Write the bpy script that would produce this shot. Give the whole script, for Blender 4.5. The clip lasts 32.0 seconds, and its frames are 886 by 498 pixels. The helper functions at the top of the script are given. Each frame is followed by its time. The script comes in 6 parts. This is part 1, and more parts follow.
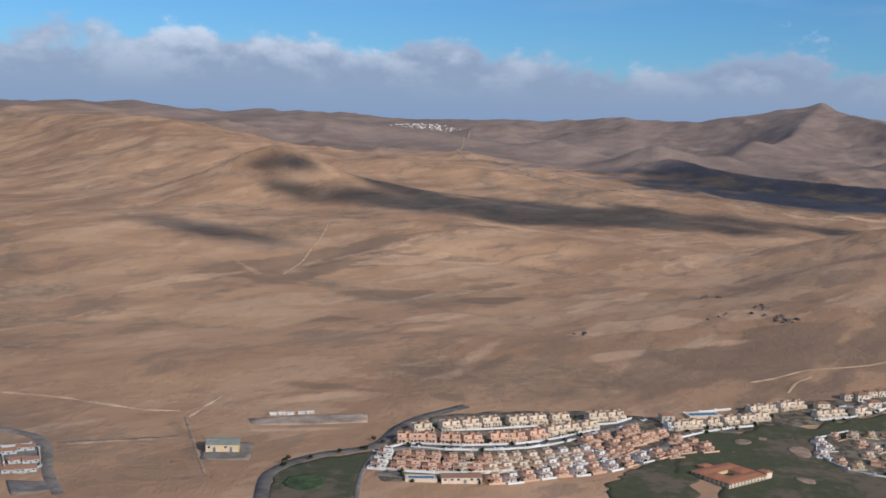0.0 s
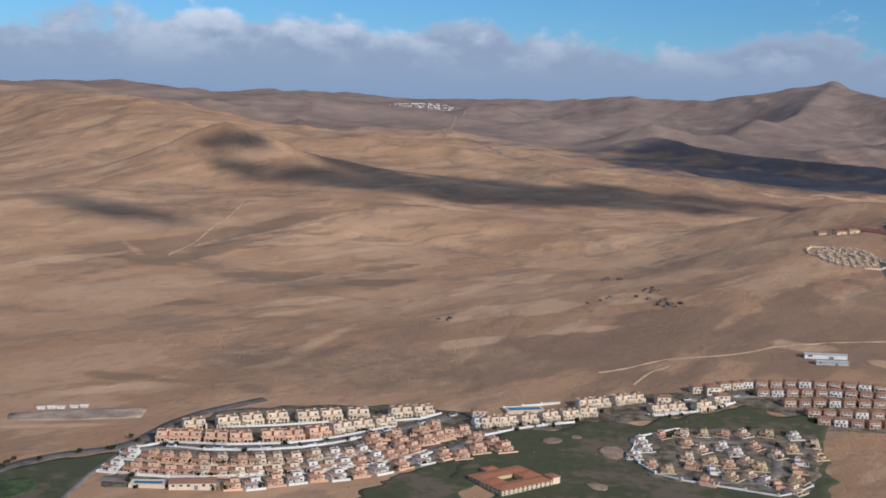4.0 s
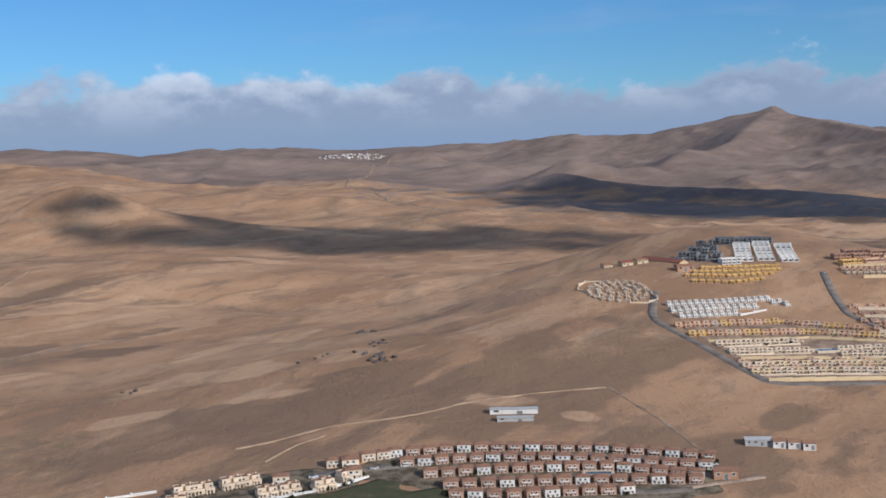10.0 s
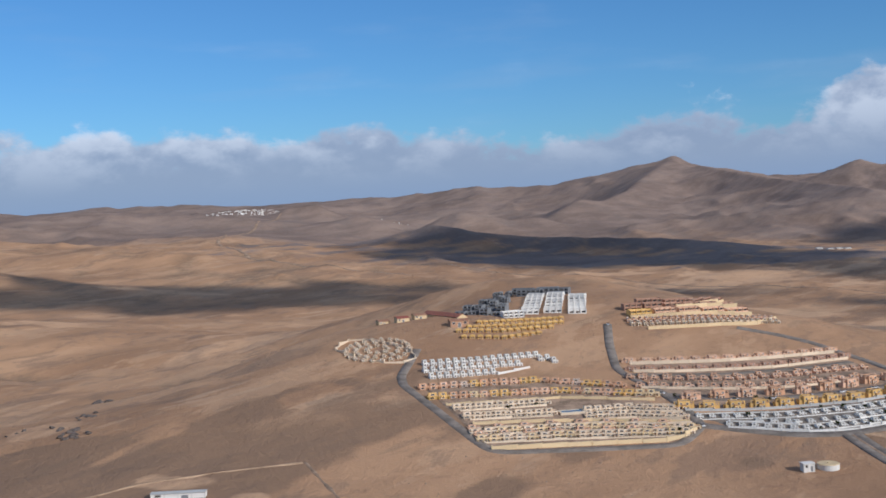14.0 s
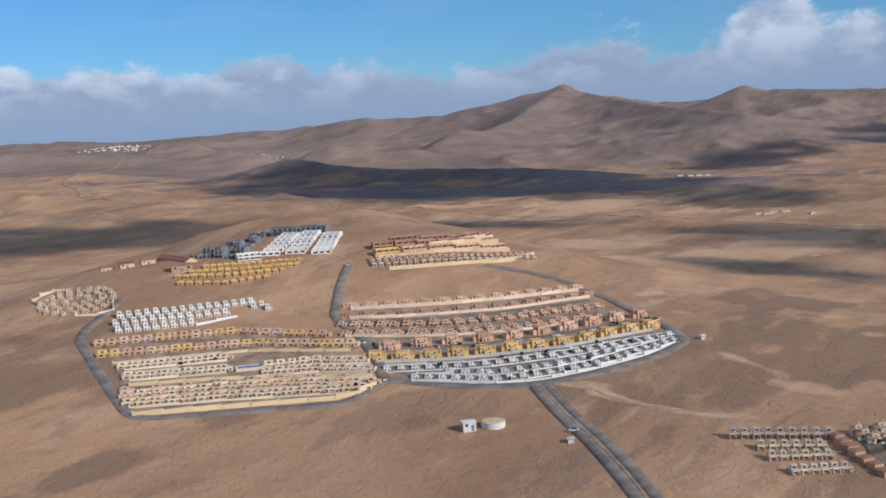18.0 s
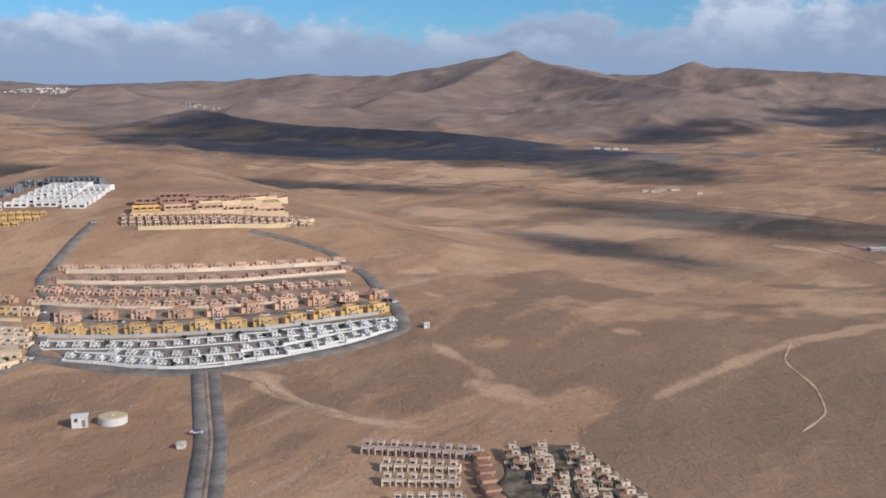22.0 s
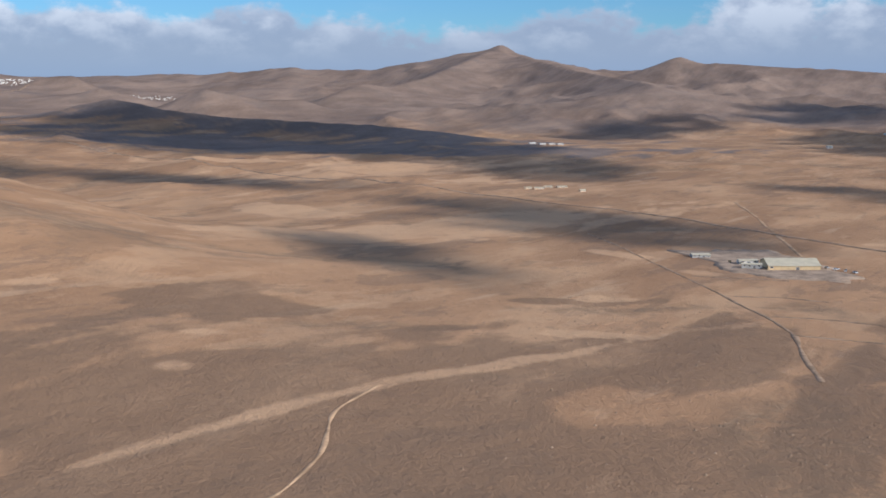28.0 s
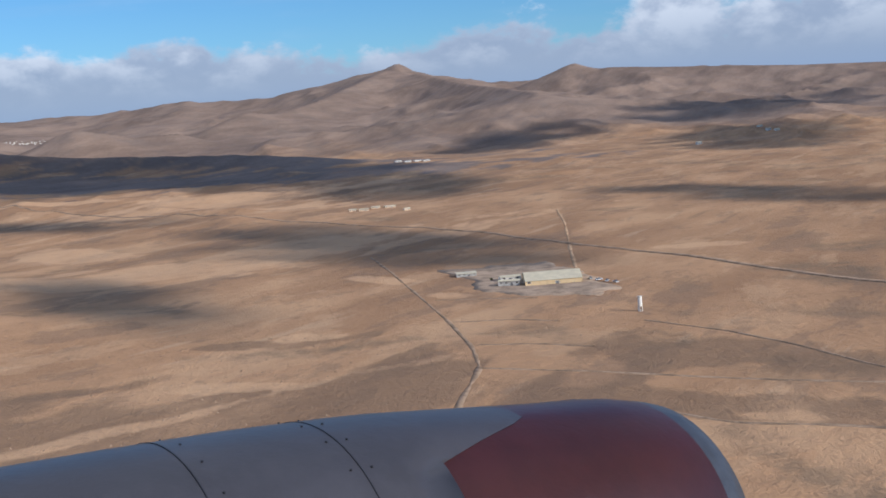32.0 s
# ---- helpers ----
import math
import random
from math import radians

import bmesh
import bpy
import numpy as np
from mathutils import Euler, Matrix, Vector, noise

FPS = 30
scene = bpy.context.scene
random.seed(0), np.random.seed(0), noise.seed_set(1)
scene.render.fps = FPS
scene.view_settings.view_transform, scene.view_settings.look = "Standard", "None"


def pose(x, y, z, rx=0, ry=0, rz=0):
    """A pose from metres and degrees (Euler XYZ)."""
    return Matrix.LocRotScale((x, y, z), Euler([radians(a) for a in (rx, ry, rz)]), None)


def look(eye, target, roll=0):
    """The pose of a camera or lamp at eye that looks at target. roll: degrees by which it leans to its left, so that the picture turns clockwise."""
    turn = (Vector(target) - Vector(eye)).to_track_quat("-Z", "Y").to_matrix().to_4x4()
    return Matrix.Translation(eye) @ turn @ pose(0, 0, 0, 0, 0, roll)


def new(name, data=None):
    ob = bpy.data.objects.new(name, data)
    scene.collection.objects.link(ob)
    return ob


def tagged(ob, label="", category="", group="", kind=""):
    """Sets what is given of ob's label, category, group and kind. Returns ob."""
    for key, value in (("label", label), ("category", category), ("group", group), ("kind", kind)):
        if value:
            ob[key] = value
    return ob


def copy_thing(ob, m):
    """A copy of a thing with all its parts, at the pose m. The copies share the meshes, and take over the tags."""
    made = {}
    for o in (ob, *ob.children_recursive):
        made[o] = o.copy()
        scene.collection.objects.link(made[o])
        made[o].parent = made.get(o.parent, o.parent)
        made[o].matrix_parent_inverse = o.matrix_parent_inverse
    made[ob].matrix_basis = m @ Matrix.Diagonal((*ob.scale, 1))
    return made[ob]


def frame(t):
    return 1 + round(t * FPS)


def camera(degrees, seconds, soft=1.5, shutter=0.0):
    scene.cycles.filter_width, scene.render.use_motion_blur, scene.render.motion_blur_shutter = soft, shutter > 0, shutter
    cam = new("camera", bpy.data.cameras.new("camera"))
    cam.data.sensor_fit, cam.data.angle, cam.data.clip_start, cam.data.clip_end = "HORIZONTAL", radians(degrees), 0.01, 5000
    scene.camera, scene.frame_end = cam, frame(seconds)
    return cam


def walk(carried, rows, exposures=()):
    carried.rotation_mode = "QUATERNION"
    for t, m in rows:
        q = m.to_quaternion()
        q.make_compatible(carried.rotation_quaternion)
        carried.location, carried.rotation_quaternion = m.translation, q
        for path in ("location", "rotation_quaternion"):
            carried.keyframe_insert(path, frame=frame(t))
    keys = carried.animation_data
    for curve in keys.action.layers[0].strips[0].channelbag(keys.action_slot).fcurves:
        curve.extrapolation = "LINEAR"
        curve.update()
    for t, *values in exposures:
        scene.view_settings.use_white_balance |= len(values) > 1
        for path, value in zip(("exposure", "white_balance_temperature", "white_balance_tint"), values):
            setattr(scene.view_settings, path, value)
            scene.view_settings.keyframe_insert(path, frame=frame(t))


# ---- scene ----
cam = camera(41.9, 32.0, soft=1.7)
# seconds, eye x y z, heading (to the left), pitch, lean to the left
PATH = [
    (0, -0.31, -0.63, 123.44, 0.573, -5.859, 1.82),
    (0.5, 7.56, 4.93, 123.05, -0.148, -6.158, 1.87),
    (1, 19.04, 11.04, 122.87, -0.326, -6.894, 1.91),
    (1.5, 30.71, 16.48, 122.26, -0.165, -6.991, 2.18),
    (2, 38.91, 22.16, 121.52, 0.932, -6.738, 2.02),
    (2.5, 49.83, 27.82, 121.56, 1.225, -7.067, 1.54),
    (3, 61.06, 32.90, 121.06, 1.104, -6.813, 1.74),
    (3.5, 70.99, 38.19, 120.93, 1.310, -7.092, 1.93),
    (4, 81.75, 44.07, 120.00, 1.809, -6.812, 1.64),
    (4.5, 91.06, 49.18, 120.30, 1.274, -6.050, 1.65),
    (6.5, 134.33, 71.42, 118.49, 1.775, -5.431, -0.63),
    (7, 144.52, 77.08, 118.02, 1.099, -5.970, -0.82),
    (7.5, 156.03, 82.75, 117.89, 0.959, -5.145, -1.47),
    (8, 167.97, 87.99, 117.09, -1.233, -6.339, -2.10),
    (8.5, 177.45, 93.82, 116.72, -0.009, -5.576, -2.73),
    (9, 188.50, 98.27, 116.19, 0.820, -4.361, -1.88),
    (9.5, 197.94, 102.96, 115.60, 0.551, -4.744, -1.53),
    (10, 208.73, 107.62, 114.90, 0.779, -4.427, -1.95),
    (10.5, 219.40, 113.28, 114.30, 0.593, -3.400, -2.15),
    (11, 228.53, 118.37, 113.26, -0.115, -3.065, -2.54),
    (11.5, 239.39, 124.70, 113.11, -0.497, -2.624, -3.22),
    (12, 250.60, 129.97, 111.80, -0.784, -2.478, -3.24),
    (12.5, 262.90, 136.89, 111.15, -1.906, -1.957, -3.47),
    (13, 273.55, 141.97, 109.97, -1.845, -1.139, -3.19),
    (13.5, 284.29, 148.75, 109.76, -2.237, -2.204, -2.72),
    (14, 294.61, 155.48, 108.42, -3.020, -1.891, -2.92),
    (14.5, 307.01, 160.50, 107.85, -4.257, -1.770, -2.85),
    (16.5, 350.34, 183.18, 105.00, -6.169, -3.946, -3.40),
    (17, 362.91, 184.48, 104.34, -6.375, -4.238, -4.03),
    (17.5, 373.15, 189.30, 103.68, -6.580, -4.457, -4.81),
    (18, 385.16, 195.29, 103.20, -7.126, -5.501, -3.85),
    (18.5, 397.20, 199.88, 102.44, -7.262, -6.778, -2.73),
    (19, 406.74, 207.70, 101.79, -7.471, -7.403, -2.32),
    (19.5, 419.97, 210.05, 100.91, -7.761, -7.639, -1.90),
    (20, 431.18, 215.60, 99.89, -8.124, -8.268, -1.37),
    (20.5, 444.55, 219.94, 99.94, -7.835, -8.267, -0.28),
    (21, 454.71, 224.97, 98.13, -7.758, -7.431, -0.67),
    (21.5, 464.59, 232.45, 97.27, -8.808, -7.418, -0.21),
    (22, 476.75, 237.40, 96.09, -8.975, -7.387, -0.70),
    (22.5, 489.17, 242.24, 96.04, -8.538, -7.805, 0.22),
    (23, 501.32, 247.05, 95.99, -8.372, -6.821, 0.32),
    (23.5, 513.12, 252.35, 93.69, -8.309, -5.251, -0.63),
    (24, 524.79, 259.32, 92.84, -8.369, -5.110, -0.45),
    (24.5, 534.95, 263.01, 91.44, -8.261, -6.244, -0.43),
    (25, 546.93, 268.65, 92.02, -7.840, -6.229, -0.22),
    (25.5, 558.56, 274.08, 92.76, -8.870, -6.347, 0.56),
    (27.5, 609.76, 296.25, 88.14, -7.304, -7.202, 0.12),
    (28, 620.28, 302.05, 87.06, -8.167, -7.528, -0.36),
    (28.5, 632.22, 305.48, 86.08, -7.716, -7.217, -1.63),
    (29, 644.36, 310.07, 86.15, -7.614, -7.679, -1.97),
    (29.5, 655.81, 314.52, 85.63, -8.523, -8.118, -2.05),
    (30, 668.41, 318.71, 84.75, -9.145, -7.481, -2.90),
    (30.5, 680.10, 323.11, 83.54, -8.887, -7.569, -3.90),
    (31, 693.12, 328.39, 83.92, -10.397, -8.256, -2.91),
    (31.5, 705.56, 334.20, 82.21, -10.887, -7.749, -3.73),
    (32, 717.11, 341.30, 80.76, -11.503, -6.675, -4.48),
]


def aim(x, y, z, yaw, pitch, roll):
    a, p = radians(yaw), radians(pitch)
    way = (-math.sin(a) * math.cos(p), math.cos(a) * math.cos(p), math.sin(p))
    return look((x, y, z), (x + 50 * way[0], y + 50 * way[1], z + 50 * way[2]), roll)


walk(cam, [(t, aim(*row)) for t, *row in PATH], exposures=[(0, -0.06, 5700, 10), (18, 0.0, 5700, 10), (24, 0.09, 5800, 10), (32, 0.19, 5850, 10)])

# ---- sky, sun ----
SUN_HIGH, SUN_TURN = 26.0, 45.0  # degrees above the horizon; to the right of straight behind the first view
TO_SUN = Vector((math.sin(radians(SUN_TURN)) * math.cos(radians(SUN_HIGH)), -math.cos(radians(SUN_TURN)) * math.cos(radians(SUN_HIGH)), math.sin(radians(SUN_HIGH))))
sun = new("sun", bpy.data.lights.new("sun", "SUN"))
sun.data.energy, sun.data.angle, sun.data.color = 3.9, radians(0.9), (1.0, 0.90, 0.78)
sun.matrix_world = look(TO_SUN * 900, (0, 0, 0))


def node(tree, kind, **values):
    """A node with its settings and inputs given by name (inputs: i0, i1 ... or by their names with _ for blanks)."""
    n = tree.nodes.new(kind)
    for key, value in values.items():
        if key.startswith("i") and key[1:].isdigit():
            slot = n.inputs[int(key[1:])]
        elif key.replace("_", " ") in n.inputs:
            slot = n.inputs[key.replace("_", " ")]
        else:
            settle(n, key, value)
            continue
        if isinstance(value, bpy.types.NodeSocket):
            tree.links.new(value, slot)
        else:
            slot.default_value = value
    return n


def settle(n, key, value):
    if key == "operation":
        n.operation = value
    elif key == "use_clamp":
        n.use_clamp = value
    elif key == "interpolation_type":
        n.interpolation_type = value
    elif key == "data_type":
        n.data_type = value
    elif key == "blend_type":
        n.blend_type = value
    elif key == "sky_type":
        n.sky_type = value
    elif key == "sun_disc":
        n.sun_disc = value
    elif key == "sun_elevation":
        n.sun_elevation = value
    elif key == "sun_rotation":
        n.sun_rotation = value
    elif key == "altitude":
        n.altitude = value
    elif key == "air_density":
        n.air_density = value
    elif key == "dust_density":
        n.dust_density = value
    elif key == "ozone_density":
        n.ozone_density = value
    elif key == "attribute_name":
        n.attribute_name = value
    elif key == "wave_type":
        n.wave_type = value
    elif key == "bands_direction":
        n.bands_direction = value
    else:
        raise KeyError(key)


def maths(tree, op, a, b=0.0, clamp=False):
    return node(tree, "ShaderNodeMath", operation=op, use_clamp=clamp, i0=a, i1=b).outputs[0]


def span(tree, value, a, b, c=0.0, d=1.0):
    return node(tree, "ShaderNodeMapRange", interpolation_type="SMOOTHSTEP", i0=value, i1=a, i2=b, i3=c, i4=d).outputs[0]


def blend(tree, factor, a, b):
    return node(tree, "ShaderNodeMix", data_type="RGBA", i0=factor, i6=a, i7=b).outputs[2]


# cloud heaps (and gaps, below nought): bearing to the right, height, half-width, half-height in degrees, strength
CLOUD_HEAPS = [
    (-8, 3.2, 2.0, 0.8, 0.16), (-19, 4.8, 3.5, 1.6, 0.2), (-1, 3.7, 3.0, 1.2, 0.13), (14, 3.4, 3.5, 1.2, 0.13), (23.5, 4.9, 2.6, 1.9, 0.34), (28.5, 3.8, 4.0, 1.7, 0.18),
    (-13, 3.5, 3.0, 1.0, 0.08), (34, 4.6, 4.0, 2.0, 0.2), (8.5, 3.8, 2.0, 1.3, -0.1), (-4.5, 4.2, 1.6, 1.0, -0.1), (18.8, 3.9, 1.6, 1.1, -0.1),
]


def sky_world():
    world = bpy.data.worlds.new("sky")
    scene.world = world
    world.use_nodes = True
    t = world.node_tree
    t.nodes.clear()
    sky = node(t, "ShaderNodeTexSky", sky_type="NISHITA", sun_disc=False, sun_elevation=radians(SUN_HIGH), sun_rotation=radians(180 - SUN_TURN), altitude=600.0, air_density=1.0, dust_density=0.4, ozone_density=3.0)
    way = node(t, "ShaderNodeTexCoord").outputs["Generated"]
    up = node(t, "ShaderNodeSeparateXYZ", i0=way).outputs[2]
    # heaps of cumulus low over the horizon, some towering, with gaps; thin veils above
    flat = node(t, "ShaderNodeMapping", i0=way, Scale=(1.0, 1.0, 1.7)).outputs[0]
    heads = node(t, "ShaderNodeTexNoise", Vector=flat, Scale=17.0, Detail=10.0, Roughness=0.57, Distortion=0.1).outputs[0]
    lumps = node(t, "ShaderNodeTexNoise", Vector=flat, Scale=46.0, Detail=8.0, Roughness=0.62).outputs[0]
    body = maths(t, "ADD", maths(t, "MULTIPLY", heads, 0.72), maths(t, "MULTIPLY", lumps, 0.28))
    sway = node(t, "ShaderNodeTexNoise", Vector=flat, Scale=5.5, Detail=3.0).outputs[0]
    rise = maths(t, "ADD", span(t, up, 0.006, 0.118, 0.10, 0.82), maths(t, "MULTIPLY", maths(t, "SUBTRACT", sway, 0.5), 0.40))
    for bearing, high, wide, tall, gain in CLOUD_HEAPS:
        b, e = radians(bearing), radians(high)
        off = node(t, "ShaderNodeVectorMath", operation="SUBTRACT", i0=way, i1=(math.sin(b) * math.cos(e), math.cos(b) * math.cos(e), math.sin(e))).outputs[0]
        off = node(t, "ShaderNodeVectorMath", operation="MULTIPLY", i0=off, i1=(1 / radians(wide), 1 / radians(wide), 1 / radians(tall))).outputs[0]
        near = node(t, "ShaderNodeVectorMath", operation="LENGTH", i0=off).outputs["Value"]
        rise = maths(t, "SUBTRACT", rise, span(t, near, 1.25, 0.25, 0.0, gain))
    mask = maths(t, "MULTIPLY", span(t, maths(t, "SUBTRACT", body, rise), -0.05, 0.13), 0.93)
    veil = node(t, "ShaderNodeTexNoise", Vector=node(t, "ShaderNodeMapping", i0=way, Scale=(1, 1, 6)).outputs[0], Scale=5.0, Detail=6.0).outputs[0]
    thin = maths(t, "MULTIPLY", span(t, veil, 0.52, 0.78), 0.15)
    # scattered bright cloud higher up, above what the flight sees, added to soften shadows
    puffs = node(t, "ShaderNodeTexNoise", Vector=way, Scale=3.2, Detail=7.0, Roughness=0.55).outputs[0]
    aloft = maths(t, "MULTIPLY", span(t, puffs, 0.42, 0.60), span(t, up, 0.30, 0.50))
    cover = maths(t, "MAXIMUM", maths(t, "MAXIMUM", mask, thin), maths(t, "MULTIPLY", aloft, 0.9))
    lit = maths(t, "ADD", span(t, heads, 0.44, 0.66, 0.0, 0.75), span(t, maths(t, "SUBTRACT", rise, body), -0.22, 0.0, 0.0, 0.3), clamp=True)
    high = maths(t, "MULTIPLY", lit, span(t, up, 0.02, 0.085))
    tone = blend(t, high, (0.31, 0.36, 0.46, 1), (0.74, 0.755, 0.79, 1))
    low = span(t, up, 0.0, 0.045)
    tone = blend(t, low, (0.26, 0.335, 0.48, 1), tone)
    blue = node(t, "ShaderNodeMix", data_type="RGBA", blend_type="MULTIPLY", i0=1.0, i6=sky.outputs[0], i7=(0.60, 0.90, 1.14, 1)).outputs[2]
    a = node(t, "ShaderNodeBackground", Color=blue, Strength=0.082)
    tone = blend(t, span(t, up, 0.28, 0.45), tone, (0.56, 0.61, 0.70, 1))
    b = node(t, "ShaderNodeBackground", Color=tone, Strength=1.0)
    out = node(t, "ShaderNodeMixShader", i0=cover, i1=a.outputs[0], i2=b.outputs[0])
    node(t, "ShaderNodeOutputWorld", Surface=out.outputs[0])


sky_world()

# ---- shape of the land ----
# hills: x, y, height, half-width along, half-width across, turn in degrees
NEAR_HILLS = [
    (395, 765, 35.3, 190, 110, 10), (430, 600, 10.9, 130, 70, 0), (240, 620, 16.4, 120, 90, 0),
    (530, 640, 8.5, 110, 90, 0), (640, 590, 9, 140, 120, 0), (-110, 1050, 12, 200, 200, 0),
    (520, 760, 8.4, 90, 70, 0), (330, 700, 2.3, 80, 60, 0), (90, 560, 3.7, 140, 110, 0),
    (520, 470, 8.9, 150, 70, 0), (260, 500, 6.7, 130, 60, 0), (290, 760, 8.8, 80, 60, 0),
    (400, 830, 8.3, 110, 60, 0), (490, 800, 2.2, 90, 55, 0), (240, 705, 3, 60, 45, 0),
    (395, 930, 49.9, 150, 90, 0), (40, 1000, 16, 170, 130, 0), (-330, 900, 26, 260, 200, 0),
]
FAR_HILLS = [
    (-563, 2022, 70, 230, 300, 35), (-300, 1750, 34, 220, 180, 0), (-900, 2500, 60, 330, 380, 20), (-420, 3000, 30, 260, 300, 0),
    (150, 1900, 36, 430, 420, 0), (-10, 2440, 9, 260, 260, 0), (976, 2735, 10, 380, 330, 0), (987, 1854, 7, 260, 240, 0),
    (-100, 3770, 15, 230, 110, 0), (-140, 3260, -10, 230, 190, 0), (-60, 3520, -5, 200, 90, 0),
]
# crests of hills and spurs that stand out of the far plain: half-width of the slope, then points x, y, z
MASSIF = [
    (240, [(1515, 4500, 232), (1537, 4200, 197), (1543, 3800, 162), (1543, 3400, 135), (1485, 2900, 110)]),
    (105, [(1485, 2900, 108), (1562, 2900, 84), (1654, 2950, 55), (1757, 3000, 26)]),
    (200, [(1863, 4261, 155), (2033, 4261, 220), (2120, 4200, 184), (2197, 4100, 172), (2229, 3900, 119), (2268, 3700, 78), (2293, 3500, 32)]),
    (260, [(2134, 4200, 195), (2420, 4050, 172), (2700, 3900, 150), (3000, 3700, 130)]),
    (170, [(743, 3100, 86), (847, 3326, 121), (921, 3400, 114), (1061, 3700, 143), (1238, 4200, 194), (1430, 4650, 255)]),
]
HILLS = [
    (120, [(392, 2800, 74), (434, 2807, 94), (477, 2807, 106), (525, 2807, 96), (586, 2850, 82), (679, 2950, 82)]),
    (95, [(204, 1900, 53), (296, 2000, 63), (337, 2077, 78), (379, 2077, 87), (421, 2077, 81), (455, 2080, 70), (524, 2090, 60), (629, 2090, 52), (765, 2100, 44), (876, 2100, 30)]),
    (75, [(30, 3250, 118), (51, 3319, 139), (121, 3319, 145), (182, 3350, 116)]),
    (130, [(170, 2950, 92), (240, 2960, 112), (330, 2980, 88)]),
    (85, [(-262, 1400, 88), (-237, 1431, 99), (-214, 1431, 102), (-194, 1450, 95), (-150, 1500, 68), (-60, 1470, 52)]),
    (280, [(-1061, 2400, 125), (-923, 2700, 151), (-774, 2750, 173), (-700, 2700, 161), (-584, 2500, 112), (-412, 2200, 74)]),
    (170, [(-774, 2750, 160), (-640, 2420, 96), (-560, 2150, 70)]),
]
RIDGES = MASSIF + HILLS
# crest of the far range, seen from the middle of the flight: bearing to the right, height
CREST = [
    (-180, 70), (-70, 120), (-45, 170), (-30, 185), (-20, 196), (-17, 165), (-14.5, 188), (-9.7, 180), (-6.6, 165), (-3, 174), (0, 178), (2, 184),
    (3.3, 194), (4.4, 200), (5.5, 188), (6.6, 185), (8.1, 190), (9, 205), (10.3, 222), (11.3, 236), (12.3, 256), (13.3, 274),
    (14, 288), (14.7, 256), (15.4, 236), (16.2, 217), (17.2, 193), (18, 184), (19.7, 173), (20.6, 180), (21.3, 192), (22.3, 222), (22.9, 196),
    (23.8, 211), (25.6, 186), (27.4, 188), (29, 176), (31.6, 150), (35, 140), (50, 130), (75, 90), (180, 70),
]
MIDDLE = (345.0, 180.0)
# built-up stretches where the ground is levelled
CALM = [(40, 410, 1.6, 120, 45, 0), (165, 425, 1.6, 75, 60, 0), (245, 475, 1.6, 75, 35, 0), (400, 640, 2.0, 130, 120, 0), (470, 480, 1.4, 110, 45, 0), (860, 820, 1.3, 60, 60, 0), (-90, 390, 1.2, 60, 50, 0)]


def lattice(x, y, seed):
    """Smooth random field between -1 and 1, one cell a unit."""
    xi, yi = np.floor(x).astype(np.int64), np.floor(y).astype(np.int64)
    fx, fy = x - xi, y - yi
    ux, uy = fx * fx * fx * (fx * (fx * 6 - 15) + 10), fy * fy * fy * (fy * (fy * 6 - 15) + 10)

    def rnd(a, b):
        n = (a * 374761393 + b * 668265263 + seed * 974634777) & 0x7FFFFFFF
        n = ((n ^ (n >> 13)) * 1274126177) & 0x7FFFFFFF
        return ((n ^ (n >> 16)) & 0xFFFF) / 32767.5 - 1

    top = rnd(xi, yi) * (1 - ux) + rnd(xi + 1, yi) * ux
    low = rnd(xi, yi + 1) * (1 - ux) + rnd(xi + 1, yi + 1) * ux
    return top * (1 - uy) + low * uy


def octaves(x, y, size, count, seed, ridged=False):
    total, gain = 0.0, 1.0
    for k in range(count):
        v = lattice(x / size + 17.3 * k, y / size - 9.1 * k, seed + k)
        total = total + gain * ((1 - 2 * np.abs(v)) if ridged else v)
        size, gain = size / 2.07, gain * 0.5
    return total


def bump_sum(x, y, hills, sharp):
    total = 0.0
    for cx, cy, high, along, across, turn in hills:
        a = math.radians(turn)
        u = ((x - cx) * math.cos(a) + (y - cy) * math.sin(a)) / along
        v = (-(x - cx) * math.sin(a) + (y - cy) * math.cos(a)) / across
        d = u * u + v * v
        total = total + high * (np.exp(-d) if not sharp else 1 / (1 + d) ** 1.6)
    return total


def ridge_rise(x, y, base):
    """How far the crests and their gullied flanks stand above the base."""
    total = 0.0 * base
    spurs = octaves(x, y, 330, 5, 131, True)
    for wide, line in RIDGES:
        for (xa, ya, za), (xb, yb, zb) in zip(line, line[1:]):
            dx, dy = xb - xa, yb - ya
            u = np.clip(((x - xa) * dx + (y - ya) * dy) / (dx * dx + dy * dy), 0, 1)
            d = np.hypot(x - xa - u * dx, y - ya - u * dy) / wide
            d = d * (1 - (0.32 if wide > 200 else 0.10) * spurs * np.clip(d * 2, 0, 1))
            total = np.maximum(total, np.maximum(za + (zb - za) * u - base, 0) * np.exp(-np.maximum(d, 0) ** 1.08))
    return total


def ease(a, b, v):
    u = np.clip((v - a) / (b - a), 0, 1)
    return u * u * (3 - 2 * u)


def gullies(x, y):
    """High along the beds of the dry washes."""
    warp = octaves(x, y, 420, 3, 5) * 60
    return octaves(x + warp * 0.5, y - warp * 0.3, 130, 4, 61, True)


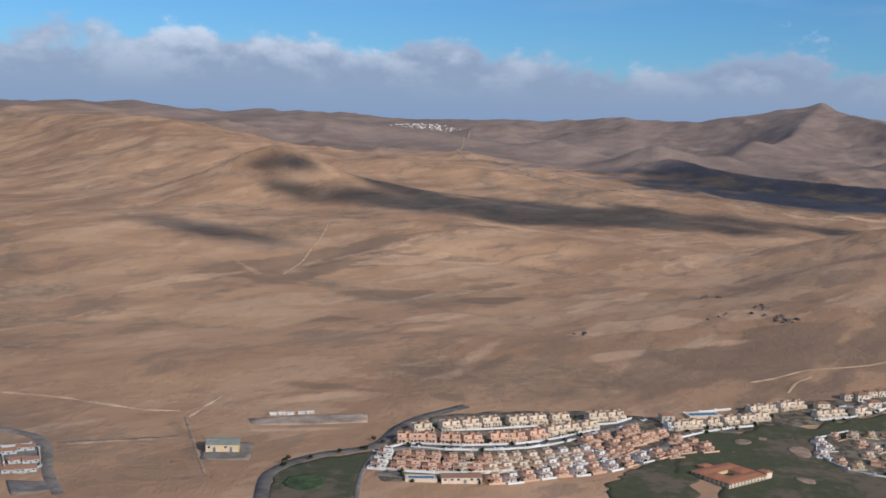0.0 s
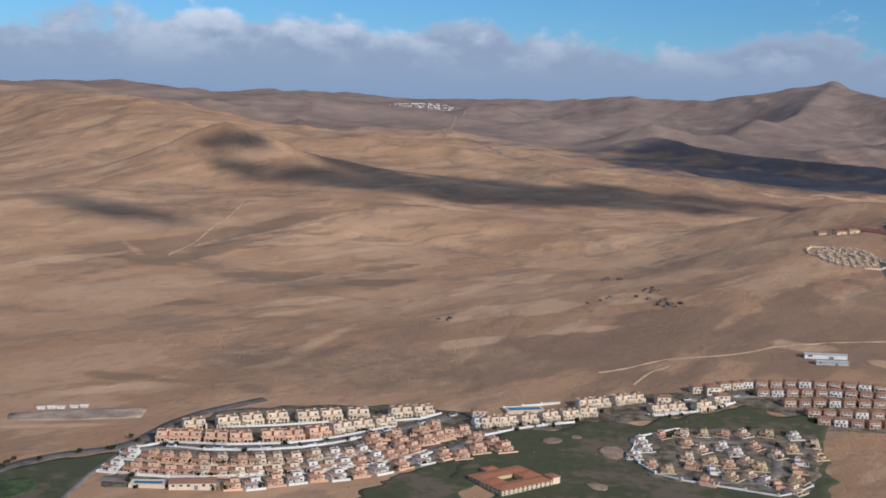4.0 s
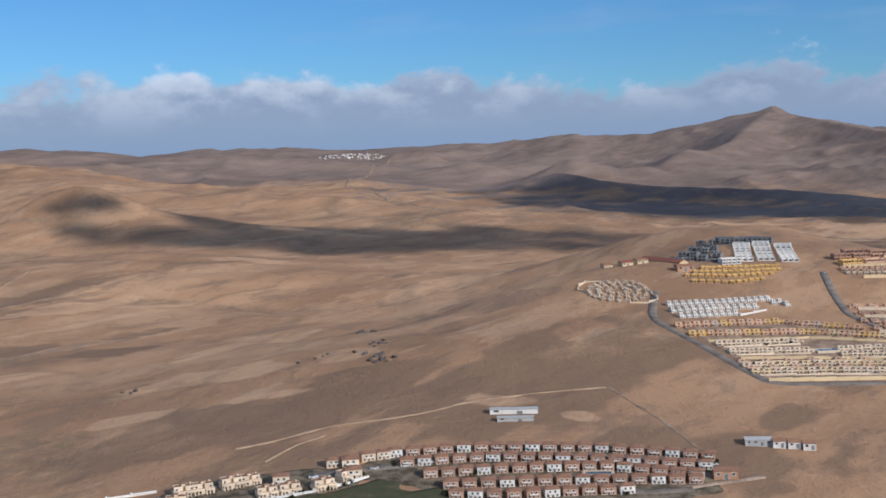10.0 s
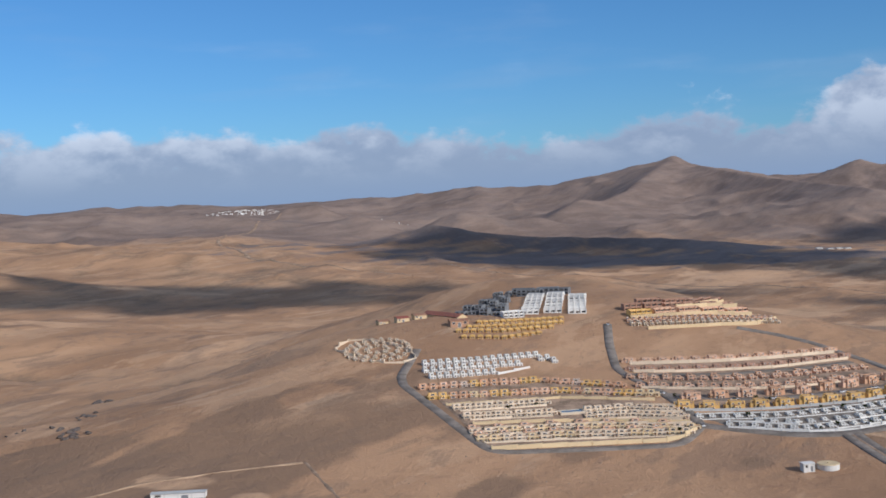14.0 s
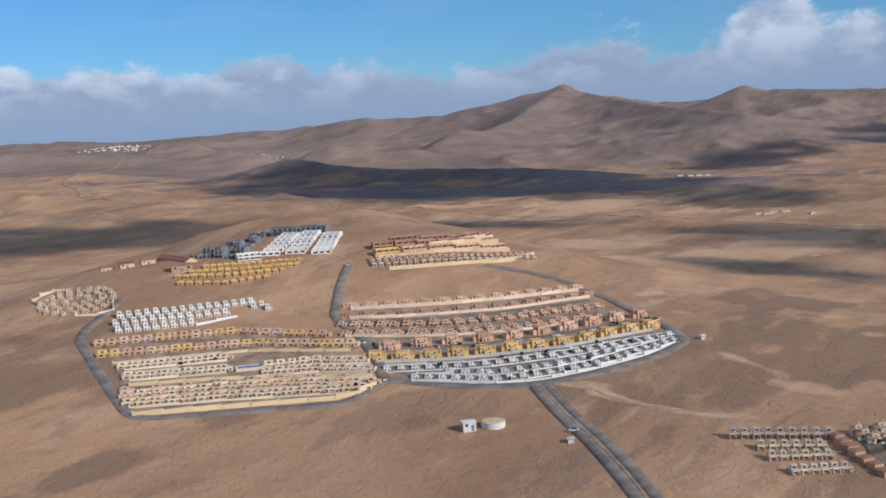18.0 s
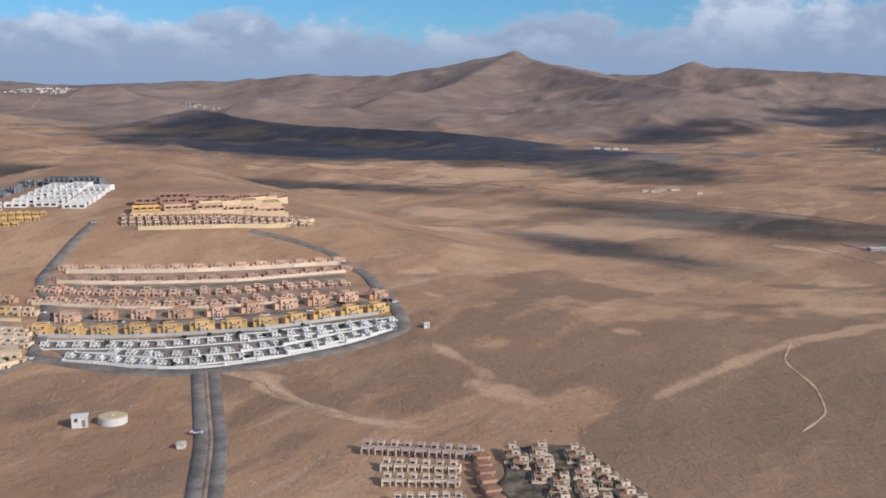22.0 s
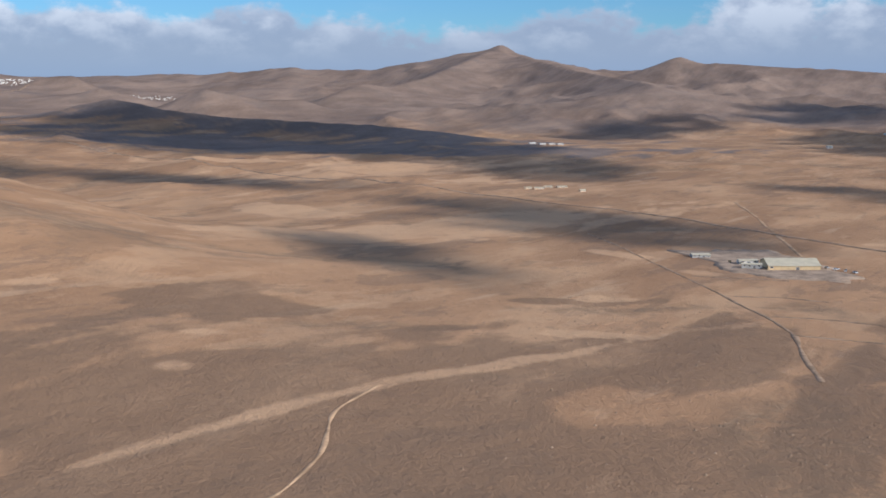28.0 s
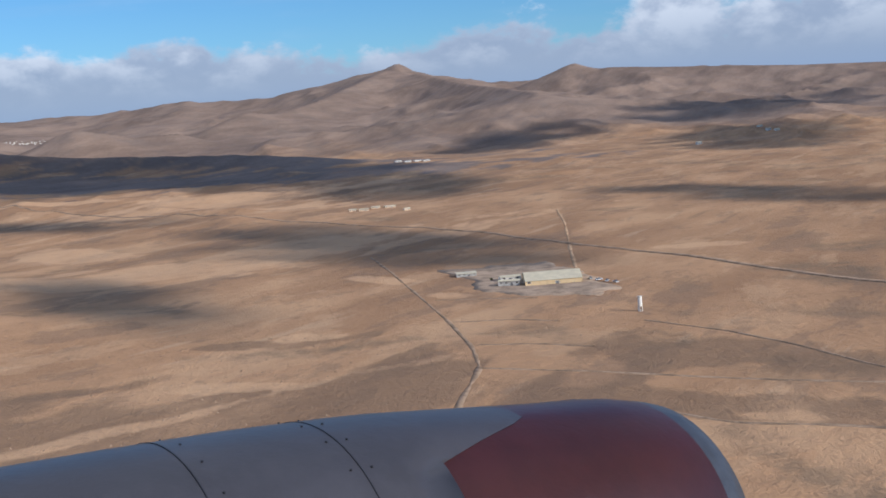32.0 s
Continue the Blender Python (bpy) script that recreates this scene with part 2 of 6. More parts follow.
def land(x, y):
    """Height of the ground at x, y (numbers or arrays)."""
    x, y = np.asarray(x, float), np.asarray(y, float)
    west = ease(560, -150, x)
    base = 5.0 + west * (9 + 4 * ease(300, 700, y)) + 22 * ease(900, 2600, y) * (0.15 + 0.85 * west) + 22 * ease(2300, 3300, y)
    base = base + ease(1900, 3500, y) * west * 62
    base = base + bump_sum(x, y, NEAR_HILLS, False)
    far = bump_sum(x, y, FAR_HILLS, False)
    # the far range rises to its crest, cut by gullies
    warp = octaves(x, y, 420, 3, 5) * 60
    gully = octaves(x + warp, y, 260, 5, 21, True)
    bearing = np.degrees(np.arctan2(x - MIDDLE[0], y - MIDDLE[1]))
    reach = np.hypot(x - MIDDLE[0], y - MIDDLE[1])
    crest = np.interp(bearing, [c[0] for c in CREST], [c[1] for c in CREST])
    summit = 4690 + 190 * np.clip((bearing - 4) / 10, 0, 1)
    foot = 3500 + 320 * octaves(bearing * 40, reach * 0.25, 260, 2, 90) - 200 * ease(8, 14, bearing) + 250 * ease(5, -5, bearing)
    up = np.clip((reach - foot) / (summit - foot), 0, 1)
    up = up ** 1.7 * (1 - 0.5 * ease(0, 400, reach - summit))
    rough = ease(15, 70, far)
    base = base + (crest - base) * up + gully * 17 * up * (1 - up) * 2 + octaves(bearing * 60, reach * 0.1, 60, 3, 95) * 5 * ease(0.3, 1.0, up)
    base = base + far * (1 + 0.05 * gully) + rough * gully * 2.5
    if np.max(y) > 1150:
        base = base + ridge_rise(x, y, base) * ease(1150, 1300, y)
    wild = 1 - np.clip(bump_sum(x, y, CALM, False), 0, 1)
    drain = 0.4 - gullies(x, y)
    base = base + (1 - up) * octaves(x, y, 310, 4, 40) * (1.0 + 1.5 * wild * ease(700, 1100, y) * ease(760, 380, x) + 0.6 * ease(1500, 3200, y))
    base = base + (1 - up) * wild * (0.25 + 0.75 * ease(680, 330, x - 0.12 * (y - 600))) * (0.8 + 1.3 * ease(500, 900, y) * (1 - 0.75 * ease(1150, 1500, y))) * (1.2 * drain + 0.35 * octaves(x, y, 30, 3, 60))
    return base


# ---- end of the land's shape ----
# ---- materials ----
def material(name):
    m = bpy.data.materials.new(name)
    m.use_nodes = True
    t = m.node_tree
    t.nodes.clear()
    return m, t


def finish(t, color, rough=0.9, bump=None, strength=0.3, distance=0.1, metal=0.0, spec=0.3):
    """Principled surface with an optional relief."""
    s = node(t, "ShaderNodeBsdfPrincipled", Roughness=rough, Metallic=metal)
    s.inputs["Specular IOR Level"].default_value = spec
    if isinstance(color, bpy.types.NodeSocket):
        t.links.new(color, s.inputs["Base Color"])
    else:
        s.inputs["Base Color"].default_value = color
    if bump is not None:
        b = node(t, "ShaderNodeBump", Strength=strength, Distance=distance, Height=bump)
        t.links.new(b.outputs[0], s.inputs["Normal"])
    node(t, "ShaderNodeOutputMaterial", Surface=s.outputs[0])
    return s


def noise_of(t, where, size, detail=5.0, rough=0.55, stretch=(1, 1, 1), turn=0.0):
    """Noise of a given size in metres; turn: the direction that the first stretch factor lies in."""
    v = node(t, "ShaderNodeMapping", i0=where, Rotation=(0, 0, radians(-turn))).outputs[0]
    v = node(t, "ShaderNodeMapping", i0=v, Scale=(stretch[0] / size, stretch[1] / size, stretch[2] / size)).outputs[0]
    return node(t, "ShaderNodeTexNoise", Vector=v, Scale=1.0, Detail=detail, Roughness=rough).outputs[0]


def ground_material():
    m, t = material("dry_ground")
    at = node(t, "ShaderNodeNewGeometry").outputs["Position"]
    big = noise_of(t, at, 170, 7, 0.60, (0.45, 1, 1), 57)
    mid = noise_of(t, at, 38, 7, 0.56, (0.30, 1, 1), 50)
    veins = noise_of(t, at, 70, 8, 0.60, (0.6, 1, 1), 60)
    fine = noise_of(t, at, 8, 8, 0.68)
    grain = noise_of(t, at, 1.4, 4, 0.7)
    sand = node(t, "ShaderNodeAttribute", attribute_name="sand").outputs["Fac"]
    gravel = node(t, "ShaderNodeAttribute", attribute_name="gravel").outputs["Fac"]
    stone = node(t, "ShaderNodeAttribute", attribute_name="stone").outputs["Fac"]
    mixed = maths(t, "ADD", maths(t, "MULTIPLY", big, 0.5), maths(t, "MULTIPLY", mid, 0.5))
    c = blend(t, span(t, mixed, 0.37, 0.63), (0.348, 0.202, 0.113, 1), (0.498, 0.297, 0.165, 1))
    streak = maths(t, "MULTIPLY", span(t, mid, 0.54, 0.61), span(t, big, 0.45, 0.56))
    c = blend(t, maths(t, "MULTIPLY", streak, 0.28), c, (0.600, 0.392, 0.232, 1))
    vein = maths(t, "MULTIPLY", span(t, maths(t, "ABSOLUTE", maths(t, "SUBTRACT", veins, 0.5)), 0.016, 0.0), span(t, big, 0.62, 0.44))
    c = blend(t, maths(t, "MULTIPLY", vein, 0.3), c, (0.218, 0.132, 0.085, 1))
    thin = noise_of(t, at, 15, 6, 0.6, (0.13, 1, 1), 48)
    trace = maths(t, "MULTIPLY", span(t, thin, 0.59, 0.66), span(t, veins, 0.42, 0.56))
    c = blend(t, maths(t, "MULTIPLY", trace, 0.45), c, (0.564, 0.397, 0.255, 1))
    shade = maths(t, "MULTIPLY", span(t, thin, 0.40, 0.33), span(t, veins, 0.56, 0.44))
    c = blend(t, maths(t, "MULTIPLY", shade, 0.45), c, (0.213, 0.150, 0.101, 1))
    # crusts and stony sheets with ragged edges
    crust = noise_of(t, at, 46, 9, 0.66, (0.42, 1, 1), 52)
    sheet = noise_of(t, at, 24, 9, 0.68, (0.5, 1, 1), 64)
    c = blend(t, maths(t, "MULTIPLY", span(t, crust, 0.545, 0.585), 0.45), c, (0.545, 0.346, 0.202, 1))
    c = blend(t, maths(t, "MULTIPLY", span(t, crust, 0.44, 0.40), 0.52), c, (0.255, 0.166, 0.110, 1))
    c = blend(t, maths(t, "MULTIPLY", span(t, sheet, 0.58, 0.63), 0.36), c, (0.232, 0.160, 0.110, 1))
    wash = node(t, "ShaderNodeAttribute", attribute_name="wash").outputs["Fac"]
    c = blend(t, maths(t, "MULTIPLY", wash, span(t, fine, 0.36, 0.60, 0.15, 0.62)), c, (0.205, 0.148, 0.098, 1))
    ragged = maths(t, "MULTIPLY", maths(t, "SUBTRACT", maths(t, "ADD", maths(t, "MULTIPLY", crust, 0.6), maths(t, "MULTIPLY", sheet, 0.4)), 0.5), 2.2)
    # dark stony ground, with the window's dimming painted in on near slopes
    stony = span(t, maths(t, "SUBTRACT", gravel, maths(t, "MULTIPLY", ragged, 1.5)), 0.30, 0.95)
    c = blend(t, maths(t, "MULTIPLY", stony, 0.70), c, (0.222, 0.144, 0.092, 1))
    bare = span(t, maths(t, "ADD", sand, maths(t, "MULTIPLY", ragged, 1.5)), 0.40, 1.05)
    c = blend(t, maths(t, "MULTIPLY", bare, span(t, sand, 0.0, 0.4, 0.12, 0.62)), c, (0.640, 0.405, 0.236, 1))
    c = blend(t, maths(t, "MULTIPLY", span(t, fine, 0.55, 0.72), 0.40), c, (0.237, 0.150, 0.098, 1))
    # bare rock, its grey tuned to paint in the haze over far hills
    rocky_haze = blend(t, span(t, maths(t, "ADD", maths(t, "MULTIPLY", big, 0.45), maths(t, "ADD", maths(t, "MULTIPLY", fine, 0.25), maths(t, "MULTIPLY", mid, 0.3))), 0.38, 0.62), (0.146, 0.116, 0.103, 1), (0.246, 0.194, 0.167, 1))
    c = blend(t, maths(t, "MULTIPLY", stone, 0.92), c, rocky_haze)
    relief = maths(t, "ADD", maths(t, "MULTIPLY", fine, 1.0), maths(t, "MULTIPLY", grain, 0.25))
    finish(t, c, 0.95, relief, 0.6, 2.4, spec=0.1)
    return m


GROUND = ground_material()
def stucco(name, color, spread=0.10, stain=0.25):
    """Rendered wall: the tone varies from piece to piece, with streaks and grime."""
    m, t = material(name)
    at = node(t, "ShaderNodeNewGeometry").outputs["Position"]
    rnd = node(t, "ShaderNodeObjectInfo").outputs["Random"]
    grime = noise_of(t, at, 1.6, 6, 0.65, (1, 1, 0.35))
    soft = noise_of(t, at, 0.35, 4, 0.6)
    dark = tuple(c * (1 - spread) for c in color[:3]) + (1,)
    light = tuple(min(1, c * (1 + spread)) for c in color[:3]) + (1,)
    c = blend(t, rnd, dark, light)
    c = blend(t, maths(t, "MULTIPLY", span(t, grime, 0.48, 0.75), stain), c, tuple(v * 0.55 for v in color[:3]) + (1,))
    finish(t, c, 0.88, soft, 0.2, 0.03, spec=0.2)
    return m


def tiles(name, color):
    m, t = material(name)
    at = node(t, "ShaderNodeTexCoord").outputs["Object"]
    where = node(t, "ShaderNodeNewGeometry").outputs["Position"]
    rows = node(t, "ShaderNodeTexWave", Vector=at, wave_type="BANDS", bands_direction="X", Scale=4.0, Distortion=0.4, Detail=1.0).outputs["Fac"]
    mott = noise_of(t, where, 0.8, 5, 0.65)
    rnd = node(t, "ShaderNodeObjectInfo").outputs["Random"]
    c = blend(t, mott, tuple(v * 0.6 for v in color[:3]) + (1,), tuple(min(1, v * 1.3) for v in color[:3]) + (1,))
    c = blend(t, maths(t, "MULTIPLY", rnd, 0.35), c, (0.36, 0.20, 0.12, 1))
    finish(t, c, 0.85, rows, 0.5, 0.06, spec=0.2)
    return m


def plain(name, color, rough=0.6, metal=0.0, size=1.0, spread=0.25, spec=0.4):
    m, t = material(name)
    at = node(t, "ShaderNodeNewGeometry").outputs["Position"]
    a = noise_of(t, at, size, 6, 0.62)
    b = noise_of(t, at, size * 0.12, 4, 0.6)
    v = maths(t, "ADD", maths(t, "MULTIPLY", a, 0.7), maths(t, "MULTIPLY", b, 0.3))
    c = blend(t, span(t, v, 0.36, 0.64), tuple(q * (1 - spread) for q in color[:3]) + (1,), tuple(min(1, q * (1 + spread)) for q in color[:3]) + (1,))
    finish(t, c, rough, b, 0.2, 0.02 * size, metal, spec)
    return m


def glass_pane(name):
    m, t = material(name)
    rnd = node(t, "ShaderNodeObjectInfo").outputs["Random"]
    c = blend(t, rnd, (0.045, 0.045, 0.05, 1), (0.13, 0.11, 0.09, 1))
    finish(t, c, 0.12, spec=0.6)
    return m


def foliage(name, dark, light):
    m, t = material(name)
    rnd = node(t, "ShaderNodeNewGeometry").outputs["Random Per Island"]
    c = blend(t, rnd, dark, light)
    s = node(t, "ShaderNodeBsdfDiffuse", Color=c)
    leaf = node(t, "ShaderNodeBsdfTranslucent", Color=c)
    node(t, "ShaderNodeOutputMaterial", Surface=node(t, "ShaderNodeMixShader", i0=0.25, i1=s.outputs[0], i2=leaf.outputs[0]).outputs[0])
    return m


def cloud_material():
    m, t = material("cloud_white")
    s = node(t, "ShaderNodeBsdfDiffuse", Color=(0.85, 0.86, 0.88, 1))
    leaf = node(t, "ShaderNodeBsdfTranslucent", Color=(0.8, 0.82, 0.86, 1))
    node(t, "ShaderNodeOutputMaterial", Surface=node(t, "ShaderNodeMixShader", i0=0.64, i1=node(t, "ShaderNodeMixShader", i0=0.4, i1=s.outputs[0], i2=leaf.outputs[0]).outputs[0], i2=node(t, "ShaderNodeBsdfTransparent").outputs[0]).outputs[0])
    return m


CREAM = stucco("cream_stucco", (0.69, 0.55, 0.39, 1), 0.16)
SALMON = stucco("salmon_stucco", (0.65, 0.405, 0.265, 1), 0.16)
WHITE = stucco("white_stucco", (0.71, 0.675, 0.61, 1), 0.12)
ORANGE = stucco("orange_stucco", (0.55, 0.32, 0.19, 1), 0.2)
YELLOW = stucco("yellow_stucco", (0.64, 0.40, 0.14, 1), 0.16)
HOTEL_PINK = stucco("brownish_pink_stucco", (0.42, 0.245, 0.165, 1), 0.14)
SAND_WALL = stucco("sand_stucco", (0.66, 0.50, 0.29, 1), 0.12)
BRICK = stucco("brick_red_stucco", (0.47, 0.285, 0.195, 1), 0.16)
PINK = stucco("pink_stucco", (0.54, 0.41, 0.32, 1), 0.12)
DECK = plain("dusty_roof_deck", (0.42, 0.28, 0.185, 1), 0.9, size=2.0, spread=0.3, spec=0.15)
GREY_DECK = plain("grey_roof_deck", (0.34, 0.33, 0.30, 1), 0.9, size=1.5, spread=0.35, spec=0.15)
GREY = stucco("bare_concrete", (0.20, 0.20, 0.20, 1), 0.2, 0.4)
PALE_GREY = stucco("pale_concrete", (0.45, 0.44, 0.41, 1), 0.12, 0.3)
TERRACOTTA = tiles("terracotta_tiles", (0.36, 0.19, 0.115, 1))
RED_TILE = tiles("red_roof_sheet", (0.34, 0.10, 0.07, 1))
GLASS = glass_pane("window_glass")
WOOD = plain("brown_wood", (0.16, 0.09, 0.05, 1), 0.6, size=0.5)
ASPHALT = plain("worn_asphalt", (0.205, 0.170, 0.138, 1), 0.9, size=6, spread=0.3, spec=0.2)
OLD_ASPHALT = plain("dark_old_asphalt", (0.125, 0.106, 0.088, 1), 0.9, size=6, spread=0.35, spec=0.2)
PAVING = plain("dusty_paving", (0.20, 0.165, 0.13, 1), 0.9, size=4, spread=0.3, spec=0.2)
SOFT_DIRT = plain("sandy_wash", (0.475, 0.312, 0.188, 1), 0.95, size=9, spread=0.28, spec=0.1)
DARK_DIRT = plain("dark_dirt", (0.30, 0.208, 0.140, 1), 0.95, size=7, spread=0.35, spec=0.1)
PAD_EARTH = plain("packed_earth", (0.36, 0.265, 0.19, 1), 0.95, size=7, spread=0.3, spec=0.1)
GREEN_GRASS = plain("green_grass", (0.066, 0.088, 0.038, 1), 0.95, size=5, spread=0.4, spec=0.1)


def fairway_grass():
    """Watered grass with worn brown stretches."""
    m, t = material("watered_grass")
    at = node(t, "ShaderNodeNewGeometry").outputs["Position"]
    wide = noise_of(t, at, 26, 6, 0.6)
    small = noise_of(t, at, 4, 6, 0.65)
    c = blend(t, small, (0.056, 0.060, 0.029, 1), (0.104, 0.099, 0.054, 1))
    worn = maths(t, "ADD", maths(t, "MULTIPLY", wide, 0.7), maths(t, "MULTIPLY", small, 0.3))
    c = blend(t, span(t, worn, 0.50, 0.60), c, (0.150, 0.112, 0.075, 1))
    finish(t, c, 0.95, small, 0.5, 0.3, spec=0.1)
    return m


GRASS = fairway_grass()
GARDEN = plain("garden_soil", (0.155, 0.122, 0.083, 1), 0.95, size=4.0, spread=0.6, spec=0.1)
SHEET = plain("pale_sheet_roof", (0.58, 0.51, 0.36, 1), 0.5, size=3, spread=0.10)
OLIVE_SHEET = plain("olive_sheet_roof", (0.27, 0.26, 0.19, 1), 0.6, size=2, spread=0.2)
WATER = plain("pool_water", (0.06, 0.15, 0.22, 1), 0.08, size=2, spread=0.15)
ROCK = plain("dark_rock", (0.12, 0.095, 0.08, 1), 0.9, size=1.5, spread=0.45, spec=0.2)
LEAVES = foliage("shrub_leaves", (0.022, 0.030, 0.014, 1), (0.075, 0.090, 0.035, 1))
BARK = plain("bark", (0.12, 0.085, 0.06, 1), 0.9, size=0.3)
CAR_PAINT = plain("car_paint", (0.62, 0.62, 0.62, 1), 0.3, size=1, spread=0.3)
CLOUD = cloud_material()
# ---- the ground: one sheet to the horizon, finer where the flight looks ----
# pale sandy stretches and dark gravel: x, y, half-length, half-width, turn
SAND_WIDE = [(744, 1514, 240, 94, 34), (760, 1029, 229, 58, 34), (211, 937, 90, 38, 57), (-45, 876, 106, 13, 57), (-174, 700, 76, 9, 57)]
SAND_WEST = [
    (-10, 638, 28, 11, 46), (70, 585, 18, 6, 52), (82, 698, 65, 16, 59), (109, 614, 35, 19, 1), (153, 621, 15, 16, 0), (24, 857, 35, 12, 24),
    (-40, 840, 40, 12, 41), (140, 567, 16, 6, 12), (249, 516, 13, 9, -40), (55, 1018, 36, 39, 12), (227, 907, 37, 22, -33), (60, 1445, 89, 12, -10),
    (13, 576, 40, 6, 66), (224, 537, 15, 10, 0),
]
SAND_SLOPE = [
    (-16, 605, 29, 10, 33), (15, 549, 51, 8, 70), (88, 702, 75, 14, 60), (105, 604, 36, 16, 13), (75, 545, 20, 10, 40), 
    (-140, 767, 34, 7, -55), (-59, 807, 41, 12, 39), (-56, 455, 29, 8, 31), (-47, 410, 26, 3, 14), (-18, 790, 64, 8, 51),
]
SAND_PLAIN = [
    (538, 691, 19, 6, 28), (532, 568, 18, 4, -68), (543, 532, 14, 6, -58), (503, 539, 8, 6, 8), (537, 647, 13, 5, -73), (598, 636, 9, 8, 23),
    (593, 595, 5, 8, -41), (423, 571, 12, 5, 16), (583, 1590, 137, 33, 1), (787, 1388, 75, 50, 13),
]
SAND_EAST = [
    (725, 664, 20, 12, -9), (769, 677, 30, 8, 15), (693, 621, 14, 4, 38), (795, 875, 33, 12, -51), (816, 806, 16, 9, -49), (950, 889, 32, 15, -23),
    (627, 1147, 105, 30, -57), (782, 633, 17, 2, 61), (751, 742, 18, 10, 1),
]
DARK_WEST = [
    (100, 539, 31, 21, 29), (169, 586, 42, 10, 3), (237, 602, 44, 22, 18), (285, 639, 31, 22, -55), (-32, 724, 34, 16, 26),
    (326, 515, 16, 28, -28), (306, 452, 14, 12, -55), (161, 520, 35, 7, 21), (20, 715, 23, 15, 33), (207, 521, 10, 5, 39),
]
DARK_SLOPE = [
    (-13, 511, 9, 11, 45), (21, 530, 34, 5, 62), (100, 543, 16, 23, 22), (-42, 474, 29, 7, -6), (176, 590, 13, 9, 42),
    (203, 563, 36, 12, 37), (0, 464, 12, 8, -48), (-96, 402, 32, 8, -66), (-62, 622, 21, 10, 46), (26, 768, 41, 11, 36),
]
DARK_PLAIN = [
    (561, 597, 25, 13, 42), (487, 552, 9, 6, 41), (604, 574, 31, 10, 30), (612, 694, 44, 38, 10), (601, 510, 26, 21, -46), (668, 611, 69, 12, 38),
    (418, 539, 7, 8, 29), (564, 491, 23, 13, -33),
]
DARK_EAST = [
    (838, 577, 27, 4, -33), (849, 655, 54, 26, -43), (729, 738, 33, 13, -3), (830, 599, 39, 17, -34),
]
# those near x 600 to 660 also paint the window's dimming over brown earth
DARK_WIDE = [
    (190, 545, 130, 60, 25), (300, 610, 90, 60, 10), (590, 550, 110, 50, 5), (660, 520, 120, 60, 25), (650, 590, 170, 80, 30),
    (620, 470, 130, 60, 20), (-110, 749, 105, 22, 57), (300, 470, 60, 40, 0), (-85, 844, 201, 16, 57),
]
SAND = SAND_WIDE + SAND_WEST + SAND_SLOPE + SAND_PLAIN + SAND_EAST
DARKS = DARK_WIDE + DARK_WEST + DARK_SLOPE + DARK_PLAIN + DARK_EAST
SHADED_STONE = [  # dark lava ground and bare rock, also painting the cloud shade over it
    (420, 2080, 330, 130, 5), (800, 2080, 330, 120, 0), (640, 1870, 420, 170, 5), (950, 1800, 260, 120, 10),
]


def patch_sum(x, y, patches, seed):
    wob = octaves((0.57 * x + 0.82 * y) * 0.3, -0.82 * x + 0.57 * y, 20, 4, seed) * 0.55
    total = 0.0
    for cx, cy, along, across, turn in patches:
        a = math.radians(turn)
        u = ((x - cx) * math.cos(a) + (y - cy) * math.sin(a)) / along
        v = (-(x - cx) * math.sin(a) + (y - cy) * math.cos(a)) / across
        total = np.maximum(total, ease(*((1.2, 0.65) if across > 8 else (1.7, 0.1)), np.hypot(u, v * 1.2) + wob))
    return total


def build_ground():
    hub = (380.0, -60.0)
    rings = np.concatenate([np.linspace(2, 330, 24), np.arange(340, 760, 2.5), np.arange(760, 1150, 4.0), np.geomspace(1154, 5150, 320)])
    fans = np.concatenate([np.arange(-50, 54, 0.2), np.arange(54, 310, 4.0)])
    a = np.radians(fans)
    x = hub[0] + np.outer(rings, np.sin(a))
    y = hub[1] + np.outer(rings, np.cos(a))
    z = land(x, y)
    nr, na = x.shape
    verts = np.stack([x, y, z], -1).reshape(-1, 3)
    i, j = np.meshgrid(np.arange(nr - 1), np.arange(na), indexing="ij")
    k = (j + 1) % na
    quads = np.stack([i * na + j, i * na + k, (i + 1) * na + k, (i + 1) * na + j], -1).reshape(-1, 4)[:, ::-1]
    me = bpy.data.meshes.new("ground")
    me.vertices.add(len(verts))
    me.vertices.foreach_set("co", verts.ravel())
    me.loops.add(quads.size)
    me.loops.foreach_set("vertex_index", quads.ravel())
    me.polygons.add(len(quads))
    me.polygons.foreach_set("loop_start", np.arange(0, quads.size, 4))
    me.polygons.foreach_set("loop_total", np.full(len(quads), 4))
    me.update(calc_edges=True)
    me.polygons.foreach_set("use_smooth", np.ones(len(quads), bool))
    for name, patches, seed in (("sand", SAND, 71), ("gravel", DARKS, 77), ("stone", SHADED_STONE, 83)):
        field = me.attributes.new(name, "FLOAT", "POINT")
        amount = patch_sum(x, y, patches, seed)
        # far land is greyed by distance: haze and hill shade put into the colour
        if name == "stone":
            amount = np.maximum(amount, 0.85 * ease(2050, 2700, y + 160 * octaves(x, y, 300, 3, 88)))
        field.data.foreach_set("value", amount.ravel().astype(np.float32))
    wild = 1 - np.clip(bump_sum(x, y, CALM, False), 0, 1)
    field = me.attributes.new("wash", "FLOAT", "POINT")
    field.data.foreach_set("value", (ease(0.95, 1.45, gullies(x, y)) * wild).ravel().astype(np.float32))
    me.materials.append(GROUND)
    return tagged(new("ground", me), "dry ochre desert ground with pale sand streaks and stony hills greyed as by haze", "ground", kind="structure")


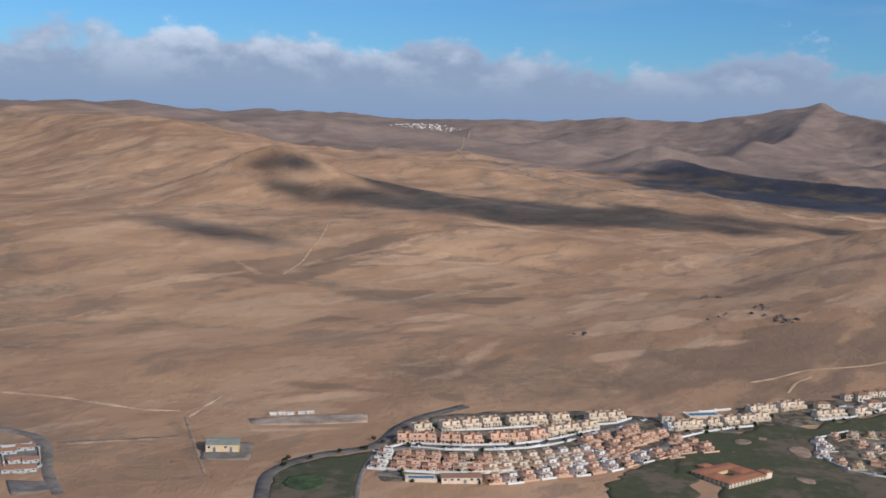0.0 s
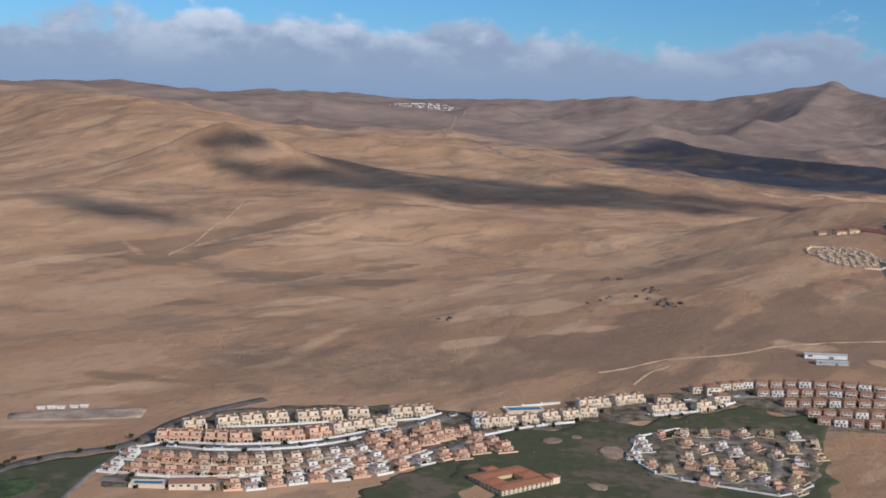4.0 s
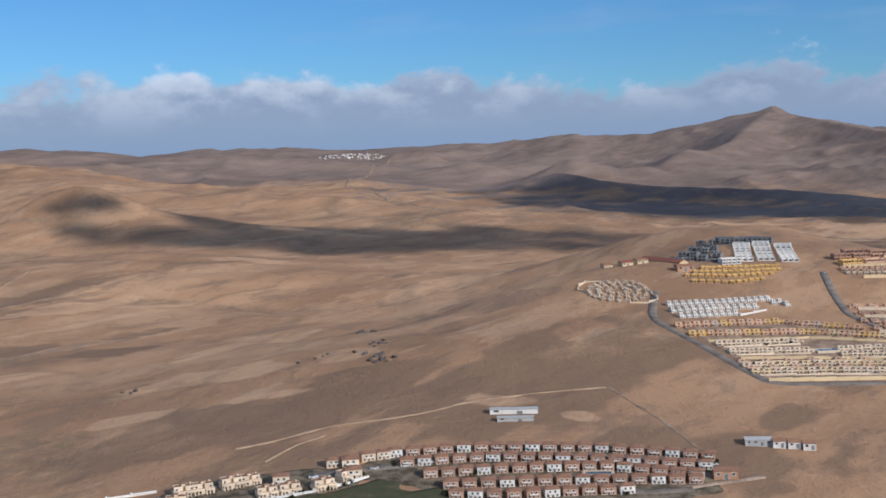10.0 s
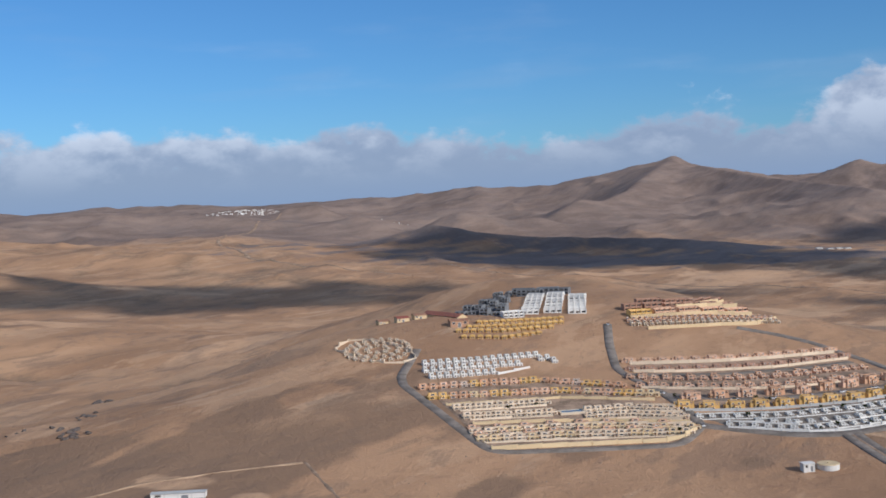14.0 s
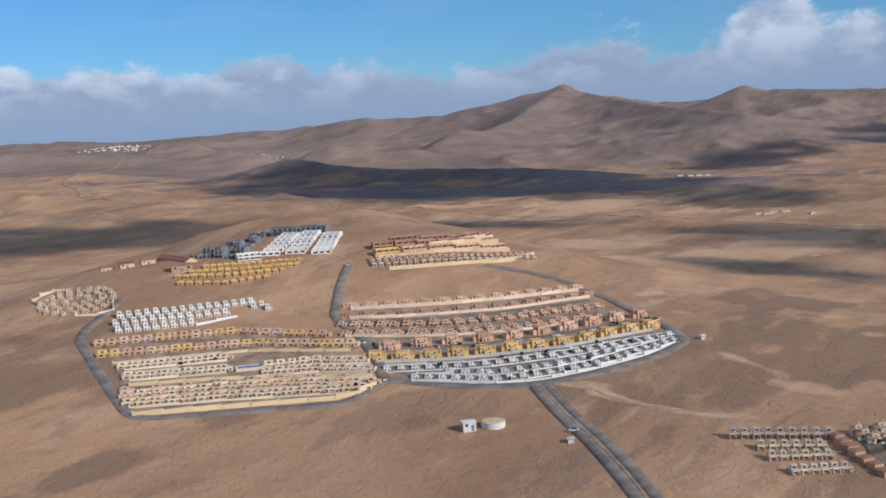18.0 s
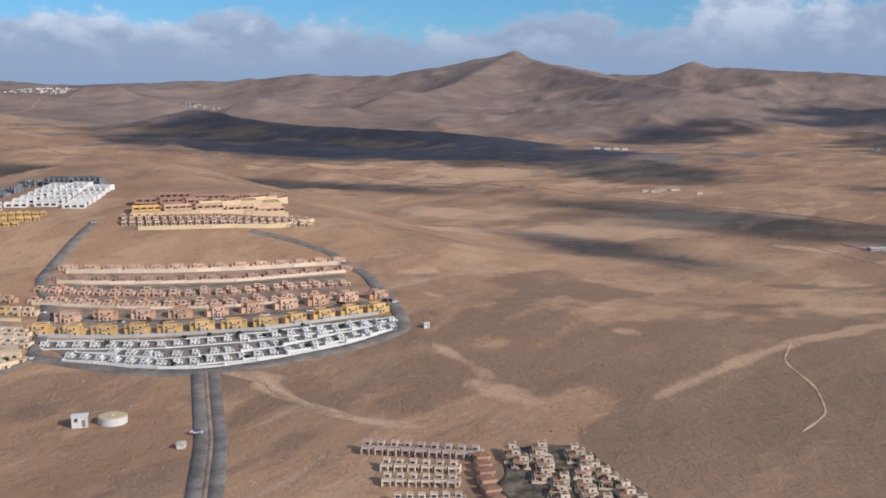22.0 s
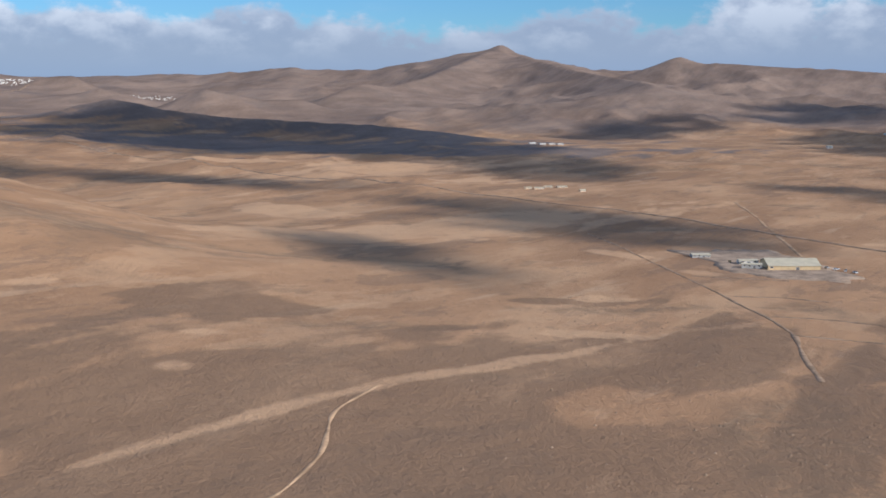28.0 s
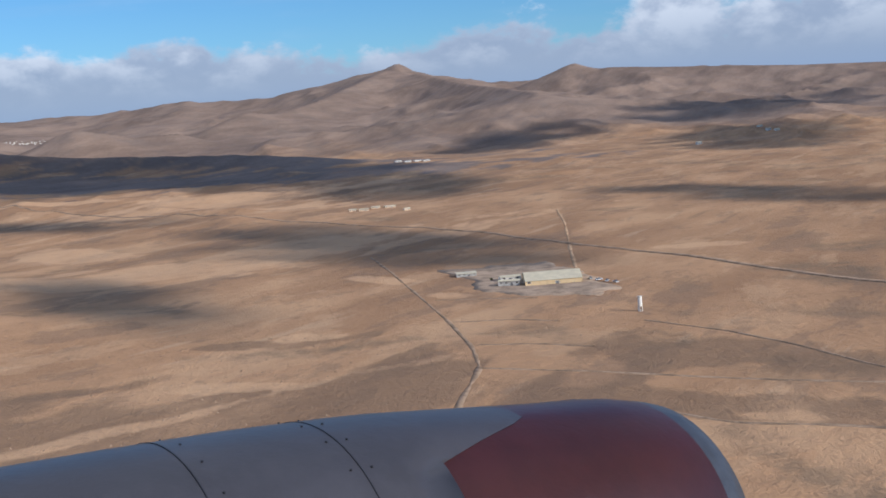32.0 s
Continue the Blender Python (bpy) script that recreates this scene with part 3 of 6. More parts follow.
# ---- plan: places on the ground, in metres ----
VILLAS_BACK = [(-9.9, 411.5), (0.2, 416.2), (7.4, 419.9), (15.3, 423.9), (25.3, 426.1), (33, 429.2), (42, 431.8), (56.3, 435.8), (63.9, 438.9)]
VILLAS_FRONT = [(-14.7, 397.8), (-8, 398.6), (0.5, 398.4), (8.2, 398.8), (17.6, 402.1), (23.7, 404.3), (31.3, 408.7), (38.1, 415), (44.6, 419.3), (51.6, 423.6)]
COTTAGES_UPPER = [(-21.4, 379.6), (-15, 378.6), (-10.4, 377.5), (-5.1, 377), (0.8, 376.2), (6.2, 377.5), (12.2, 377.8), (17.3, 379.1), (22.3, 381.1), (27.8, 382), (33.3, 385.7), (38.8, 388.3), (43.3, 389.1), (47.2, 392), (51.6, 396.3)]
COTTAGES_LOWER = [(-22.5, 366.6), (-16.3, 365.4), (-11.5, 366.4), (-6.1, 365.1), (-1.3, 366.2), (3.8, 365.9), (8.5, 366.5), (13.8, 366.9), (18.6, 368.8), (23.9, 370.2), (28.8, 372.5), (33.9, 374.8), (38.4, 377.1), (42.9, 380), (47.7, 382.5), (51.9, 387.1), (55.8, 390), (58.9, 394.6), (62.6, 399.3)]
COTTAGES_EAST = [(49.4, 405.1), (55.9, 410.6), (58.8, 403.5), (64.4, 417), (68.3, 422.8), (70.1, 411.6), (73, 415.2), (66.3, 407.8), (77.9, 419.1), (82.4, 412.4), (87.9, 408.4), (82.9, 401.6), (91.4, 404.3), (78, 394.9)]
COTTAGES_SOUTH = [(-13.4, 352.7), (-7.5, 352.1), (-2, 353), (3.6, 353.1), (9, 355.2), (14.4, 357), (20, 358.6), (25.4, 361.7), (30.9, 364.6), (36.6, 367.5), (42.3, 369.9), (48.1, 373.4), (54, 377.5), (60, 382.8), (66.2, 388.3), (72.6, 394)]
WALL_TERRACE = [(-2.5, 413.1), (12.3, 416.5), (32.9, 424.4)]
WALL_STREET_UP = [(-21.7, 388.2), (-14.2, 395.3), (4.3, 394.5), (22.1, 398.4), (36.2, 406.2), (47.1, 416.3), (55.6, 422.2)]
WALL_STREET_LOW = [(-10.4, 390.1), (-0.1, 388.3), (15.8, 390.6), (29.7, 395.8), (40.2, 403.1), (49.2, 412.1)]
WALL_TOP = [(54.4, 428.7), (62.4, 431.2), (70.4, 439.8)]
WALL_LANE = [(-22.5, 363.2), (-11.9, 360.9), (-0.3, 361.1), (9.4, 363), (18.8, 367.3), (31.9, 372), (41.9, 376.1), (50.4, 381.8), (59, 388.3), (68, 395.5), (73.7, 402.4)]
STREET_ESTATE = [(-24.3, 384.1), (-13.3, 391), (-0.5, 390.7), (15.4, 393), (29.5, 398.2), (40, 405.6), (50.9, 416.3), (62.4, 426.5), (74.5, 438.2)]
STREET_LANE = [(-22.8, 357.6), (-11, 356.6), (0.5, 356.9), (10, 358.9), (19.4, 363.3), (32.3, 367.9), (42.2, 372.5), (50.5, 378), (59.1, 384.3), (68, 391.5), (75.5, 401.5), (83.6, 416.9)]
GOLF_VILLAS = [(87.1, 428.8), (93.2, 431.6), (100.4, 434), (107.9, 438.9), (115.4, 441.9), (121.9, 445.5), (147.9, 452.9), (154.6, 455), (164.7, 458), (171.6, 465.3)]
GOLF_VILLAS_BACK = [(122.1, 454.6), (127.6, 456.6), (135.6, 460.8), (140.9, 463.3)]
HIP_HOUSES = [(83.5, 437.5), (150.8, 462.5), (171.2, 475.6), (173, 466.6)]
WALL_GOLF = [(85.5, 417.2), (97.9, 427.2), (106.2, 431.7), (116.7, 436.4)]
WALL_GOLF_EAST = [(143.8, 447.3), (153.7, 450.6), (162.9, 454.8), (172.7, 460.7), (178.1, 465.3)]
WALL_POOL = [(92.3, 448.1), (102, 452.7), (112.9, 457.4)]
POOL_SOUTH = [(99.5, 447.6)]
FAIRWAY = [(86.3, 413), (97.6, 424.1), (118.3, 432.9), (139.4, 439.9), (159.5, 448.4), (172.8, 456.6), (182, 468), (190.6, 464.2), (200.6, 455.1), (203.8, 436.4), (200.2, 411), (186.7, 381.9), (166.4, 340.2), (142.3, 329.6), (104.1, 323.2), (84.8, 342.9), (80.1, 378.8)]
OVAL_RING = [(136.8, 419.7), (144.9, 426.3), (152.4, 429.4), (159.6, 430.8), (166.9, 432.3), (173.7, 433.4), (182.4, 434.8), (191.1, 433.7), (195.6, 426), (194.2, 414.6), (133.2, 404.8), (137.4, 397.1), (141.8, 392.5), (137.4, 412.3)]
OVAL_INNER = [(152.2, 419.5), (155.9, 414.6), (163.6, 419), (174.8, 421.1), (150.2, 406.1), (157.1, 403.6), (162.2, 401.8), (168.8, 405.9), (172, 400.9), (167.1, 414), (180.3, 413.6), (187, 420.3)]
OVAL_SOUTH = [(186.5, 407.9), (183.5, 399.7), (181.1, 390.6), (170.8, 387.2), (174.3, 384.1), (177.5, 380.4), (156.6, 394.1), (150.2, 397.8), (166.8, 391.8), (160.7, 389), (152.3, 383.7)]
OVAL_ROAD = [(196.2, 416), (188.9, 423.4), (182.3, 421.8), (179.5, 407.9), (176.3, 395.2), (168.8, 386.3), (156.4, 386), (144.4, 387.6)]
OVAL_SPUR = [(151.2, 424), (162, 424.4), (176.4, 427.1), (182.9, 422.5)]
B_ROW_1 = [(185.7, 482.7), (200.7, 484.5), (216.7, 485), (250, 482.9), (268.8, 479.4), (287.1, 475.7)]
B_ROW_2 = [(189.8, 474.4), (215.5, 476.8), (247.9, 474), (284.6, 468.3)]
B_ROW_3 = [(197.5, 464.9), (227.4, 467.6), (254.1, 468.1), (280.4, 461.2)]
B_ROW_4 = [(203.9, 456), (234.8, 457.7), (262.7, 457.9), (279.2, 457.5)]
B_ROW_5 = [(205.7, 448.9), (219.9, 447.3), (240.4, 450), (257, 450.7)]
B_WEST = [(165.6, 476.2), (171.5, 477.9), (176.6, 480.2), (181.6, 481.4)]
POOL_EAST = [(250.1, 463.5)]
STREET_B = [(160.5, 467), (174.2, 471.9), (187.8, 473.5), (209.9, 479.1), (229.7, 479.8), (249, 478.4), (267.5, 474.9), (287.3, 470.7)]
STREET_B_EAST = [(277.4, 452), (260.4, 449.8), (253.7, 452.1)]
TRACK_B = [(130.2, 496.1), (144.1, 503.6), (161.6, 519.2), (179, 520.8), (194.6, 525.4), (213.7, 537.8), (242.2, 546.4), (264.8, 550.4)]
FENCE_B = [(264.8, 550.4), (277.9, 511.8), (285.6, 483.3), (289.8, 472.2)]
WHITE_GABLES = [(312.3, 485.6), (317.1, 484.9), (321.7, 483.7)]
OVAL2 = [(270.2, 707.9), (272.4, 723), (280.5, 725.9), (290.8, 716.2), (301, 703.5), (308.1, 689), (306.6, 680.1), (300.2, 677.5), (292, 679.4), (281.8, 686.6)]
WHITE_R1 = [(311.4, 673.8), (330.5, 678.4), (363.6, 688.5)]
WHITE_R2 = [(311, 663.2), (331.3, 669.4), (353.5, 675.1)]
WHITE_R3 = [(313.4, 653.7), (330.1, 658.2), (340.8, 661.3)]
WHITE_END = [(364.9, 682.7), (368.3, 684), (370.7, 680.2)]
WALL_WHITE = [(342.7, 659.7), (351.6, 666.2), (358.2, 671.1)]
YELLOW_1 = [(341.9, 740.6), (358.7, 744.4), (385.1, 749.7)]
YELLOW_2 = [(336.1, 731.8), (356.4, 734), (383.7, 741.6)]
YELLOW_3 = [(330.3, 725.1), (351.6, 725), (377, 732.5)]
YELLOW_4 = [(332.3, 715.3), (352.1, 714.1), (369.4, 722.2)]
RED_BARNS = [(296, 764.2), (306, 759.9), (315.3, 764.9)]
GREY_TIERS_END = [(358.4, 754.2), (362.1, 767.4), (364.4, 785.2), (366.9, 798.7), (368.1, 816.3), (371, 828.8)]
WHITE_TIER_A = [(355.7, 754.9), (366.9, 757.5)]
WHITE_TIER_B = [(366.2, 765.8), (401.9, 762.5)]
WHITE_TIER_E = [(377.1, 818.1), (408.1, 801.8)]
DARK_TIER = [(370.8, 841.3), (396.2, 830.7)]
TOP_1 = [(419.5, 741.4), (457.9, 744.3), (497.3, 750.3)]
TOP_2 = [(421.8, 751.5), (448.5, 756.5), (489.1, 762.6)]
TOP_3 = [(421.5, 764.9), (449.9, 767.3), (486.6, 780.3)]
TOP_4 = [(431.1, 777.1), (463, 779), (490.1, 817.4)]
TOP_WALL = [(426.5, 730.3), (456.3, 734.1), (484.5, 739.5), (500.2, 754.8)]
F_1 = [(405.3, 680.6), (424.1, 681.7), (448.5, 682.7), (473.9, 686.8), (506.7, 697.1)]
F_2 = [(404, 667.7), (422.5, 666.5), (446.1, 666.7), (470.4, 669), (508.7, 685.4)]
F_3 = [(399.8, 653.4), (420.8, 648.7), (442.9, 644.8), (465.9, 645.7), (506.8, 659.9)]
F_4 = [(400.6, 638.4), (419.4, 633.2), (440.5, 628), (462.3, 627.1), (506.2, 636.6)]
F_5 = [(415.3, 612.9), (438.5, 614), (459.7, 613.9), (485.4, 621.9), (516.1, 635.1)]
F_6 = [(409.2, 600.6), (426, 597.5), (446.3, 597.4), (477.9, 600.4), (513.9, 613.8)]
F_7 = [(412.2, 589.3), (444.3, 586), (475.2, 589.5), (517.6, 602)]
F_8 = [(420.8, 579.5), (445.5, 571.2), (463.1, 572.1), (482, 576.9), (516.4, 595.2)]
F_WALL = [(419.4, 575.6), (443, 567.6), (461.6, 565.4), (480.4, 571), (503.4, 581.3), (516.2, 591.5)]
F_STREET_1 = [(405.7, 624.1), (425.4, 609.9), (448, 607.8), (469.7, 610.6), (492.8, 616.6), (520.6, 627.5)]
F_STREET_2 = [(401.3, 660.3), (421.7, 658.3), (444.5, 656), (481.2, 663.2), (508.9, 676.7)]
FB_1 = [(309.6, 635.5), (333.8, 641.6), (359, 648.1), (391.9, 638.5)]
FB_2 = [(312.8, 620.6), (339.3, 625.8), (365.9, 630.2), (401.8, 620.9)]
FB_3 = [(321.5, 606.7), (342.5, 610.1), (356.2, 613)]
FB_3E = [(372.4, 600.8), (388.3, 603.1), (404, 598)]
FB_4 = [(324.7, 595.8), (356.8, 599.3)]
FB_4E = [(371.5, 594.3), (388, 594.3), (405.7, 589.1)]
FB_5 = [(326, 577.6), (357.6, 582), (380, 580.9), (406.2, 576.4)]
FB_6 = [(327.7, 570.4), (357.9, 573.7), (387.3, 572.6), (403, 571.8)]
FB_WALL = [(329.8, 560.9), (349.5, 563.6), (376.2, 564.8), (397.9, 564.8), (407, 575.1)]
FB_WALL_MID = [(325.6, 588), (347.8, 590.4), (376.3, 589.3), (406.7, 582.7)]
FB_WALL_UP = [(317, 611.5), (342, 616.9), (366.1, 621.5), (400.9, 613.7)]
POOL_RESORT = [(365, 601)]
ROAD_WEST = [(308.7, 699.1), (299.9, 657.8), (300.4, 641.8), (310.1, 612.2), (321.2, 580.1), (329.6, 558), (349.8, 559.6), (376.1, 560.4), (397.7, 560.8), (410.3, 579.7)]
ROAD_FRONT = [(410.3, 579.7), (424.7, 572.2), (442.3, 564.1), (460, 562.6), (479.5, 567.9), (504.6, 578.5), (520.6, 592), (520.9, 614.9), (516.9, 678.4), (504.9, 710.6), (489.5, 724.6), (472.3, 733)]
ROAD_MAIN = [(460, 562.6), (461.4, 541.1), (463.5, 508.8), (463.4, 474.9), (462.7, 441.8)]
ROAD_MID = [(407.4, 739.2), (401.6, 706.9), (397.2, 669.2), (406.2, 631.3), (409.6, 598.5), (410.3, 579.7)]
ARC_TRACK = [(465.3, 562.5), (475.8, 557.7), (478.3, 547.3), (486.1, 535.6), (496.1, 522.9), (510.6, 512.7)]
TANK_BOX = [(430.8, 527.9)]
HUT = [(527.3, 594.3)]
CAR_A = [(459.7, 516.3)]
PINK_ROW = [(499.1, 493.2), (522.6, 484.4)]
CREAM_ROW_1 = [(502.1, 481.1), (516.3, 476.4)]
CREAM_ROW_2 = [(501.4, 472.2), (514.9, 468.7)]
CREAM_ROW_3 = [(502.4, 461.1), (514.6, 459.1)]
ORANGE_STRIP = [(523.5, 482.9), (521.8, 467.3), (522.3, 454.8)]
ROAD_GULLY = [(-53.4, 317.9), (-55.1, 331.7), (-57.4, 354.1), (-53.4, 362.2), (-49.2, 370.9), (-40.4, 379.9), (-28.9, 386.3), (-23.6, 394.4), (-19.2, 415.6), (-11.5, 430.8), (6.5, 450.0)]
PATH_GREEN = [(-25.2, 380.7), (-27.4, 365.5), (-27.7, 343.1), (-26.6, 324.9)]
GREEN = [(-50.5, 345.4), (-49.5, 351.7), (-44.1, 354.8), (-39.5, 351.3), (-37.9, 344.4), (-41.1, 338.7), (-47.0, 339.4)]
LAWN = [(-55.2, 354.3), (-48.5, 367.2), (-39.7, 375.4), (-26.7, 381.2), (-27.9, 342.5), (-31.2, 323.9), (-53.0, 322.7)]
YARD_HOUSES = [(530.9, 486.1), (530.7, 481.9), (537.8, 486.5), (536.0, 481.5), (544.8, 483.7), (544.8, 479.6), (546.0, 476.3), (545.9, 471.6), (547.4, 468.5), (547.6, 464.3), (549.5, 461.1), (549.2, 457.0), (550.6, 453.8), (551.0, 450.0), (536.6, 475.9), (534.4, 469.6), (531.6, 478.1), (541.8, 463.4), (541.6, 458.7), (543.7, 455.2), (543.4, 450.6), (545.3, 447.1), (544.2, 442.2), (537.3, 450.6), (535.5, 460.5), (535.3, 456.6), (543.3, 470.2), (537.5, 465.9), (537.1, 446.2), (549.3, 444.2)]
FARM_YARD = [(828.3, 883.5), (852, 888.1), (874.7, 877.1), (880.3, 826.6), (879, 781.2), (862.4, 774.8), (844.4, 777.4), (831.8, 799.9), (829.3, 840.3)]
FARM_CARS = [(875.7, 809.8), (877.6, 804.1), (879.3, 798.5), (881, 792.9)]
FARM_TREES = [(838.8, 836.8), (841, 830.3), (851.3, 816.9), (855.3, 817.5)]
TOWER = [(866.1, 728.2)]
ROAD_PLAIN = [(308.1, 1746.6), (511.9, 1593.7), (676.9, 1384.2), (776, 1249.3), (825.5, 1157), (860.4, 1104.4), (886.4, 1036.6), (908, 944.3), (937.4, 859.4), (954.3, 781.5), (966.9, 732.7), (978.2, 689.1)]
TRACK_FAR = [(966.8, 1144.3), (940.3, 1043.6), (900.2, 911.1), (877.8, 833.3)]
DITCH = [(804.4, 972.8), (803.3, 883.3), (801.1, 801.6), (799.7, 741.4), (796.2, 696.2), (790.3, 660.8), (775.6, 622.2), (767.3, 593.9)]
FIELD_1 = [(790.1, 660.2), (811.2, 646.3), (837.1, 627.8), (860.4, 609.8), (879.1, 596.5), (893.8, 587.9)]
FIELD_2 = [(803.6, 745), (820.4, 740.3), (836.9, 725.2)]
FIELD_3 = [(860.3, 710.1), (875.6, 681.1), (883.1, 651.4), (889, 611.9), (895.7, 590.5)]
FIELD_4 = [(805.3, 798.8), (822.2, 790.3), (844.4, 777.4)]
FIELD_5 = [(799.1, 696.5), (817.6, 688.9), (831.9, 676.1)]
FIELD_6 = [(818, 597.1), (829.3, 578.2), (850.2, 566.4), (867.8, 552)]
PATH_PALE = [(649.1, 588.1), (668.8, 600.6), (685.4, 611.2), (703.8, 626.1), (725.2, 648.9), (750.3, 669.1), (777.7, 681.9), (795.6, 689.8)]
PATH_PALE_W = [(553, 508.5), (572.4, 519.7), (599.2, 544.2), (644, 581.8)]
PATH_PALE_2 = [(644, 581.8), (631.4, 559.8), (628.3, 532.7), (619.1, 508.1), (603.9, 492.1)]
FAR_FARM = [(836.4, 1285.6), (845.1, 1280.8), (856.7, 1295.4), (868.6, 1294.9), (874.4, 1246.1)]
FAR_WHITE = [(994.2, 1975.9), (1004.5, 1956.1), (1019.7, 1959.3), (1030.3, 1951.2)]
FAR_HOUSES = [(1421.2, 1900.5), (1603.9, 2070.1), (1603.5, 2040.8), (1613.1, 2031.4)]
PAD = [(-74.6, 419.3), (-58.8, 425.9), (-31.6, 433.6), (-30.7, 421.6), (-53, 414.8), (-72.2, 411.6)]
TRAILERS = [(-66.6, 428), (-63.5, 429.3), (-60.4, 429.8), (-56.3, 431.3), (-53.2, 432.6)]
FENCE_SHED = [(-98, 418.4), (-86, 381.3), (-76.1, 350.9)]
YARD_WEST = [(-147.8, 370.9), (-137.4, 376.3), (-126.6, 348.6), (-134.9, 341.8)]
ROOFS_WEST = [(-143.2, 365.4), (-139.2, 369.3), (-137, 356.2), (-132.7, 356.7), (-135, 346.5), (-130.4, 348.1)]
YARD_SW = [(-133.5, 338), (-120.4, 337.3), (-116.1, 330), (-126.4, 324.1)]
ROAD_SW = [(-169.1, 393.8), (-157.1, 393.5), (-143, 387.4), (-133.2, 373.6), (-124.5, 347.6), (-113, 325.8)]
TRACK_SW = [(-131.7, 377.4), (-114.6, 384), (-100.5, 389.1), (-93.4, 392.4)]
TRACK_GULLY = [(-176.7, 443), (-150.7, 438.5), (-135.8, 433.1), (-114.3, 425.9), (-99.4, 426.4)]
TRACK_HILL = [(-91.9, 452.1), (-97.2, 417)]
TRACK_E = [(142.4, 482), (149.9, 497.2), (160.4, 507.7)]
GARDEN_A = [(-22.8, 357.6), (-23.7, 385.4), (-20.7, 408.3), (-14, 422.8), (-1.8, 432.2), (25.3, 443.3), (66.4, 453), (74.5, 441.7), (90.2, 430.5), (94.1, 403.6), (76.9, 388), (52.4, 375.1), (19.7, 360.7), (-5.5, 354.1)]
GARDEN_D = [(77.9, 419.1), (98.6, 436.9), (122.1, 463.2), (144.8, 470.8), (180.5, 475.1), (180, 464.3), (150.7, 445.9), (118.3, 432.9), (89.3, 415.9)]
GARDEN_C = [(131.3, 404.4), (137.9, 425.8), (152.8, 436), (180, 440.6), (198.7, 435.8), (198.2, 416.3), (184.8, 387), (174, 374.5), (160.1, 379.9), (138.9, 386.6)]
GARDEN_B = [(162.5, 469.5), (182.9, 485.7), (217.3, 488.7), (250.9, 486.6), (291.8, 478.2), (287.1, 458.9), (273.4, 445.2), (204.9, 443.4), (198.9, 452.9)]
GARDEN_F = [(408.6, 593.7), (445.3, 591.8), (476.9, 596.4), (521.4, 609.8), (519.8, 596), (505.9, 582.4), (480.1, 570), (461.6, 565.4), (443.1, 568.6), (419.7, 577.6)]
GARDEN_E = [(533.8, 490.7), (547.2, 488.4), (555.2, 453.3), (557.2, 446.1), (546.4, 431.2), (540.7, 434.8), (533.7, 437.8), (526.8, 441.4), (524.1, 466.8)]
ROAD_TOWN = [(30, 3259), (8, 2731), (-9, 2508), (14, 2155), (59, 1934), (115, 1730), (179, 1668), (330, 1560)]
MOUND_TRACK = [(-105.2, 967.3), (-103.9, 896.1), (-105.7, 811.2), (-113.3, 756)]

for line, wide in ((PATH_PALE, 3.6), (PATH_PALE_W, 3.4), (ARC_TRACK, 3.2)):
    for (xa, ya), (xb, yb) in zip(line, line[1:]):
        SAND.append(((xa + xb) / 2, (ya + yb) / 2, 0.62 * math.hypot(xb - xa, yb - ya) + 2, wide, math.degrees(math.atan2(yb - ya, xb - xa))))
ground = build_ground()

# ---- building kit ----
def part(name, bm, mats, parent, label="", place=None):
    """Links a bmesh as one mesh object under its thing."""
    me = bpy.data.meshes.new(name)
    bm.to_mesh(me)
    bm.free()
    for m in mats if isinstance(mats, (list, tuple)) else [mats]:
        me.materials.append(m)
    ob = new(name, me)
    ob.parent = parent
    if place is not None:
        ob.matrix_basis = place
    if label:
        tagged(ob, label)
    return ob


def again(ob, x, y, z, turn=0):
    """Another piece on the same mesh and under the same parent."""
    o = new(ob.name.split(".")[0], ob.data)
    o.parent = ob.parent
    o.matrix_basis = pose(x, y, z, 0, 0, turn)
    return o


def box(bm, x0, x1, y0, y1, z0, z1, mat=0):
    v = [bm.verts.new((x, y, z)) for z in (z0, z1) for y in (y0, y1) for x in (x0, x1)]
    for q in ((0, 2, 3, 1), (4, 5, 7, 6), (0, 1, 5, 4), (2, 6, 7, 3), (0, 4, 6, 2), (1, 3, 7, 5)):
        bm.faces.new([v[i] for i in q]).material_index = mat
    return bm


def boxes(*list_of, mats=()):
    bm = bmesh.new()
    for i, b in enumerate(list_of):
        box(bm, *b, mat=mats[i] if i < len(mats) else 0)
    return bm


def rimmed(x0, x1, y0, y1, z0, z1, rim=0.35, thick=0.22):
    """A block with a flat roof sunk behind a parapet."""
    bm = boxes((x0, x1, y0, y1, z0, z1))
    bm.faces.ensure_lookup_table()
    bm.faces[1].material_index = 1  # the roof deck takes the second material where there is one
    for b in ((x0, x1, y0, y0 + thick), (x0, x1, y1 - thick, y1), (x0, x0 + thick, y0 + thick, y1 - thick), (x1 - thick, x1, y0 + thick, y1 - thick)):
        box(bm, *b, z1, z1 + rim)
    return bm


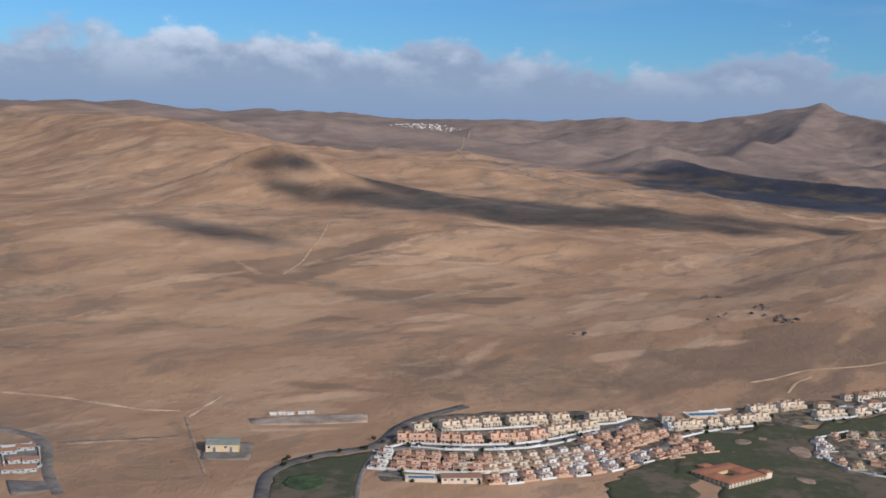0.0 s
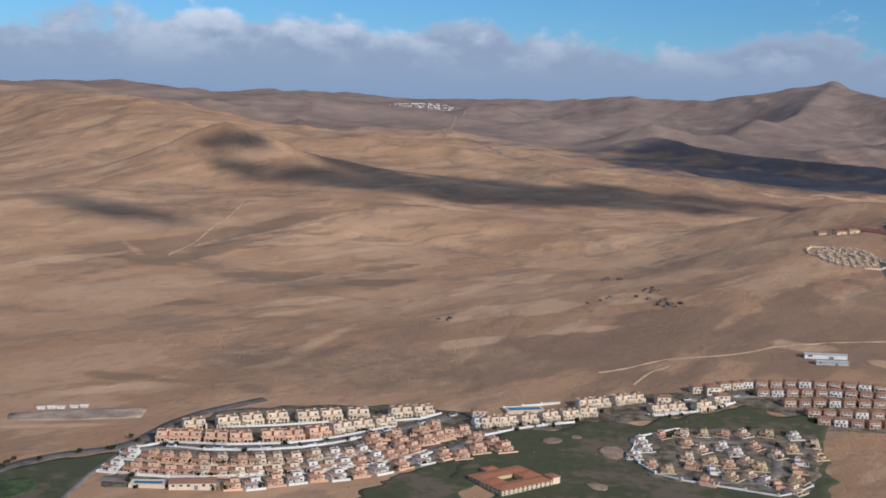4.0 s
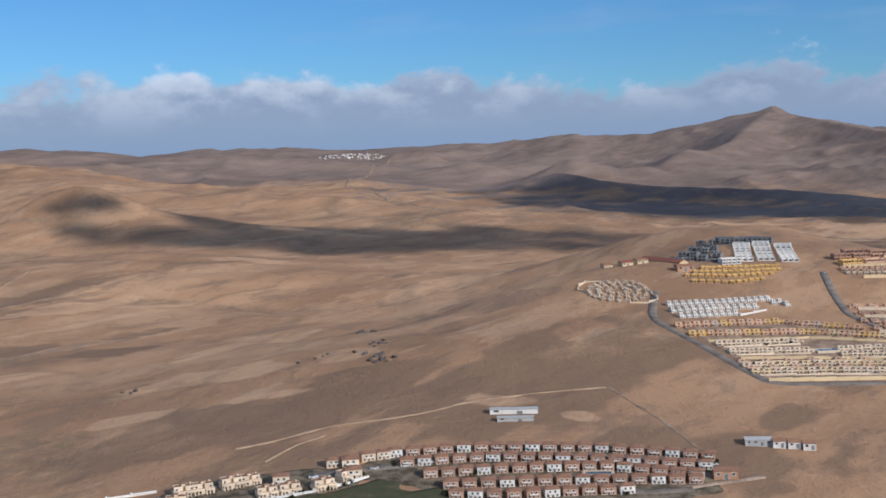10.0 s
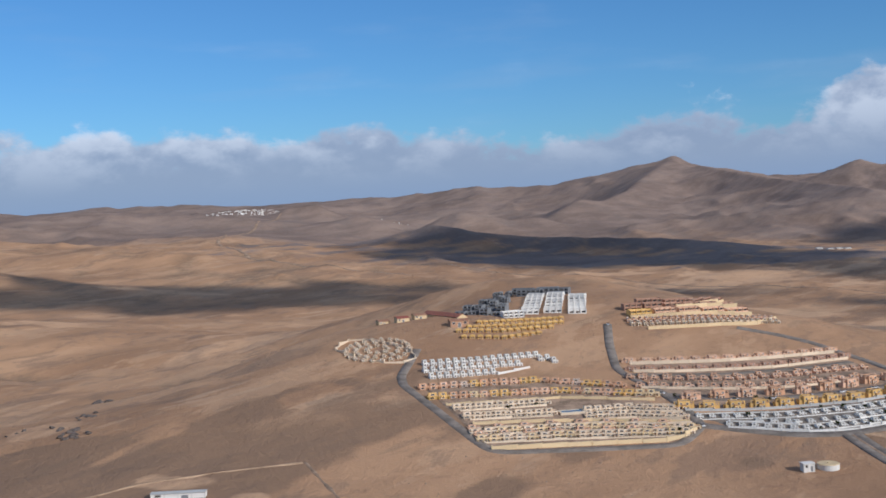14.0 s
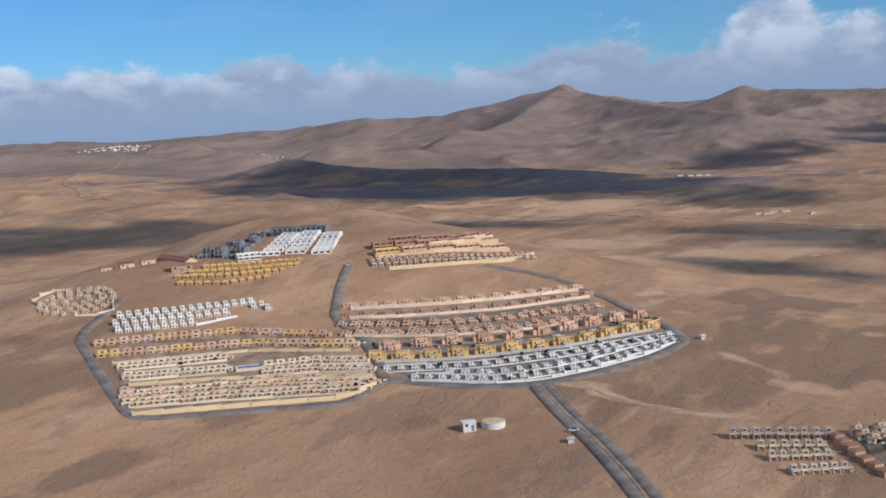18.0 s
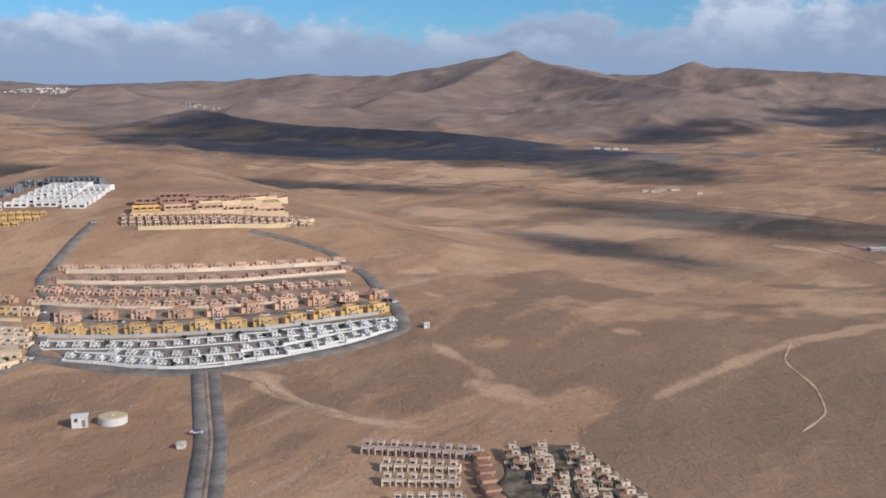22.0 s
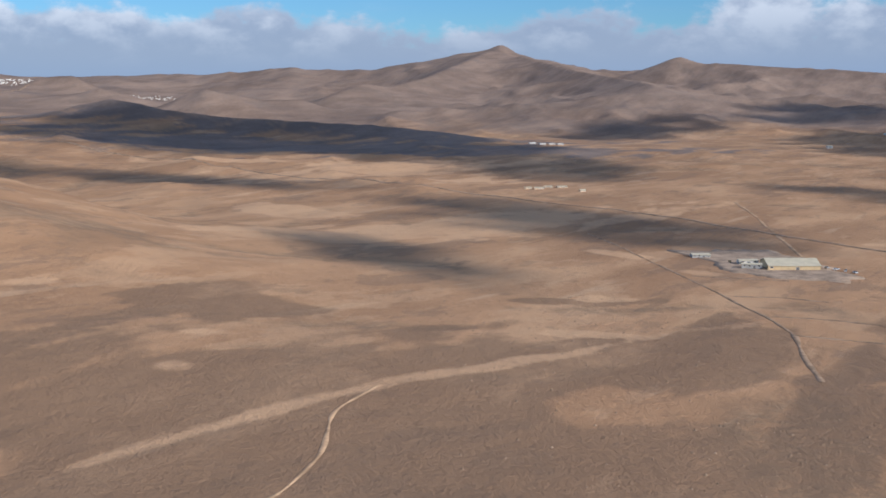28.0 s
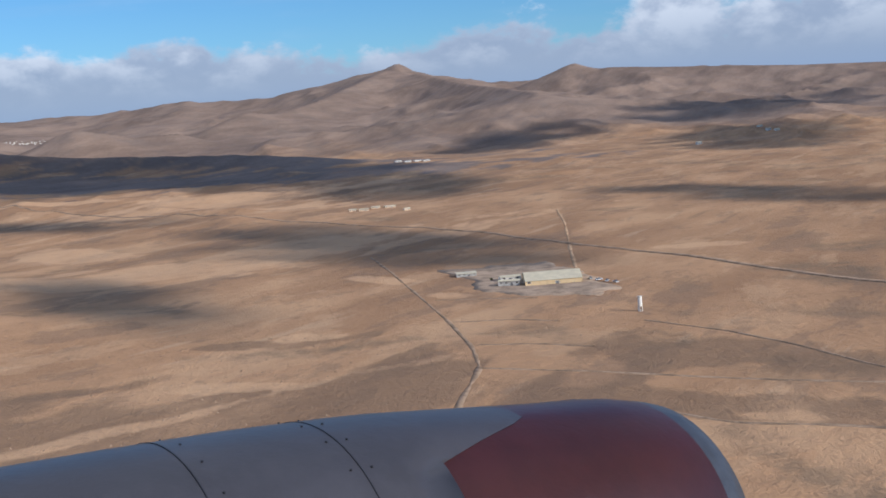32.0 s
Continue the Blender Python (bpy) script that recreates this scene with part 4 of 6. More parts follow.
def hip(x0, x1, y0, y1, z, rise, over=0.3, thick=0.14):
    """A hipped roof with eaves of its own thickness."""
    bm = bmesh.new()
    x0, x1, y0, y1 = x0 - over, x1 + over, y0 - over, y1 + over
    low = [bm.verts.new(p) for p in ((x0, y0, z), (x1, y0, z), (x1, y1, z), (x0, y1, z))]
    mid = [bm.verts.new((v.co.x, v.co.y, z + thick)) for v in low]
    if (x1 - x0) >= (y1 - y0):
        k, ym = (y1 - y0) / 2, (y0 + y1) / 2
        a, b = bm.verts.new((x0 + k * 0.9, ym, z + rise)), bm.verts.new((x1 - k * 0.9, ym, z + rise))
        tops = [(mid[0], mid[1], b, a), (mid[1], mid[2], b), (mid[2], mid[3], a, b), (mid[3], mid[0], a)]
    else:
        k, xm = (x1 - x0) / 2, (x0 + x1) / 2
        a, b = bm.verts.new((xm, y0 + k * 0.9, z + rise)), bm.verts.new((xm, y1 - k * 0.9, z + rise))
        tops = [(mid[0], mid[1], a), (mid[1], mid[2], b, a), (mid[2], mid[3], b), (mid[3], mid[0], a, b)]
    bm.faces.new(low[::-1])
    for i in range(4):
        bm.faces.new((low[i], low[(i + 1) % 4], mid[(i + 1) % 4], mid[i]))
    for f in tops:
        bm.faces.new(f)
    return bm


def gable(x0, x1, y0, y1, z, rise, over=0.25, thick=0.14, along="x"):
    """A pitched roof with its ridge along x or y."""
    bm = bmesh.new()
    if along == "x":
        ym = (y0 + y1) / 2
        ring = lambda x: [(x, y0 - over, z), (x, ym, z + rise), (x, y1 + over, z), (x, y1 + over, z + thick), (x, ym, z + rise + thick), (x, y0 - over, z + thick)]
        ends = (ring(x0 - over), ring(x1 + over))
    else:
        xm = (x0 + x1) / 2
        ring = lambda y: [(x0 - over, y, z), (xm, y, z + rise), (x1 + over, y, z), (x1 + over, y, z + thick), (xm, y, z + rise + thick), (x0 - over, y, z + thick)]
        ends = (ring(y0 - over), ring(y1 + over))
    a, b = [[bm.verts.new(p) for p in e] for e in ends]
    for i in range(6):
        bm.faces.new((a[i], a[(i + 1) % 6], b[(i + 1) % 6], b[i]))
    bm.faces.new(a[::-1]), bm.faces.new(b)
    bmesh.ops.recalc_face_normals(bm, faces=bm.faces)
    return bm


def gable_body(x0, x1, y0, y1, z0, z1, rise, along="x"):
    """Walls that run up into the gables of a pitched roof."""
    bm = boxes((x0, x1, y0, y1, z0, z1))
    if along == "x":
        for x in (x0, x1 - 0.2):
            v = [bm.verts.new(p) for p in ((x, y0, z1), (x, y1, z1), (x, (y0 + y1) / 2, z1 + rise), (x + 0.2, y0, z1), (x + 0.2, y1, z1), (x + 0.2, (y0 + y1) / 2, z1 + rise))]
            bm.faces.new(v[:3]), bm.faces.new(v[3:][::-1])
            bm.faces.new((v[0], v[2], v[5], v[3])), bm.faces.new((v[1], v[4], v[5], v[2]))
    return bm


def window_mesh(w, h):
    """A dark pane sunk in a light surround: one piece."""
    t, d = 0.10, 0.08
    bm = bmesh.new()
    ring = lambda e, y: [bm.verts.new(q) for q in ((-w / 2 - e, y, -e), (w / 2 + e, y, -e), (w / 2 + e, y, h + e), (-w / 2 - e, y, h + e))]
    back, front, inner, pane = ring(t, 0.02), ring(t, -d), ring(0, -d), ring(0, -0.01)
    for lo, hi in ((back, front), (front, inner), (inner, pane)):
        for i in range(4):
            bm.faces.new((lo[i], lo[(i + 1) % 4], hi[(i + 1) % 4], hi[i])).material_index = 1
    bm.faces.new(pane)
    return bm


def windows(parent, w, h, spots, frame=None):
    """Windows on walls: spots are x, y, z and the turn of the wall."""
    first = None
    for x, y, z, turn in spots:
        if first is None:
            first = part("window", window_mesh(w, h), [GLASS, frame or WHITE], parent, place=pose(x, y, z, 0, 0, turn))
        else:
            again(first, x, y, z, turn)


def door(parent, x, y, z, w=0.75, h=1.55, mat=None):
    return part("door", window_mesh(w, h), [mat or WOOD, WHITE], parent, place=pose(x, y, z))


def thing(name, label, category, group=""):
    return tagged(new(name), label, category, group)


def floor_at(x, y, half=3.0):
    a = np.array((-half, 0, half))
    return float(land(x + a[:, None], y + a[None, :]).min())


def along(line, count=None, gap=None, shift=0.0):
    """Evenly spread stations on a polyline: x, y and the direction in degrees."""
    p = np.array(line, float)
    seg = np.hypot(*np.diff(p, axis=0).T)
    run = np.concatenate([[0], np.cumsum(seg)])
    count = count or max(2, int(run[-1] / gap) + 1)
    out = []
    for s in np.linspace(0, run[-1], count):
        k = min(int(np.searchsorted(run, s, side="right")) - 1, len(seg) - 1)
        u = (s - run[k]) / seg[k]
        q = p[k] * (1 - u) + p[k + 1] * u
        d = p[k + 1] - p[k]
        turn = math.degrees(math.atan2(d[1], d[0]))
        if p[-1][0] < p[0][0]:
            turn += 180
        n = np.array([-math.sin(math.radians(turn)), math.cos(math.radians(turn))])
        out.append((q[0] + n[0] * shift, q[1] + n[1] * shift, turn))
    return out


def put_all(first, spots, sizes=(0.94, 1.08), wobble=3.0, half=3.0, tall=1.0, wide=1.0):
    """Stands the first of a kind on the first spot and copies it to the others."""
    made = []
    for i, (x, y, turn) in enumerate(spots):
        s = random.uniform(*sizes)
        m = pose(x, y, floor_at(x, y, half) + 0.2, 0, 0, turn + random.uniform(-wobble, wobble)) @ Matrix.Diagonal((s * wide, random.uniform(0.95, 1.05) * s, random.uniform(*sizes) * tall, 1))
        if i == 0:
            first.matrix_basis = m
            made.append(first)
        else:
            made.append(copy_thing_at(first, m))
    return made


def copy_thing_at(first, m):
    keep = first.matrix_basis.copy()
    first.matrix_basis = Matrix()
    c = copy_thing(first, m)
    c.matrix_basis = m
    first.matrix_basis = keep
    return c


def strip(name, line, width, mat, label, category, lift=0.32, edge=0.35, kind="structure", ragged=0.0):
    """A road or track laid over the ground, with side slopes."""
    p = np.array(line, float)
    seg = np.hypot(*np.diff(p, axis=0).T)
    run = np.concatenate([[0], np.cumsum(seg)])
    s = np.arange(0, run[-1], 2.5)
    q = np.stack([np.interp(s, run, p[:, 0]), np.interp(s, run, p[:, 1])], 1)
    for _ in range(6):
        q[1:-1] = (q[:-2] + 2 * q[1:-1] + q[2:]) / 4
    d = np.gradient(q, axis=0)
    n = np.stack([-d[:, 1], d[:, 0]], 1) / np.hypot(d[:, 0], d[:, 1])[:, None]
    wob = octaves(s, s * 0 + width, 9, 3, 7) * ragged
    half = width / 2 * (1 + wob)[:, None]
    bm = bmesh.new()
    ring = []
    for off, up in ((-1, -1), (-0.98, 1), (0, 1), (0.98, 1), (1, -1)):
        w = q + n * half * off + n * (0.4 * np.sign(off) if up < 0 else 0)
        z = land(w[:, 0], w[:, 1]) + (lift if up > 0 else -edge)
        ring.append([bm.verts.new((a, b, c)) for (a, b), c in zip(w, z)])
    for a, b in zip(ring, ring[1:]):
        for i in range(len(a) - 1):
            bm.faces.new((a[i], b[i], b[i + 1], a[i + 1])).smooth = True
    bmesh.ops.recalc_face_normals(bm, faces=bm.faces)
    me = bpy.data.meshes.new(name)
    bm.to_mesh(me)
    bm.free()
    me.materials.append(mat)
    return tagged(new(name, me), label, category, kind=kind)


def patch(name, outline, mat, label, category, lift=0.2, rings=14, kind="structure", ragged=0.0, flat=False, steps=3.0):
    """A surface of its own on the ground inside an outline, draped over it."""
    p = np.array(outline + outline[:1], float)
    seg = np.hypot(*np.diff(p, axis=0).T)
    run = np.concatenate([[0], np.cumsum(seg)])
    s = np.arange(0, run[-1] - 0.5, steps)
    q = np.stack([np.interp(s, run, p[:, 0]), np.interp(s, run, p[:, 1])], 1)
    mid = q.mean(0)
    if ragged:
        q = mid + (q - mid) * (1 + ragged * octaves(q[:, 0], q[:, 1], 14, 3, 3))[:, None]
    bm = bmesh.new()
    rows = []
    level = float(land(*mid)) + lift if flat else 0
    for k in range(rings + 1):
        f = k / rings
        w = mid + (q - mid) * max(f, 0.02)
        z = np.full(len(w), level) if flat else land(w[:, 0], w[:, 1]) + lift
        rows.append([bm.verts.new((a, b, c)) for (a, b), c in zip(w, z)])
    skirt = mid + (q - mid) * 1.01
    rows.append([bm.verts.new((a, b, (level if flat else float(land(a, b))) - (1.5 if flat else 0.4))) for a, b in skirt])
    bm.faces.new(rows[0])
    for a, b in zip(rows, rows[1:]):
        for i in range(len(a)):
            j = (i + 1) % len(a)
            bm.faces.new((a[i], a[j], b[j], b[i])).smooth = not flat
    bmesh.ops.recalc_face_normals(bm, faces=bm.faces)
    me = bpy.data.meshes.new(name)
    bm.to_mesh(me)
    bm.free()
    me.materials.append(mat)
    return tagged(new(name, me), label, category, kind=kind)


def wall_run(line, high, mat, label, name="garden_wall", thick=0.35, post=9.0, group="estate walls"):
    """A wall that follows the ground in steps, with a coping and posts."""
    root = thing(name, label, "wall", group)
    spots = along(line, gap=post)
    pts = [(x, y, floor_at(x, y, 0.5)) for x, y, _ in spots]
    root.matrix_basis = pose(*pts[0])
    o = pts[0]
    pier = None
    for (x0, y0, z0), (x1, y1, z1) in zip(pts, pts[1:]):
        length, turn = math.hypot(x1 - x0, y1 - y0), math.degrees(math.atan2(y1 - y0, x1 - x0))
        low, top = min(z0, z1) - 0.6, max(z0, z1) + high
        at = pose(x0 - o[0], y0 - o[1], -o[2], 0, 0, turn)
        part("panel", boxes((0, length, -thick / 2, thick / 2, low, top)), mat, root, place=at)
        if pier is None:
            pier = part("pier", boxes((-0.3, 0.3, -0.3, 0.3, -0.8, high + 0.35)), mat, root, place=pose(x0 - o[0], y0 - o[1], max(z0, z1) - o[2], 0, 0, turn))
        else:
            again(pier, x0 - o[0], y0 - o[1], max(z0, z1) - o[2], turn)
    return root


# ---- kinds of houses ----
def villa(walls, label, group):
    r = thing("villa", label, "house", group)
    body = part("ground_storey", rimmed(-4.3, 4.3, -2.6, 3.2, -1.6, 2.3, 0.3), walls, r)
    part("upper_storey", rimmed(-3.9, -0.5, -1.2, 3.0, 2.3, 4.4, 0.3), walls, r)
    part("upper_storey", rimmed(0.5, 3.9, -1.2, 3.0, 2.3, 4.4, 0.3), walls, r)
    part("roof_deck", boxes((-4.0, 4.0, -2.3, -1.25, 2.3, 2.42), (-3.6, -0.8, -0.9, 2.7, 4.4, 4.52), (0.8, 3.6, -0.9, 2.7, 4.4, 4.52)), TERRACOTTA, r, "brown tiled roof terrace")
    part("stair_tower", rimmed(-0.8, 0.8, 0.6, 2.6, 2.3, 5.1, 0.15), walls, r)
    part("tower_roof", hip(-0.8, 0.8, 0.6, 2.6, 5.25, 0.55, 0.15), TERRACOTTA, r)
    for sx in (-1, 1):
        loggia = part("loggia", boxes((sx * 2.3 - 1.5, sx * 2.3 + 1.5, -3.9, -2.6, 1.95, 2.25), (sx * 2.3 - 1.5, sx * 2.3 - 1.2, -3.9, -3.6, -1.6, 1.95), (sx * 2.3 + 1.2, sx * 2.3 + 1.5, -3.9, -3.6, -1.6, 1.95), (sx * 2.3 - 0.15, sx * 2.3 + 0.15, -3.9, -3.6, -1.6, 1.95)), walls, r)
        part("balustrade", boxes((sx * 2.3 - 1.5, sx * 2.3 + 1.5, -3.9, -3.75, 2.25, 2.75)), walls, loggia)
        door(r, sx * 3.0, -2.6, 0.05)
    part("chimney", boxes((2.6, 3.1, 1.6, 2.1, 4.4, 5.3), (2.5, 3.2, 1.5, 2.2, 5.3, 5.42)), walls, r)
    windows(r, 0.9, 1.0, [(-1.6, -2.6, 0.5, 0), (1.6, -2.6, 0.5, 0), (-2.9, -1.2, 2.75, 0), (2.9, -1.2, 2.75, 0)])
    return r


def cottage(walls, label, group):
    r = thing("cottage", label, "house", group)
    part("ground_storey", rimmed(-2.8, 2.8, -2.0, 2.6, -1.4, 2.0, 0.25), walls, r)
    part("upper_room", rimmed(-0.6, 2.5, -0.3, 2.4, 2.0, 3.7, 0.22), walls, r)
    part("roof_deck", boxes((-0.3, 2.2, 0.0, 2.1, 3.7, 3.82), (-2.5, 2.5, -1.7, -0.4, 2.0, 2.1)), TERRACOTTA, r, "brown tiled roof terrace")
    part("lean_to_roof", hip(-2.6, -0.7, -0.2, 2.3, 2.25, 0.7, 0.1), TERRACOTTA, r)
    porch = part("porch", boxes((-2.4, 0.8, -3.2, -2.0, 1.75, 1.95), (-2.4, -2.15, -3.2, -2.95, -1.4, 1.75), (0.55, 0.8, -3.2, -2.95, -1.4, 1.75)), walls, r)
    part("porch_roof", gable(-2.4, 0.8, -3.2, -2.0, 1.95, 0.3, 0.1), TERRACOTTA, porch)
    part("chimney", boxes((1.6, 2.0, 1.4, 1.8, 3.7, 4.5), (1.5, 2.1, 1.3, 1.9, 4.5, 4.6)), walls, r)
    part("garden_wall", boxes((-3.4, 3.4, -4.6, -4.4, -1.4, 0.8), (-3.4, -3.2, -4.4, 2.0, -1.4, 0.8)), walls, r)
    door(r, -0.8, -2.0, 0.0)
    windows(r, 0.75, 0.85, [(-1.9, -2.0, 0.55, 0), (1.8, -2.0, 0.55, 0), (0.9, -0.3, 2.4, 0)])
    return r


def hip_house(walls, label, group):
    r = thing("house", label, "house", group)
    part("shell", boxes((-2.6, 2.6, -2.3, 2.3, -1.4, 3.5)), walls, r)
    part("roof", hip(-2.6, 2.6, -2.3, 2.3, 3.5, 0.95, 0.28), TERRACOTTA, r)
    balcony = part("balcony", boxes((-1.6, 1.6, -3.1, -2.3, 1.62, 1.8)), walls, r)
    part("railing", boxes((-1.6, 1.6, -3.1, -3.0, 1.8, 2.3), (-1.6, -1.5, -3.0, -2.3, 1.8, 2.3), (1.5, 1.6, -3.0, -2.3, 1.8, 2.3)), WHITE, balcony)
    door(r, 0.0, -2.3, 0.0)
    windows(r, 0.75, 0.9, [(-1.6, -2.3, 0.5, 0), (1.6, -2.3, 0.5, 0), (-0.9, -2.3, 2.1, 0), (0.9, -2.3, 2.1, 0)])
    return r


def white_cube(label, group):
    r = thing("white_house", label, "house", group)
    part("ground_storey", rimmed(-2.0, 2.0, -2.4, 2.4, -1.4, 2.0, 0.2), [WHITE, GREY_DECK], r)
    part("upper_storey", rimmed(-1.8, 0.9, -0.9, 2.2, 2.0, 4.0, 0.25), [WHITE, GREY_DECK], r)
    door(r, 0.9, -2.4, 0.0)
    windows(r, 1.1, 1.1, [(-0.9, -2.4, 0.3, 0), (-0.5, -0.9, 2.5, 0)])
    return r


def terrace_unit(walls, label, group, w=2.6):
    r = thing("terrace_house", label, "house", group)
    part("ground_storey", rimmed(-w, w, -1.6, 2.0, -1.3, 1.9, 0.2), [walls, DECK], r)
    part("pergola", boxes((-w * 0.9, w * 0.5, -2.7, -2.55, 1.6, 1.75), (-w * 0.9, -w * 0.9 + 0.2, -2.7, -1.6, -1.3, 1.75), (w * 0.5 - 0.2, w * 0.5, -2.7, -1.6, -1.3, 1.75)), walls, r)
    part("upper_room", rimmed(-w * 0.75, w * 0.35, 0.1, 1.9, 1.9, 3.4, 0.2), [walls, DECK], r)
    door(r, w * 0.65, -1.6, 0.0, 0.8, 1.6)
    windows(r, 1.2, 1.05, [(-w * 0.4, -1.6, 0.3, 0), (-w * 0.2, 0.1, 2.1, 0)])
    return r


def block_house(walls, label, group):
    """Broad two-storey holiday house with open frames on both sides."""
    r = thing("holiday_house", label, "house", group)
    part("core", rimmed(-2.6, 2.6, -2.2, 2.4, -1.6, 4.4, 0.35), [walls, DECK], r)
    for sx in (-1, 1):
        wing = part("side_wing", rimmed(min(sx * 2.6, sx * 4.6), max(sx * 2.6, sx * 4.6), -1.4, 2.2, -1.6, 2.3, 0.3), [walls, DECK], r)
        part("frame", boxes((sx * 4.3 - 0.18, sx * 4.3 + 0.18, -1.4, -1.05, 2.6, 4.1), (min(sx * 2.6, sx * 4.5), max(sx * 2.6, sx * 4.5), -1.4, -1.05, 4.1, 4.4)), walls, wing)
    part("bay", boxes((-0.9, 0.9, -3.0, -2.2, -1.6, 2.4)), walls, r)
    part("bay_roof", hip(-0.9, 0.9, -3.0, -2.2, 2.4, 0.4, 0.12), TERRACOTTA, r)
    door(r, 0.0, -3.0, 0.0, 0.8, 1.6)
    windows(r, 0.85, 1.0, [(-1.7, -2.2, 0.5, 0), (1.7, -2.2, 0.5, 0), (-1.4, -2.2, 2.7, 0), (1.4, -2.2, 2.7, 0), (2.6, 0.6, 2.8, 90)])
    return r


def yellow_unit(label, group):
    r = thing("bungalow", label, "bungalow", group)
    part("shell", boxes((-1.6, 1.6, -1.6, 1.6, -1.4, 2.1)), YELLOW, r)
    part("roof", hip(-1.6, 1.6, -1.6, 1.6, 2.1, 1.1, 0.25), YELLOW, r, "yellow-washed pyramid roof")
    part("porch", boxes((-1.2, 1.2, -2.5, -1.6, 1.5, 1.7), (-1.2, -1.0, -2.5, -2.3, -1.4, 1.5), (1.0, 1.2, -2.5, -2.3, -1.4, 1.5)), YELLOW, r)
    door(r, 0.6, -1.6, 0.0, 0.65, 1.4)
    windows(r, 0.8, 0.9, [(-0.7, -1.6, 0.5, 0), (1.6, 0.2, 0.6, 90)])
    return r


def tier(name, line, walls, label, storeys, depth, group, bay=3.2, storey=2.2):
    """A long slab of flats: bays with balconies, divided by fins."""
    (x0, y0), (x1, y1) = line[0], line[-1]
    if x1 < x0:
        x0, y0, x1, y1 = x1, y1, x0, y0
    length, turn = math.hypot(x1 - x0, y1 - y0), math.degrees(math.atan2(y1 - y0, x1 - x0))
    r = thing(name, label, "apartment building", group)
    ends = [floor_at(x0 + (x1 - x0) * u, y0 + (y1 - y0) * u, 2.0) for u in (0, 0.5, 1)]
    base = max(ends) * 0.5 + min(ends) * 0.5
    r.matrix_basis = pose(x0, y0, base, 0, 0, turn)
    top = storeys * storey
    part("core", rimmed(0, length, 0, depth, -5, top, 0.35), [walls, PALE_GREY if walls is WHITE else GREY_DECK if walls is GREY else DECK], r)
    n = max(2, int(length / bay))
    fin = slab = pane = None
    for k in range(n + 1):
        x = min(k * length / n, length - 0.2)
        if fin is None:
            fin = part("fin", boxes((0, 0.22, -1.3, 0, -4, top)), walls, r, place=pose(x, 0, 0))
        else:
            again(fin, x, 0, 0)
    for s in range(storeys):
        part("balcony_slab", boxes((0, length, -1.3, 0, s * storey - 0.15, s * storey), (0, length, -1.3, -1.18, s * storey, s * storey + 0.65)), walls, r)
        for k in range(n):
            x = (k + 0.55) * length / n
            if pane is None:
                pane = part("window", window_mesh(bay * 0.68, 1.25), [GLASS, walls], r, place=pose(x, 0, 0.15))
            else:
                again(pane, x, 0, s * storey + 0.15)
    return r
# ---- roads, tracks, field walls, greens ----
patch("fairway", FAIRWAY, GRASS, "watered green golf fairway with worn edges between the estates", "grass", 0.18, 18, ragged=0.10, steps=2.0)
for n, (x, y, a, b) in enumerate(((108.6, 416.5, 4, 4), (126.4, 411.2, 4, 7), (119.3, 375.3, 4, 4), (116, 421, 3, 3))):
    spot = [(x + a * math.cos(k * 0.5), y + b * math.sin(k * 0.5)) for k in range(12)]
    patch("bunker", spot, DARK_DIRT, "brown bare patch in the golf fairway", "bunker", 0.34, 4, ragged=0.6, steps=1.0)
for line, w, mat, label in (
    (STREET_ESTATE, 4.2, ASPHALT, "grey asphalt street between white garden walls"),
    (STREET_LANE, 4.0, ASPHALT, "narrow asphalt lane below the cottages"),
    (ROAD_GULLY, 4.2, OLD_ASPHALT, "asphalt road curving round the end of the estate"),
    (PATH_GREEN, 1.4, PAVING, "narrow paved path beside a dry lawn"),
    (OVAL_ROAD, 3.6, ASPHALT, "asphalt street bending through the walled cottages"),
    (OVAL_SPUR, 3.0, PAVING, "paved lane between cottages"),
    (STREET_B, 3.8, ASPHALT, "asphalt street along the upper row of small houses"),
    (STREET_B_EAST, 3.4, PAVING, "pale paved way at the end of the small houses"),
    (ROAD_WEST, 3.8, ASPHALT, "broad grey asphalt road round the hillside resort"),
    (ROAD_FRONT, 4.6, ASPHALT, "asphalt ring road below the white terraces"),
    (ROAD_MID, 4.0, ASPHALT, "asphalt road between the two resort quarters"),
    (ROAD_TOWN, 6.0, DARK_DIRT, "dark road winding across the high plain to the town"),
    (ROAD_PLAIN, 3.4, DARK_DIRT, "long dark road across the plain"),
    ([(270, 451), (286.2, 456.4), (302, 461)], 2.0, PAD_EARTH, "pale earthen ramp beside the small houses"),
    (ROAD_SW, 3.4, PAVING, "grey road beside the walled yards"),
    (F_STREET_1, 4.0, ASPHALT, "grey street between the holiday houses"),
    (F_STREET_2, 3.4, PAVING, "paved street between orange terraces"),
):
    strip("road", line, w, mat, label, "road")
# built-up ground of the two resort quarters, dark to paint shade between rows
patch("resort_ground", FB_1 + FB_WALL[::-1], DARK_DIRT, "brown terraced ground darkened for the shade between resort rows", "ground", 0.1, 20, steps=2.0)
patch("resort_ground", F_1 + F_6[::-1], DARK_DIRT, "brown terraced ground darkened for the shade between holiday houses", "ground", 0.1, 20, steps=2.0)
